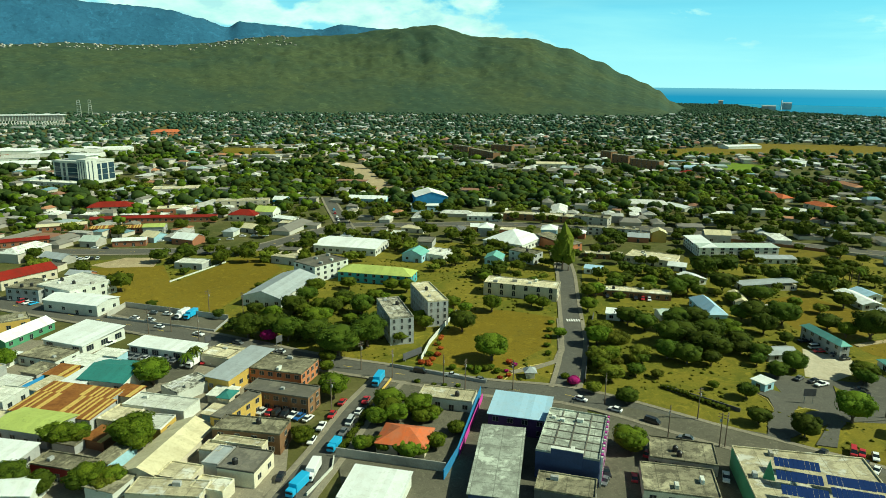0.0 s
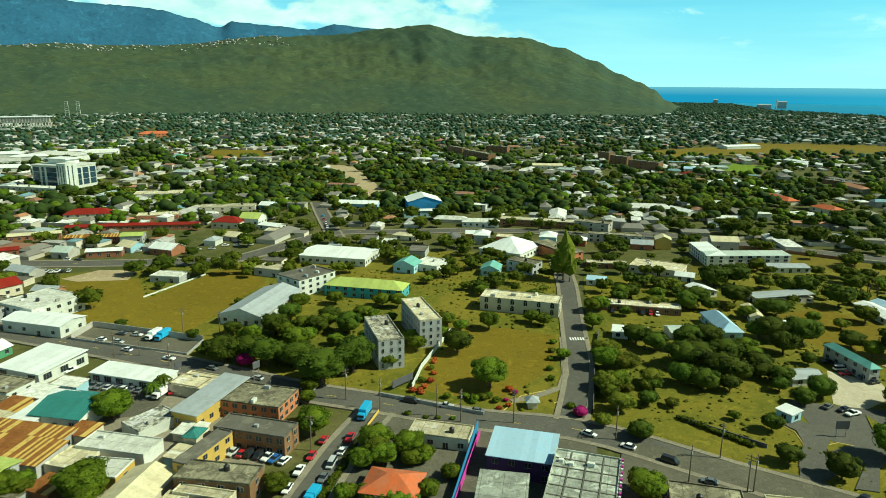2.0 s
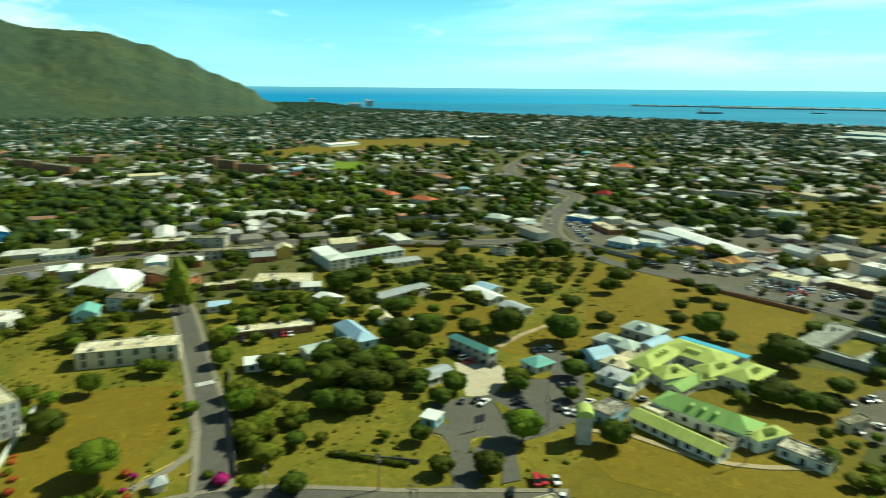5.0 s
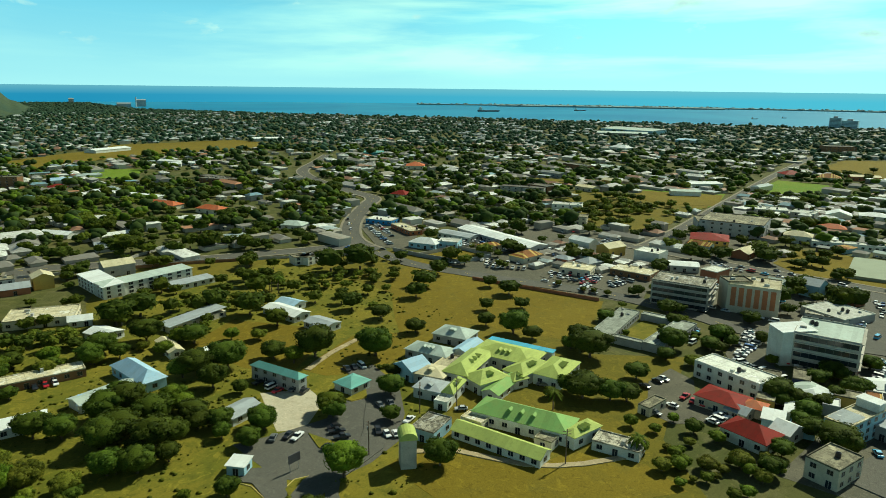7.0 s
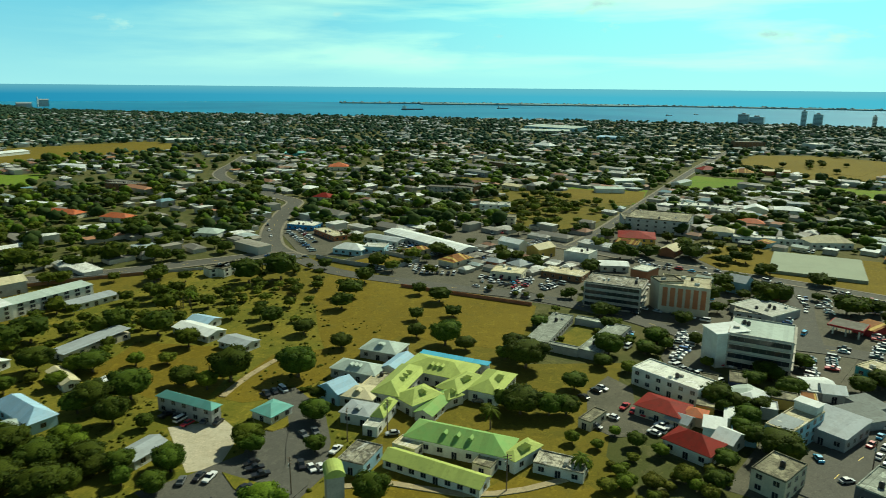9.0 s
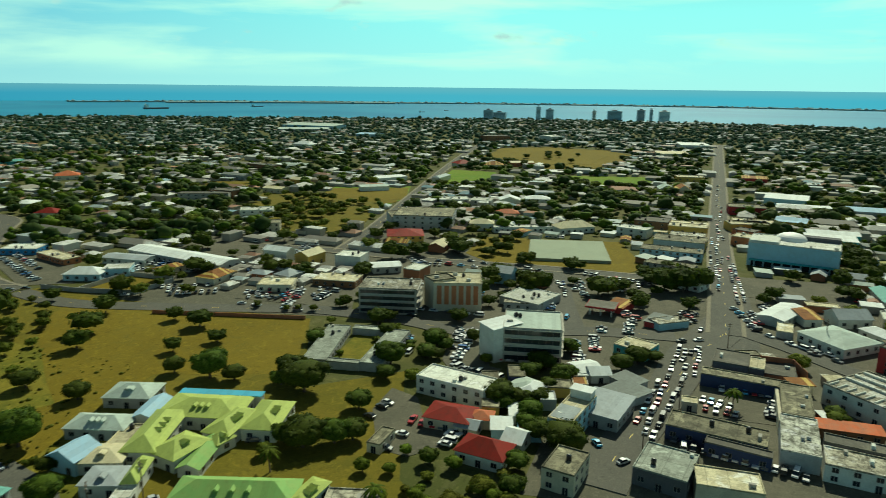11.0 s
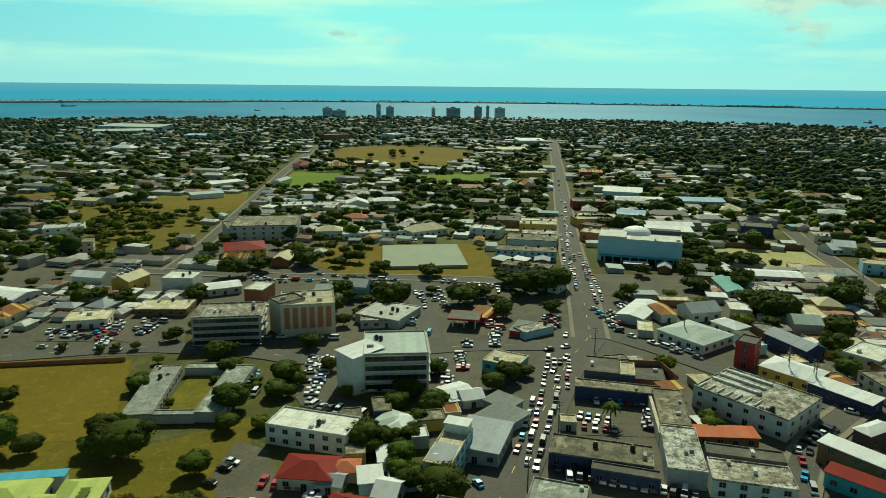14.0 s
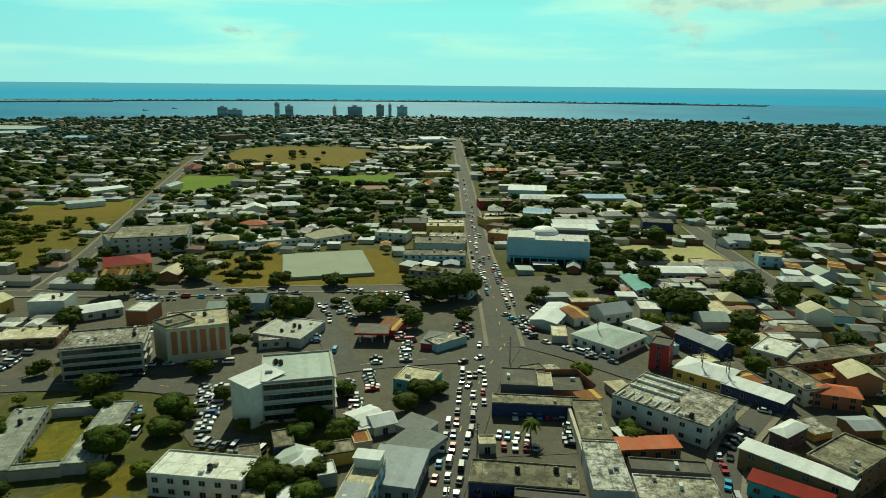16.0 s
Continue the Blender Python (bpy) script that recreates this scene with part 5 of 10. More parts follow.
building("house", "low house with a cream roof, white walls", 141.6, 308.6, -100.5, 16.6, 5.3, 3.0, roof='gable', top='metal_cream', rise=1)
building("shelter", "small white round-roofed shelter in the town", 146.6, 291.1, -81.6, 8.4, 8.0, 3.0, roof='hip', top='metal_white')
building("school", "school house with a white metal roof", 131.6, 343.1, -75.3, 12.2, 9.5, 3.0, roof='gable', top='metal_white', rise=1.2)
building("house", "white two-storey row house in the town", 270.7, 379.5, -16.5, 23.0, 9.0, 4.6, storeys=2, top='roof_concrete')
building("shed", "long low shed, white walls in the town", 196.4, 386.4, -0.6, 22.7, 8.0, 3.0, roof='sheet', top='metal_grey')

# the hospital
building("hospital_wing", "white ward with a long pale green roof", 166.9, 166.6, -85.1, 29.7, 6.5, 3.0, roof='gable', top='metal_lime', rise=1.6, bay=3.2, category='hospital', group='hospital wings', dormers=3)
building("hospital_wing", "ward with a green hip roof, white walls", 182.6, 168.2, -78.4, 30.8, 11.0, 4.2, roof='hip', top='metal_green', wall='white_wall', rise=3, category='hospital', group='hospital wings', dormers=3)
building("hospital_wing", "end pavilion with a green hip roof, white walls", 186.4, 150.5, -101.4, 5.1, 12.1, 4.2, roof='hip', top='metal_lime', category='hospital', group='hospital wings', dormers=3)
building("hospital_wing", "main ward with a pale yellow-green hip roof, white walls", 221.4, 200.9, -81.7, 25.2, 15.2, 4.6, roof='hip', top='metal_lime', rise=2.6, category='hospital', group='hospital wings', dormers=3)
building("hospital_wing", "end ward with a pale yellow-green hip roof, white walls", 221.4, 179.4, -82.0, 10.5, 18.5, 4.2, roof='hip', top='metal_lime', rise=2.6, category='hospital', group='hospital wings', dormers=3)
building("hospital_wing", "cross ward with a yellow-green hip roof, white walls", 203.9, 206.3, -77.3, 9.5, 24.6, 4.6, roof='hip', top='metal_lime', rise=2.8, category='hospital', group='hospital wings', dormers=3)
building("hospital_wing", "ward with a yellow-green hip roof, white walls", 198.4, 194.8, -104.8, 9.9, 12.9, 4.2, roof='hip', top='metal_lime', rise=2.6, category='hospital', group='hospital wings', dormers=3)
building("hospital_wing", "link ward with a yellow-green hip roof, white walls", 215.1, 188.3, -93.3, 8.9, 16.9, 4.2, roof='hip', top='metal_lime', rise=2.4, category='hospital', group='hospital wings', dormers=3)
building("hospital_wing", "small pavilion with a yellow-green hip roof, white walls", 206.2, 186.9, -110.7, 5.4, 6.3, 3.4, roof='hip', top='metal_lime', rise=2, category='hospital', group='hospital wings', dormers=3)
building("hospital_wing", "ward with a pale blue-green hip roof, grey walls", 226.5, 231.1, -78.3, 15.4, 11.6, 3.8, roof='hip', top='metal_pale', wall='grey_wall', category='hospital', group='hospital wings', dormers=3)
building("hospital_wing", "ward with a pale blue-green hip roof, grey walls", 205.4, 226.4, -79.1, 18.0, 9.4, 3.8, roof='hip', top='metal_pale', wall='grey_wall', category='hospital', group='hospital wings', dormers=3)
building("hospital_wing", "link ward with a bright blue roof, white walls", 216.8, 216.9, -81.0, 7.3, 13.9, 4.0, roof='gable', top='metal_blue', along='y', rise=1.6, category='hospital', group='hospital wings', dormers=3)
building("hospital_wing", "gabled ward with a pale blue roof", 188.1, 220.7, -96.7, 9.7, 8.9, 4.6, roof='gable', top='metal_blue', along='y', wall='sky_wall', rise=2.4, category='hospital', group='hospital wings', dormers=3)
building("hospital_wing", "ward with a grey-cream roof, white walls", 190.3, 212.5, -72.7, 11.8, 9.8, 3.8, roof='hip', top='metal_cream', rise=1.6, category='hospital', group='hospital wings', dormers=3)
building("hospital_wing", "ward with a brown flat roof, cream walls", 201.3, 212.5, -78.5, 9.6, 11.7, 3.5, top='roof_cream', wall='cream_wall', category='hospital', group='hospital wings', dormers=3)
building("hospital_wing", "white ward with a low grey roof", 180.8, 204.6, -75.3, 10.2, 8.7, 3.8, roof='hip', top='metal_grey', rise=1.0, category='hospital', group='hospital wings', dormers=3)
building("hospital_wing", "ward end with a yellow hip roof, white walls", 184.5, 198.0, -73.3, 3.6, 11.6, 4.1, roof='hip', top='metal_lime', rise=2.2, category='hospital', group='hospital wings', dormers=3)
building("hospital_wing", "small white kitchen block in the town", 176.2, 195.9, -73.9, 4.7, 5.1, 3.0, top='roof_membrane', category='hospital', group='hospital wings', dormers=3)
building("hospital_wing", "covered walk with a green roof, white walls", 198.1, 188.0, -82.5, 6.1, 15.9, 3.0, roof='gable', top='metal_green', along='y', category='hospital', group='hospital wings', dormers=3)
building("hospital_wing", "low ward with a cream flat roof", 173.1, 180.1, -85.3, 7.7, 5.7, 3.0, top='roof_cream', wall='cream_wall', category='hospital', group='hospital wings', dormers=3)
building("hospital_wing", "low annexe with a flat concrete roof, cream walls", 177.9, 156.8, -85.2, 5.6, 7.0, 3.0, top='roof_concrete', wall='cream_wall', category='hospital', group='hospital wings', dormers=3)
building("hospital_wing", "long gallery with a sky-blue metal roof", 230.2, 200.6, -81.0, 27.0, 2.6, 4.9, roof='sheet', top='metal_sky', wall='white_wall', sides='', category='hospital', group='hospital wings', clear=False)
building("gatehouse", "gatehouse with a bright teal hip roof, white walls", 166.0, 229.0, -88.5, 8.3, 9.1, 3.0, roof='hip', top='metal_teal', wall='white_wall')
building("clinic", "clinic with teal trim and a stained concrete roof", 160.1, 187.3, -78.9, 8.1, 11.3, 3.8, wall='sky_wall', top='roof_stained')
building("house", "white low house with a patched roof", 188.6, 139.3, -80.2, 13.9, 7.3, 3.0, wall='white_wall', top='roof_stained')

# clinics, offices and houses south of the hospital
building("school", "low school wing with an ash-grey flat roof", 285.7, 187.0, -83.0, 9.4, 38.0, 3.2, wall='grey_wall', top='roof_ash', sides='rl', bay=3.5)
building("school", "low school wing with a worn ash-grey flat roof", 287.3, 163.0, -90.5, 9.0, 37.0, 3.2, wall='grey_wall', top='roof_ash', sides='rl', bay=3.5)
building("school", "covered walk across the school's court, grey roof", 305.6, 176.0, -87.0, 14.5, 4.4, 2.9, wall='grey_wall', top='roof_ash', sides='')
building("school", "low link between the school wings, pale grey roof", 269.4, 174.4, -87.0, 14.0, 3.4, 2.9, wall='grey_wall', top='roof_ash', sides='')
patch("court_lawn", "small courtyard lawn of worn grass", "scrub", [(272.0, 181.5), (303.0, 181.5), (303.0, 168.5), (272.0, 168.5)])
building("clinic", "white two-storey clinic with a grimy white roof", 258.6, 128.0, -105.5, 25.5, 11.5, 6.2, storeys=2, wall='white_wall', top='roof_membrane', bay=3.6)
building("office", "ash-grey four-storey office with long window bands", 303.2, 106.9, -84.9, 22.5, 22.0, 13.6, storeys=4, bands=True, win=(20, 1.9), top='metal_pale', wall='ash_wall')
building("office", "blank white stair wing of the four-storey office with long bands", 296.6, 118.7, -137.5, 10.3, 13.0, 13.6, sides='', wall='white_wall', top='metal_white', roof='sheet')
building("house", "house with a dark red metal roof, cream walls", 238.0, 125.3, -95.7, 14.4, 11.3, 3.8, roof='hip', top='metal_red', wall='cream_wall', rise=2)
building("house", "house with a rust-red roof, cream walls", 239.4, 115.9, -87.7, 7.3, 6.2, 3.4, roof='hip', top='metal_orange', wall='cream_wall')
building("house", "house with a bright red hip roof, white walls", 219.7, 111.3, -102.5, 14.2, 10.1, 3.8, roof='hip', top='metal_red', wall='white_wall', rise=3)
building("house", "small house with a grey roof, cream walls", 233.9, 118.8, -99.9, 6.9, 6.2, 3.0, roof='gable', top='metal_grey', wall='cream_wall')
building("house", "small house with a pale grey roof, white walls", 228.6, 103.4, -104.2, 5.9, 8.8, 3.8, roof='gable', top='metal_white')
building("building", "pale blue three-storey block with a yellow-stained roof", 243.6, 88.0, -108.0, 7.6, 22.0, 7.6, storeys=3, wall='sky_wall', top='roof_cream', bay=4)
building("hall", "hall with a pale grey flat roof", 254.4, 78.0, -109.5, 13.6, 17.0, 4.6, wall='grey_wall', top='metal_grey', roof='sheet')
building("house", "grey two-storey house with balconies, cream walls", 214.3, 88.3, -106.1, 9.0, 13.1, 6.1, storeys=2, wall='cream_wall', top='roof_concrete')
building("shop", "small shop with a white roof", 283.8, 80.7, -72.4, 7.2, 7.6, 3.4, roof='gable', top='metal_white')
building("house", "house with a pale hip roof, white walls", 263.3, 102.5, -109.1, 7.3, 11.1, 3.4, roof='hip', top='metal_white')
building("house", "small dark blue house, navy walls", 274.7, 109.4, -79.2, 5.8, 10.0, 3.8, wall='navy_wall', top='roof_concrete')
building("house", "small grey house, cream walls in the town", 219.7, 142.3, -98.1, 4.3, 10.2, 3.0, wall='cream_wall', top='roof_concrete')
building("office", "brown four-storey office with dark window bands, concrete walls", 341.9, 178.4, -82.0, 27.0, 18.3, 12.0, storeys=4, bands=True, win=(20, 1.7), wall='concrete', top='roof_stained')
building("office_tower", "tan office tower with terracotta panels, cream walls", 355.0, 148.6, -78.5, 22.6, 19.8, 13.4, storeys=5, bay=4, win=(1.3, 1.6), wall='cream_wall', top='roof_cream', strips=6, sides='r')
building("building", "pale stair tower, cream walls in the town", 351.5, 156.6, -139.3, 10.0, 12.0, 14.2, wall='cream_wall', top='roof_concrete', sides='')
building("building", "yellow two-storey building with a red hip roof", 481.7, 212.8, -71.8, 24.1, 23.3, 6.1, storeys=2, roof='hip', top='metal_red', wall='yellow_wall', rise=3)
building("building", "long grey parking structure in the town", 545.3, 219.6, -64.1, 48.4, 28.0, 7.6, storeys=3, wall='grey_wall', top='roof_concrete', bands=True, win=(10, 1.4))
building("warehouse", "plain white warehouse in the town", 412.1, 224.9, -91.0, 15.9, 14.0, 6.8, wall='white_wall', top='roof_membrane', sides='')
building("shop", "shop with a white roof in the town", 405.7, 201.9, -63.4, 16.1, 12.0, 3.8, roof='gable', top='metal_white', rise=1)
building("shop", "row of small shops with cream roofs, brown walls", 374.0, 218.4, -87.7, 23.6, 14.0, 3.4, wall='brown_wall', top='roof_cream')
building("shop", "bank with a pale yellow roof, cream walls", 356.8, 245.1, -76.3, 17.8, 14.0, 3.8, wall='cream_wall', top='roof_cream')
building("shop", "low shop with a stained roof, grey walls", 359.8, 117.2, -83.1, 18.3, 10.0, 3.4, wall='grey_wall', top='roof_stained')
building("house", "pale green house, white walls in the town", 536.7, 169.4, -81.9, 17.8, 12.0, 5.3, roof='hip', top='metal_cream')
building("shop", "long white shop row in the town", 537.7, 136.5, -71.6, 49.1, 9.0, 3.8, wall='white_wall', top='roof_membrane')
building("hall", "hall with a pale peaked roof, white walls", 546.2, 102.8, -57.2, 28.6, 14.0, 4.6, roof='hip', top='metal_cream', rise=4)

# the market by the roundabout
building("market_hall", "market hall with a long white-green roof, grey walls", 392.4, 324.8, -104.4, 76.0, 16.1, 4.6, roof='gable', top='metal_white', rise=1.5, wall='grey_wall')
building("shop", "shop with a pale pyramid roof", 347.1, 353.4, -74.7, 19.4, 12.0, 3.8, roof='hip', top='metal_white', rise=3, wall='sky_wall')
building("shop", "pale blue shop in the town", 358.3, 342.0, -65.5, 13.8, 12.0, 4.6, wall='sky_wall', top='roof_membrane')
building("shop", "shop with a grey roof, white walls", 381.7, 353.2, -89.6, 28.4, 12.0, 3.8, roof='gable', top='metal_grey', rise=1)
building("filling_station", "filling station with a white canopy, blue walls", 385.6, 431.8, -74.3, 22.2, 14.0, 3.8, top='roof_membrane', wall='blue_wall')
building("shop", "shop with an orange wall in the town", 375.1, 397.0, -110.2, 31.1, 10.0, 3.4, wall='orange_wall', top='roof_cream')
building("house", "white two-storey house in the town", 274.1, 378.3, 4.0, 22.1, 10.0, 4.6, storeys=2, top='roof_concrete')

# shop blocks round the big junction
building("shop", "navy shop block with a mottled flat roof", 246.5, 45.4, -105.0, 28.0, 11.0, 4.6, wall='navy_wall', top='roof_concrete')
building("shop", "navy shop wing with a stained flat roof", 287.6, 30.4, -103.0, 28.5, 6.6, 4.6, wall='navy_wall', top='roof_concrete', sides='')
building("shop", "brown-roofed shop block, dark grey walls", 304.6, 32.0, -103.0, 12.2, 14.2, 5.2, wall='dark_wall', top='roof_tar', sides='r')
building("shop", "dark flat-roofed shop wing in the town", 272.6, 17.4, -101.2, 9.2, 25.0, 5.0, wall='dark_wall', top='roof_concrete', sides='')
building("shop", "shop block with a white roof streaked with black mould", 247.2, 22.6, -102.0, 10.2, 24.4, 5.2, wall='grey_wall', top='roof_mould', sides='r')
building("shop", "small shop with a tan concrete roof, dark grey walls", 302.2, 23.4, -103.0, 5.0, 11.4, 4.8, wall='dark_wall', top='roof_cream', sides='')
# Low tar-roofed block stands in for a dark open yard.
building("shop", "low back shop with a dark roof behind a brick-red wall", 303.0, 15.4, -100.0, 10.6, 13.6, 3.0, wall='brick_wall', top='roof_tar', sides='')
fence_wall("tall boundary wall of red-brown block", [(310.0, 21.0), (309.0, 9.5), (297.0, 7.6)], 5.2, "brick_wall")
fence_wall("tall boundary wall of cream-painted block", [(285.5, 20.6), (257.0, 25.4)], 4.4, "cream_wall", 1.0)
building("shop", "shop with an ash-grey flat roof by the avenue", 222.5, 61.8, -107.8, 14.1, 15.6, 5.0, wall='dark_wall', top='roof_ash', sides='rf')
building("shop", "shop with a yellowed white flat roof", 217.3, 46.9, -92.6, 16.3, 9.9, 5.0, wall='cream_wall', top='roof_cream', sides='r')
building("hut", "small yellow-roofed hut, cream walls in the town", 267.7, 50.8, -95.8, 4.9, 5.0, 3.0, wall='cream_wall', top='roof_cream')
building("shop", "low navy canopy over the shopfronts", 236.9, 41.0, -106.6, 17.8, 4.0, 4.2, wall='navy_wall', top='roof_tar')
building("shop", "long white two-storey shop block with rooftop units", 279.3, -12.6, -140.0, 31.0, 24.0, 7.0, storeys=2, wall='white_wall', top='roof_stained', bay=5, win=(1.4, 1.2))
building("shop", "grey-white two-storey shop block in the town", 234.6, 8.8, -103.5, 20.6, 11.0, 5.0, storeys=2, wall='white_wall', top='roof_stained')
building("shop", "dark-roofed shop block in the town", 244.6, 6.2, -104.5, 20.4, 6.0, 5.2, wall='dark_wall', top='roof_tar')
building("shed", "low shed with a rust-orange roof, brown walls", 259.7, 5.3, -92.8, 17.9, 6.1, 3.4, roof='sheet', top='metal_orange', wall='brown_wall')
building("shop", "shop hall with a pale green-white roof, yellow walls", 304.6, -37.6, -140.0, 18.6, 13.6, 4.6, roof='hip', top='metal_white', rise=2, wall='yellow_wall')
building("shop", "long narrow shop row with a pale roof, navy walls", 287.2, -46.4, -146.1, 20.8, 8.0, 4.2, roof='sheet', top='metal_white', wall='navy_wall')
building("warehouse", "dark blue warehouse with a grey roof, navy walls", 330.5, -51.0, -160.0, 20.5, 9.6, 5.6, roof='gable', top='metal_grey', wall='navy_wall', rise=2)
building("shop", "cream shopping block with a flat white roof", 316.7, -72.9, -141.8, 12.9, 17.9, 6.5, storeys=2, wall='cream_wall', top='roof_membrane')
building("shop", "curved-corner shopping block, cream walls in the town", 290.9, -64.1, -174.9, 18.8, 10.3, 5.7, storeys=2, wall='cream_wall', top='roof_concrete')
building("shop", "corner pavilion with a terracotta roof, brick-red walls", 282.5, -71.0, -116.3, 15.4, 9.2, 4.9, roof='hip', top='metal_orange', wall='brick_wall', rise=1.5, storeys=2)
building("shop", "red-arcaded shopping row, brick-red walls in the town", 310.0, -89.9, -82.0, 43.7, 11.0, 5.7, storeys=2, wall='brick_wall', top='roof_concrete', bay=4)
building("shop", "narrow dark red tower building in the town", 319.0, -27.2, -128.0, 7.0, 9.0, 9.9, storeys=4, wall='red_wall', top='roof_tar', bay=4)
building("market_hall", "market hall with pale hipped roofs, white walls", 342.6, -15.8, -145.0, 21.8, 20.9, 4.2, roof='hip', top='metal_pale', rise=3)
building("market_hall", "market hall with a pale hipped roof, white walls", 354.4, -35.4, -149.9, 12.8, 9.2, 3.8, roof='hip', top='metal_white', rise=2)
building("shop", "long brown building with a white strip roof", 239.2, -26.9, -143.7, 27.7, 6.0, 6.8, storeys=2, wall='brown_wall', top='metal_white', roof='sheet', bay=6)
building("shop", "low front with turquoise wall, teal walls", 232.1, -20.6, -135.6, 19.0, 5.6, 4.6, wall='teal_wall', top='metal_red', roof='sheet')
building("building", "brick block with a green-grey flat roof, brick-red walls", 240.4, -43.3, -153.4, 12.7, 20.8, 7.6, storeys=3, wall='brick_wall', top='roof_concrete')
building("building", "small block with a pale hip roof, dark grey walls", 259.5, -39.0, -153.4, 5.0, 11.8, 5.3, roof='hip', top='metal_white', wall='dark_wall')
building("cinema", "pale blue cinema with a broad blank front", 485.3, -32.3, -106.4, 48.8, 30.0, 14.0, wall='sky_wall', top='roof_membrane', sides='')
building("house", "two-storey house with a teal roof, white walls", 411.9, -58.3, 175.3, 26.1, 9.6, 4.6, storeys=2, roof='gable', top='metal_teal', rise=1.5)
building("shop", "shop with a stained white roof", 373.8, -1.4, -34.6, 27.0, 12.0, 3.8, roof='gable', top='metal_white', rise=1)
building("shop", "shop with a brown roof, white walls", 375.2, -10.2, -77.2, 8.0, 20.0, 3.8, roof='gable', top='metal_rust', rise=1)
building("shed", "shed with a barrel roof, white walls", 373.5, -28.7, -76.2, 15.2, 12.0, 4.6, roof='gable', top='metal_grey', rise=3)
building("warehouse", "teal warehouse with a white roof", 565.6, -76.3, -95.9, 33.2, 16.0, 6.1, roof='gable', top='metal_white', rise=1.5, wall='teal_wall')
building("warehouse", "warehouse with a pale blue roof, yellow walls", 609.7, -61.1, -110.7, 21.6, 14.0, 6.1, roof='gable', top='metal_blue', rise=2, wall='yellow_wall')
building("shop", "yellow shop in the town", 594.9, -29.9, -99.7, 29.1, 16.0, 6.1, wall='yellow_wall', top='roof_cream', storeys=2)
building("shop", "orange shop in the town", 562.7, -19.8, -126.8, 15.7, 12.0, 5.3, wall='orange_wall', top='roof_tar', storeys=2)
building("shop", "yellow shop on the avenue in the town", 576.5, 18.2, -99.6, 27.4, 14.0, 5.3, wall='yellow_wall', top='roof_cream', storeys=2)
building("shop", "tan shop with a concrete roof, yellow walls", 520.6, 29.6, -102.9, 34.2, 14.0, 5.3, wall='yellow_wall', top='roof_concrete', storeys=2)
building("shop", "grey-blue shop block, pale blue walls", 484.0, 38.3, -100.1, 37.0, 14.0, 5.3, wall='sky_wall', top='roof_concrete', storeys=2)
building("shop", "grey shop block in the town", 448.4, 42.0, -113.7, 27.8, 12.0, 4.6, wall='grey_wall', top='roof_concrete', storeys=2)
building("house", "house with a pale hip roof, white walls", 417.2, 35.2, -122.2, 17.8, 12.0, 3.8, roof='hip', top='metal_cream')
building("store", "white-roofed store, grey walls in the town", 434.8, -92.8, -99.3, 25.9, 14.0, 4.6, roof='gable', top='metal_white', rise=1, wall='grey_wall')
building("store", "low store with a white roof, dark grey walls", 407.0, -86.6, -99.8, 10.7, 10.0, 3.8, top='roof_membrane', wall='dark_wall')
building("building", "brown flat-roofed block in the town", 411.0, -106.7, -86.0, 27.1, 12.0, 4.6, wall='brown_wall', top='roof_concrete', storeys=2)
building("shop", "pale blue two-storey shop in the town", 455.3, -160.3, -111.6, 12.9, 12.0, 6.1, storeys=2, wall='sky_wall', top='roof_cream')
building("shed", "white barrel-roofed shed in the town", 503.6, -167.0, -80.2, 18.2, 12.0, 3.8, roof='gable', top='metal_white', rise=3)
building("shop", "small shop with a white roof", 286.6, 85.3, -58.0, 8.9, 10.0, 3.4, roof='gable', top='metal_white', rise=1)
building("shop", "turquoise shop with a dirty roof, teal walls", 313.2, 66.2, -118.3, 13.7, 12.0, 3.8, wall='teal_wall', top='roof_cream')

GLASS_OFFICE = (-350.3, 663.6, -17.2)     # its near corner and turn


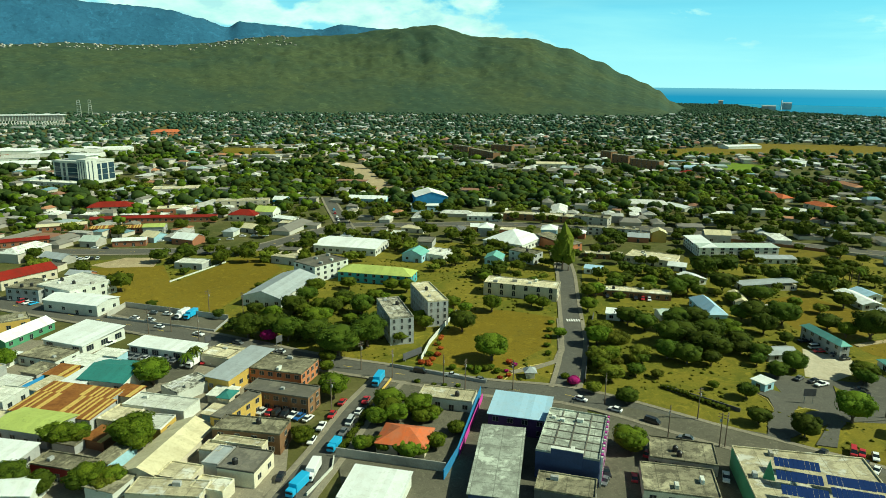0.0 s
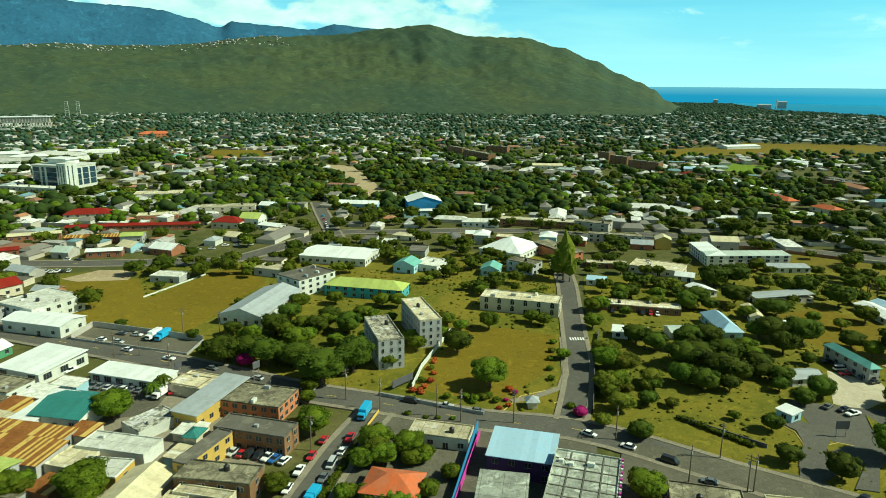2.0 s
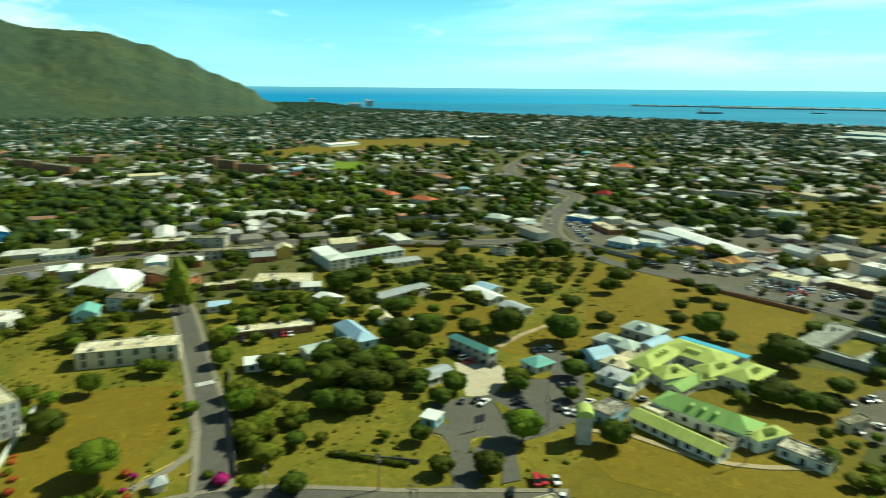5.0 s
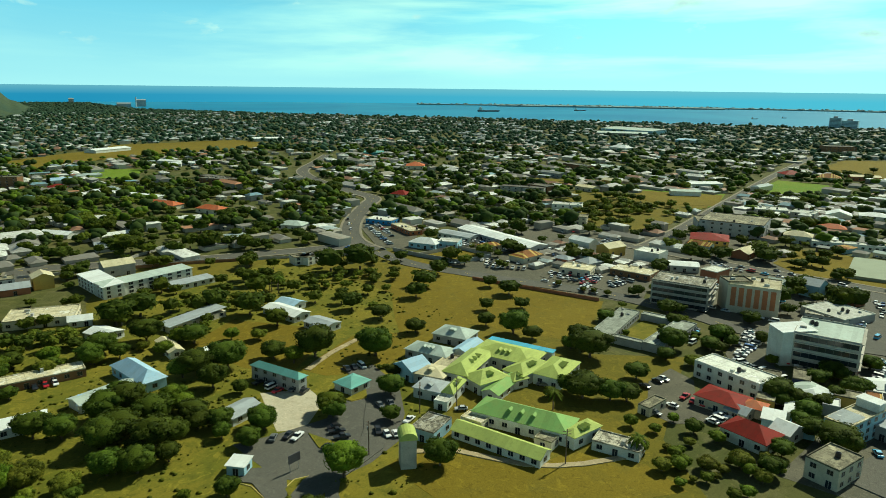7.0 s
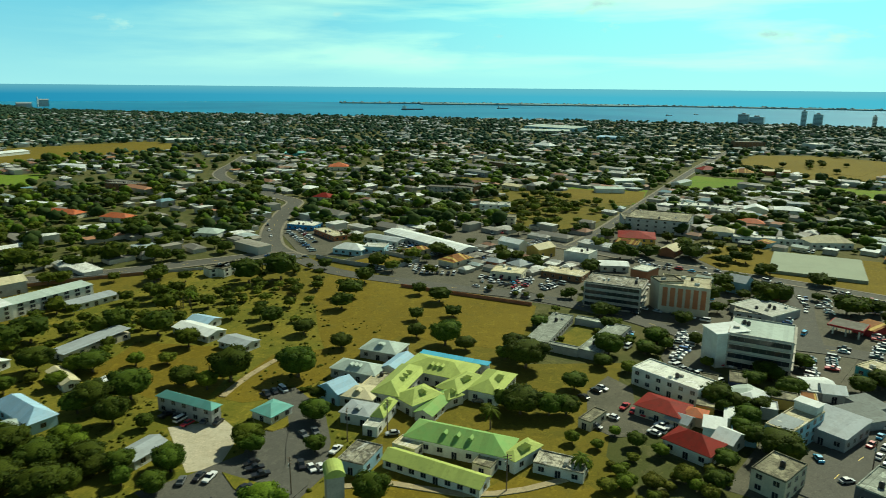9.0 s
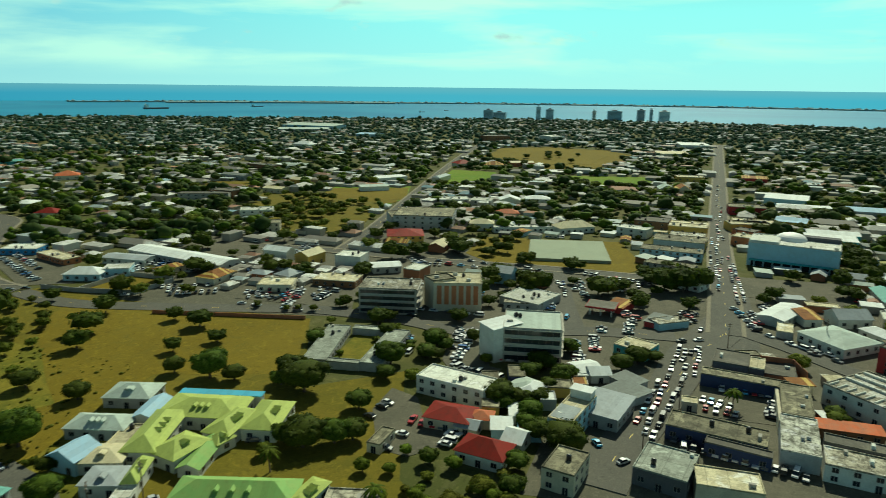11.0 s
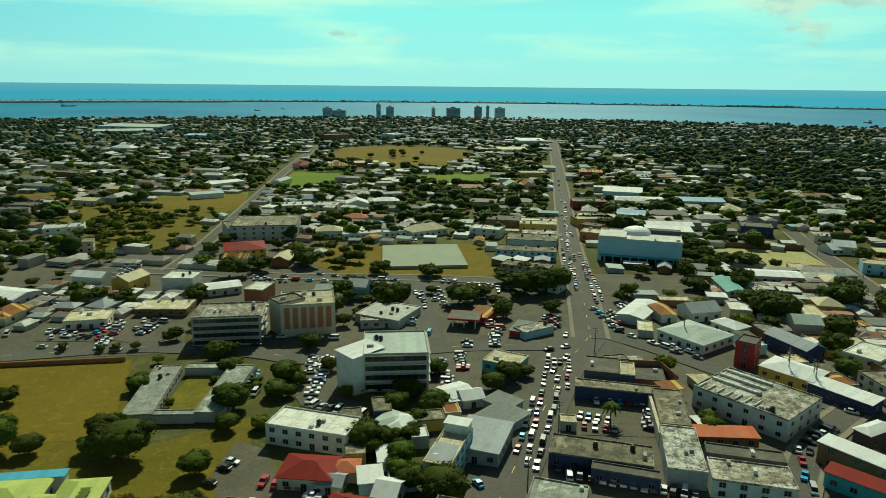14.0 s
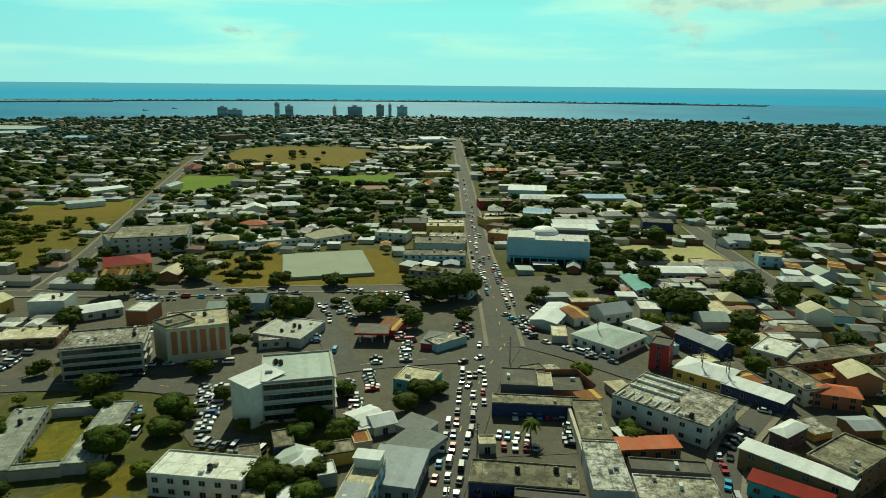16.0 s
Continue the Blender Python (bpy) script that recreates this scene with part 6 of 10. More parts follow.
def glass_office(x, y, rot):
    """A white office whose near corner carries a slit stair tower, with deep glass bays in both fronts."""
    ob = thing("office_tower", pose(x, y, 0, 0, 0, rot), "white office block with deep bays of dark blue glass", "office")
    TAKEN.append((x, y + 24, 34))
    bm = bmesh.new()
    box(bm, -44, 0, 0, 34, -0.3, 21)
    part("wall", bm, "white_wall", ob)
    bm = bmesh.new()
    box(bm, -43.5, -0.5, 0.5, 33.5, 21.01, 21.3)
    part("roof", bm, "roof_membrane", ob)
    bm = bmesh.new()
    box(bm, -45, 0.4, -0.8, 34.4, 21.3, 22.4)
    part("roof_slab", bm, "white_wall", ob)
    bm = bmesh.new()
    box(bm, -34, -12, 10, 26, 22.4, 27)
    part("penthouse", bm, "white_wall", ob)
    bm = bmesh.new()
    box(bm, -36, -10, 8, 28, 27.0, 27.8)
    part("penthouse_roof", bm, "metal_white", ob)
    bm = bmesh.new()
    box(bm, -9, 2, -5, 9, -0.3, 25)
    part("stair_tower", bm, "white_wall", ob)
    for k in range(3):
        bm = bmesh.new()
        box(bm, -7.4 + 3.0 * k, -6.6 + 3.0 * k, -5.12, -4.9, 2, 23)
        part("window_slit", bm, "glass_blue", ob)
    for k in range(2):
        bm = bmesh.new()
        box(bm, 1.9, 2.12, -2.6 + 5 * k, -1.4 + 5 * k, 2, 23)
        part("window_slit", bm, "glass_blue", ob)
    for u0, u1 in ((-42, -35), (-32, -29), (-26, -12)):
        bm = bmesh.new()
        for k in range(4):
            box(bm, u0, u1, -0.3, -0.1, 2.2 + 4.6 * k, 6.4 + 4.6 * k)
        part("glass_bay", bm, "glass_blue", ob)
    for v0, v1 in ((11, 15), (17, 24), (26, 33)):
        bm = bmesh.new()
        for k in range(3):
            box(bm, 0.1, 0.3, v0, v1, 3.0 + 5.6 * k, 8.2 + 5.6 * k)
        part("glass_bay", bm, "glass_blue", ob)


# market rows and offices on the far side of the main road
glass_office(*GLASS_OFFICE)
building("building", "low white podium in the town", -376.8, 655.4, -14.4, 58.9, 14.0, 3.8, top='roof_membrane')
building("hall", "hall with a cream flat roof, grey walls", -246.3, 627.8, 14.3, 49.9, 20.0, 3.8, wall='grey_wall', top='roof_cream')
building("building", "building with a red metal roof, cream walls", -259.6, 520.2, 14.5, 32.8, 14.0, 5.3, roof='hip', top='metal_red', wall='cream_wall', storeys=2)
building("shop", "yellow-roofed shop, brick-red walls in the town", -208.6, 520.2, 16.0, 28.4, 12.0, 4.6, top='roof_cream', wall='brick_wall')
building("market_row", "long market row with a dark red roof, brick-red walls", -233.6, 480.9, 13.6, 41.0, 9.0, 3.8, roof='gable', top='metal_red', wall='brick_wall', rise=1)
building("market_row", "long market row with a dark red roof, brick-red walls", -190.8, 488.8, 7.5, 45.2, 9.0, 3.8, roof='gable', top='metal_red', wall='brick_wall', rise=1)
building("market_row", "long market row with a brown roof, brick-red walls", -221.6, 448.4, 11.2, 32.5, 9.0, 3.8, roof='gable', top='metal_rust', wall='brick_wall', rise=1)
building("warehouse", "grey-green warehouse in the town", -195.4, 447.4, 11.1, 13.2, 12.0, 5.3, roof='gable', top='metal_lime', wall='grey_wall', rise=1)
building("market_row", "market row with a bright red roof, brick-red walls", -260.1, 408.3, 29.3, 25.8, 9.0, 3.8, roof='gable', top='metal_red', wall='brick_wall', rise=1)
building("market_row", "market row with a cream roof, brick-red walls", -262.0, 453.8, 25.2, 30.1, 9.0, 3.8, roof='gable', top='metal_cream', wall='brick_wall', rise=1)
building("market_row", "market row with a white roof, brick-red walls", -196.3, 411.9, 14.5, 19.3, 9.0, 3.8, roof='gable', top='metal_white', wall='brick_wall', rise=1)
building("house", "house with a bright red hip roof, cream walls", -148.9, 497.2, -5.9, 20.4, 14.0, 4.6, roof='hip', top='metal_red', wall='cream_wall')
building("store", "pale green gabled store, white walls", -133.7, 504.7, -10.1, 14.5, 14.0, 6.1, roof='gable', top='metal_lime', wall='white_wall')
building("shed", "white shed in the town", -117.0, 491.9, -23.8, 16.3, 10.0, 3.0, roof='gable', top='metal_white', rise=1)
building("school", "cream classroom block in the town", -166.5, 553.6, 9.5, 42.2, 14.0, 5.3, top='roof_cream', wall='cream_wall', storeys=2)
building("house", "small white gabled house, blue walls", -136.5, 561.2, -10.6, 11.2, 10.0, 5.3, roof='gable', top='metal_white', wall='blue_wall')
building("mall", "low mall with a broad white roof", -500.4, 798.7, 20.0, 60, 34, 5.0, top='metal_white', roof='hip', rise=2.5, sides='')
building("mall", "low mall with a broad white roof", -601.1, 943.0, 20.0, 70, 30, 5.0, top='metal_white', roof='hip', rise=2.5, sides='')
building("mall", "low mall with a broad white roof", -535.1, 918.4, 20.0, 46, 24, 5.0, top='metal_white', roof='hip', rise=2.5, sides='')
building("mall", "low mall with a broad white roof", -523.3, 987.3, 20.0, 40, 22, 5.0, top='metal_white', roof='hip', rise=2.5, sides='')
building("mall", "low mall with a broad white roof", -480.6, 992.7, 20.0, 46, 22, 5.0, top='metal_white', roof='hip', rise=2.5, sides='')
building("mall", "mall with white roofs in the town", -532.0, 848.5, 29.3, 41.3, 30.0, 6.1, top='roof_membrane', roof='sheet')
building("mall", "mall with white roofs in the town", -503.5, 932.1, -20.8, 84.3, 30.0, 6.1, top='roof_membrane', roof='sheet')
building("mall", "mall with white roofs in the town", -464.9, 960.8, 25.5, 39.0, 24.0, 6.1, top='roof_membrane', roof='sheet')
building("house", "house with a teal pyramid roof, white walls", -345.3, 928.1, 6.5, 16.6, 14.0, 4.6, roof='hip', top='metal_teal')
building("apartments", "apartment court with orange roofs in the town", -532.9, 1310.2, 25.2, 57.0, 22.0, 6.8, roof='hip', top='metal_orange', wall='orange_wall', storeys=2)

# trees that stand alone or in groups
tree("dark", 8.4, 265.2, 6.4)
tree("dark", -38.8, 237.4, 9.7)
tree("dark", -29.3, 248.0, 8.4)
tree("dark", -69.6, 258.2, 7.6)
tree("dark", -77.9, 255.0, 8.0)
tree("dark", -61.3, 252.1, 6.9)
tree("dark", -50.0, 251.7, 7.7)
tree("dark", -66.2, 285.0, 6.4)
tree("dark", -36.1, 286.0, 6.3)
tree("dark", -48.6, 285.2, 5.6)
tree("dark", -63.0, 300.6, 5.9)
tree("dark", -45.3, 297.1, 5.8)
tree("round", -157.1, 314.9, 7.3)
tree("round", -99.4, 213.2, 5.5)
tree("round", 18.7, 235.3, 7.4)
tree("round", -16.2, 194.1, 5.4)
tree("round", -7.2, 192.3, 5.0)
tree("round", -17.4, 252.3, 4.5)
tree("round", -31.7, 249.4, 5.6)
tree("round", -9.1, 275.1, 4.4)
tree("round", -62.2, 317.6, 5.1)
tree("round", -31.3, 301.5, 5.3)
tree("round", -17.7, 319.0, 4.5)
tree("round", 22.5, 291.2, 5.1)
tree("round", 46.2, 295.5, 4.2)
tree("round", 41.5, 299.4, 4.2)
tree("round", -19.4, 184.9, 4.1)
tree("round", -13.8, 186.7, 4.5)
tree("round", -5.8, 186.3, 3.3)
tree("round", -2.9, 187.5, 2.6)
tree("round", -21.4, 171.0, 3.1)
tree("round", -15.9, 169.7, 2.8)
tree("round", -10.5, 168.7, 3.1)
tree("round", -5.8, 167.4, 2.7)
tree("round", -1.2, 171.4, 3.1)
tree("round", -37.0, 208.7, 4.5)
tree("round", -41.0, 223.1, 3.1)
tree("round", -39.3, 173.3, 3.6)
tree("round", 4.3, 180.6, 2.8)
tree("round", -109.1, 172.3, 4.9)
tree("round", -103.0, 174.3, 3.4)
tree("round", -85.7, 170.2, 6.8)
tree("round", -97.7, 211.0, 6.3)
tree("dark", -107.8, 150.7, 4.9)
tree("dark", -99.2, 147.7, 4.1)
tree("dark", -89.8, 150.1, 4.7)
tree("olive", -84.2, 150.2, 4.6)
tree("magenta", -68.7, 252.0, 3.5)
tree("round", 53.0, 172.4, 5.5)
tree("round", 48.1, 259.8, 3.3)
tree("round", 66.4, 292.5, 4.7)
tree("round", 70.7, 313.2, 4.5)
tree("tall", 67.1, 365.2, 7.0)
tree("tall", 64.1, 366.5, 5.1)
tree("tall", 69.7, 361.7, 4.5)
tree("flame", -1.5, 238.7, 1.5)
tree("flame", -3.5, 234.4, 1.5)
tree("flame", -4.9, 231.6, 1.3)
tree("flame", -0.4, 245.4, 1.3)
tree("flame", 20.5, 219.0, 1.2)
tree("flame", 23.7, 221.0, 1.2)
tree("flame", 44.8, 216.2, 1.6)
tree("bush", 9.9, 227.1, 1.7)
tree("bush", 12.9, 224.9, 1.9)
tree("bush", 16.0, 225.9, 1.9)
tree("bush", 19.9, 224.0, 1.6)
tree("bush", 40.7, 241.0, 1.5)
tree("bush", 41.5, 249.6, 1.6)
tree("bush", 43.3, 258.8, 1.6)
tree("bush", 45.0, 266.6, 1.7)
tree("bush", 47.0, 275.6, 1.7)
tree("bush", 59.2, 203.4, 2.7)
tree("bush", 61.7, 202.3, 2.7)
tree("bush", 43.5, 219.9, 1.8)
tree("olive", 64.8, 261.7, 6.2)
tree("olive", 58.4, 233.1, 6.0)
tree("olive", 68.8, 249.6, 6.0)
tree("olive", 59.1, 218.1, 4.9)
tree("olive", 74.5, 237.9, 4.5)
tree("olive", 51.0, 208.4, 3.2)
tree("dark", 85.4, 238.7, 5.4)
tree("dark", 91.2, 233.8, 5.8)
tree("dark", 80.0, 275.2, 6.0)
tree("dark", 85.3, 268.3, 5.5)
tree("round", 243.2, 400.3, 5.3)
tree("round", 223.8, 413.4, 4.2)
tree("round", 208.7, 433.9, 5.0)
tree("round", 248.8, 452.2, 9.3)
tree("round", 208.7, 477.8, 9.4)
tree("dark", 264.5, 155.8, 4.1)
tree("bush", 276.0, 179.5, 1.6)
tree("bush", 281.0, 180.0, 1.8)
tree("bush", 298.0, 170.5, 2.2)
tree("bush", 274.5, 171.0, 1.3)
tree("dark", 296.4, 195.8, 3.5)
tree("dark", 323.4, 173.9, 4.4)
tree("dark", 287.7, 142.2, 3.4)
tree("dark", 296.6, 141.2, 3.9)
tree("dark", 213.4, 126.1, 3.3)
tree("dark", 251.0, 110.3, 3.7)
tree("dark", 268.2, 97.6, 3.5)
tree("dark", 287.9, 99.6, 4.2)
tree("dark", 282.5, 90.2, 4.1)
tree("dark", 259.1, 102.6, 3.4)
tree("dark", 216.3, 101.6, 4.0)
tree("dark", 234.3, 98.1, 4.6)
tree("olive", 202.3, 109.0, 4.0)
tree("dark", 204.1, 101.6, 4.2)
tree("round", 212.3, 118.6, 2.9)
tree("round", 206.0, 135.4, 2.2)
tree("round", 199.3, 124.8, 1.7)
tree("round", 287.1, 122.5, 2.8)
tree("round", 216.2, 133.6, 2.2)
tree("round", 290.8, 104.1, 3.8)
tree("round", 306.7, 91.0, 3.0)
tree("olive", 195.2, 115.9, 3.4)
tree("olive", 186.4, 125.2, 3.0)
tree("dark", 373.6, 297.1, 5.5)
tree("dark", 455.6, 169.0, 8.3)
tree("dark", 431.3, 206.6, 8.3)
tree("dark", 396.1, 211.4, 5.9)
tree("dark", 452.0, 198.6, 5.2)
tree("dark", 456.7, 149.7, 5.1)
tree("dark", 467.4, 145.9, 5.3)
tree("dark", 448.0, 127.5, 5.0)
tree("dark", 434.7, 98.1, 4.8)
tree("dark", 438.1, 93.5, 4.9)
tree("dark", 505.9, 139.0, 5.3)
tree("dark", 388.7, 110.5, 7.2)
tree("dark", 390.6, 82.1, 7.2)
tree("dark", 338.7, 199.8, 4.0)
tree("dark", 321.4, 176.8, 4.4)
tree("dark", 407.4, 126.7, 4.6)
tree("dark", 298.5, 145.9, 5.2)
tree("dark", 289.1, 146.9, 4.2)
tree("dark", 259.0, 113.3, 4.4)
tree("dark", 257.4, 107.6, 4.0)
tree("dark", 249.6, 102.2, 3.5)
tree("dark", 288.9, 102.3, 4.5)
tree("dark", 278.8, 93.4, 4.3)
tree("dark", 306.9, 92.9, 3.5)
tree("dark", 294.1, 72.2, 5.0)
tree("dark", 262.2, 98.8, 3.3)
tree("dark", 238.7, 101.6, 4.0)
tree("dark", 318.7, 176.9, 5.8)
tree("dark", 300.0, 145.6, 5.8)
tree("dark", 286.7, 145.7, 4.2)
tree("dark", 336.8, 202.1, 3.7)
tree("dark", 389.0, 210.4, 6.2)
tree("dark", 381.8, 244.4, 5.7)
tree("round", 325.5, 239.7, 2.4)
tree("round", 325.3, 224.5, 2.3)
tree("round", 326.5, 219.1, 2.3)
tree("round", 327.7, 211.9, 2.5)
tree("round", 324.6, 173.3, 4.0)
tree("round", 292.8, 154.5, 2.2)
tree("dark", 406.9, 38.8, 10.7)
tree("dark", 414.6, 29.4, 8.3)
tree("dark", 427.6, 50.2, 5.7)
tree("dark", 448.1, 43.4, 5.3)
tree("dark", 442.8, -21.9, 5.4)
tree("dark", 437.9, -45.8, 6.2)
tree("dark", 422.0, -45.9, 4.5)
tree("dark", 412.5, -45.1, 4.4)
tree("dark", 404.2, -4.0, 5.5)
tree("dark", 499.1, -71.0, 7.2)
tree("dark", 472.8, -68.0, 7.6)
tree("dark", 454.8, -65.9, 7.3)
tree("dark", 513.8, -71.0, 7.4)
tree("dark", 377.0, -59.5, 8.1)
tree("dark", 370.6, -64.0, 10.0)
tree("dark", 380.0, 61.5, 5.0)
tree("dark", 403.7, 68.1, 4.0)
tree("dark", 369.7, -60.2, 8.0)
tree("dark", 375.2, -70.0, 7.7)
tree("dark", 387.5, -105.6, 8.3)
tree("dark", 374.5, -117.3, 7.0)
tree("dark", 347.9, -78.6, 7.3)
tree("dark", 461.4, -89.9, 8.2)
tree("dark", 465.6, -77.5, 6.8)
tree("dark", 464.5, -108.0, 4.2)
tree("dark", 605.6, -279.7, 12.2)
tree("dark", 596.6, -256.4, 11.8)
tree("round", 266.0, 6.9, 4.0)
tree("round", 307.2, -59.4, 4.6)
tree("round", 333.0, -70.8, 5.0)
tree("round", 319.3, -63.6, 4.2)
wood("round", [(-81.7, 260.5), (-29.7, 232.9), (-14.2, 256.2), (-20.2, 276.1), (-58.5, 297.8), (-87.7, 281.1)], 11, 3.2, 6.0, 0)
wood("round", [(-70.4, 281.7), (-5.1, 256.5), (16.9, 284.7), (4.7, 317.7), (-46.5, 325.2)], 15, 3.0, 5.0, 0)
wood("olive", [(61.3, 246.5), (49.6, 211.1), (70.9, 211.6), (88.8, 236.2)], 9, 2.0, 4.0, 0)
wood("round", [(-153.1, 364.3), (-158.5, 404.2), (-94.9, 386.1), (-84.1, 367.3), (-126.9, 371.6)], 7, 3.5, 5.5, 0)
wood("round", [(-6.9, 336.8), (34.5, 338.4), (52.4, 301.8), (74.8, 400.8), (42.8, 429.6), (-29.7, 410.4)], 24, 3.0, 5.5, 0)
wood("round", [(74.4, 362.1), (71.9, 294.3), (146.2, 323.0), (145.2, 404.1), (102.7, 432.6)], 24, 3.0, 5.5, 0)
wood("round", [(146.0, 377.3), (125.1, 304.4), (167.3, 261.9), (223.9, 325.9), (244.4, 394.7), (198.7, 406.6)], 22, 3.5, 6.0, 0)
wood("round", [(179.5, 125.7), (206.4, 127.6), (213.4, 102.6), (201.2, 95.7), (178.5, 108.0)], 7, 1.6, 3.0, 0)
wood("round", [(583.8, 430.0), (496.1, 308.7), (569.4, 281.6), (638.2, 331.1), (564.9, 376.1)], 22, 4, 6, 1)
wood("dark", [(355.2, 137.8), (342.2, 114.4), (425.9, 115.5), (414.5, 144.3)], 10, 3, 5, 0)
wood("round", [(-120, 372), (-60, 352), (-10, 345), (40, 335), (60, 420), (20, 470), (-60, 462), (-110, 400)], 34, 3.2, 6.2, 0)
wood("dark", [(76, 300), (140, 318), (146, 400), (120, 445), (78, 430)], 18, 3.2, 5.8, 0)
wood("round", [(-95, 480), (-60, 560), (30, 545), (120, 520), (140, 470), (20, 496)], 30, 3.2, 6.2, 1)
wood("dark", [(146, 420), (230, 440), (300, 400), (330, 470), (200, 520), (140, 500)], 26, 3.2, 6.4, 1)
wood("dark", [(925, 70), (930, 165), (1010, 245), (1024, 236), (943, 159), (940, 79)], 16, 4.5, 7, 1)
wood("dark", [(1020, 120), (1060, 200), (1150, 210), (1160, 100)], 8, 4.5, 7, 1)
wood("dark", [(760, 40), (790, 130), (800, 130), (770, 40)], 8, 4.5, 7, 1)
wood("round", [(730, 200), (745, 270), (760, 270), (745, 200)], 8, 4.5, 7, 1)
wood("olive", [(670, 410), (632, 346), (626, 280), (545, 270), (500, 268), (495, 313), (545, 365)], 46, 3.5, 6.0, 1)
palm(218.6, 341.1, 8.5)
palm(217.4, 345.3, 8.5)
palm(215.6, 349.5, 8.5)
palm(198.4, 167.2, 7)
palm(189.8, 133.9, 6)
palm(-90.3, 230.1, 6)
palm(-91.8, 226.6, 5)
palm(270.8, 36.9, 7)
palm(222.0, 346.7, 8)
palm(217.4, 346.8, 8)
wood("round", [(-168.6, 363.6), (-153.2, 390.2), (-78.9, 408.1), (-62.2, 441.0), (-8.9, 427.0), (-26.9, 369.8), (-71.4, 367.8)], 22, 3.5, 6, 0)
wood("dark", [(388.3, 79.9), (373.0, 35.8), (429.0, 23.4), (427.4, 69.7)], 10, 4, 6.5, 0)
wood("round", [(459.2, 171.0), (437.0, 116.3), (503.0, 143.0), (500.6, 201.2)], 12, 3.5, 5.5, 0)
wood("dark", [(495.9, -60.7), (411.1, -58.4), (411.5, -70.3), (512.2, -81.2)], 12, 4, 6, 0)
wood("dark", [(360.1, -42.5), (353.6, -61.9), (393.4, -87.4), (392.7, -64.8)], 8, 4, 6, 0)
wood("round", [(228.2, 392.8), (272.8, 392.8), (308.9, 345.1), (255.9, 290.9), (227.8, 281.6), (235.0, 311.7), (225.4, 324.6), (224.0, 348.5)], 22, 2.2, 4.2, 0)
wood("olive", [(249.9, 363.9), (283.4, 338.0), (254.3, 293.1), (227.8, 281.6), (222.0, 308.5)], 12, 2.0, 3.8, 0)
wood("olive", [(137.6, 374.3), (180.6, 364.2), (205.5, 358.4), (179.1, 318.2), (156.1, 309.1), (132.0, 307.7), (114.0, 317.0)], 12, 2.5, 4.5, 0)
wood("olive", [(190.1, 129.9), (206.4, 127.6), (213.4, 102.6), (201.2, 95.7), (185.5, 110.0)], 12, 1.2, 2.4, 0)
CLEAR.append([(147.2, 409.1), (210.2, 416.7), (318.7, 354.5), (313.0, 245.4), (304.8, 197.1), (278.3, 195.4), (262.1, 165.1), (213.9, 140.2), (178.7, 126.9), (160.2, 145.0), (84.0, 250.4)])
tree("dark", 176.0, 261.2, 8.6)
tree("dark", 164.4, 272.0, 5.7)
tree("dark", 152.8, 309.5, 6.7)
tree("dark", 183.1, 341.5, 7.6)
tree("dark", 188.8, 322.9, 8.3)
tree("dark", 192.5, 244.3, 8.2)
tree("dark", 222.4, 250.0, 5.2)
tree("dark", 225.4, 293.6, 6.3)
tree("dark", 225.3, 273.9, 5.5)
tree("dark", 276.7, 292.7, 8.1)
tree("dark", 260.0, 283.6, 6.6)
tree("dark", 299.8, 302.6, 6.2)
tree("dark", 300.0, 266.6, 4.7)
tree("dark", 295.3, 251.1, 6.7)
tree("dark", 267.1, 244.8, 4.2)
tree("dark", 249.6, 232.1, 4.4)
tree("dark", 248.9, 217.1, 7.5)
tree("dark", 249.5, 207.8, 4.7)
tree("dark", 290.6, 194.6, 4.6)
tree("dark", 280.8, 233.4, 4.8)
tree("dark", 250.2, 189.8, 4.5)
tree("dark", 263.9, 353.0, 9.5)
tree("dark", 278.2, 343.8, 10.2)
tree("dark", 307.9, 339.6, 4.7)
tree("dark", 239.7, 397.0, 6.0)
tree("dark", 183.3, 225.4, 3.6)
tree("dark", 171.4, 215.4, 5.3)
tree("dark", 158.0, 202.6, 3.5)
tree("dark", 147.6, 218.0, 5.0)
tree("dark", 138.5, 255.4, 3.2)
tree("dark", 129.0, 230.3, 5.0)
tree("dark", 119.7, 223.3, 4.1)
tree("dark", 120.5, 239.2, 4.7)
tree("dark", 247.1, 179.4, 9.2)
tree("dark", 256.0, 188.0, 6.4)
tree("dark", 212.7, 164.1, 7.6)
tree("dark", 217.3, 156.1, 5.8)
tree("dark", 239.9, 156.8, 5.0)
tree("dark", 220.3, 151.4, 5.0)
tree("dark", 213.9, 170.1, 4.7)
tree("dark", 141.7, 354.4, 9.0)
tree("dark", 154.6, 358.1, 9.3)
tree("dark", 141.0, 326.0, 7.4)
tree("dark", 122.8, 325.3, 7.2)
tree("dark", 137.1, 280.6, 7.6)
tree("dark", 147.6, 277.4, 8.1)
tree("dark", 134.5, 266.3, 6.1)
tree("dark", 132.1, 282.2, 5.5)
tree("dark", 110.4, 285.2, 4.2)
tree("dark", 106.5, 270.1, 7.0)
tree("dark", 98.9, 270.2, 7.0)
tree("dark", 108.3, 257.4, 6.7)
tree("dark", 117.2, 249.4, 5.6)
tree("dark", 96.5, 255.0, 7.3)
tree("dark", 101.3, 243.7, 7.7)
tree("dark", 91.3, 252.7, 7.2)
tree("dark", 105.9, 240.8, 5.3)
tree("dark", 148.2, 173.8, 5.6)
tree("round", 165.6, 351.3, 4.9)
tree("round", 208.6, 345.0, 6.3)
tree("round", 217.4, 362.2, 6.0)
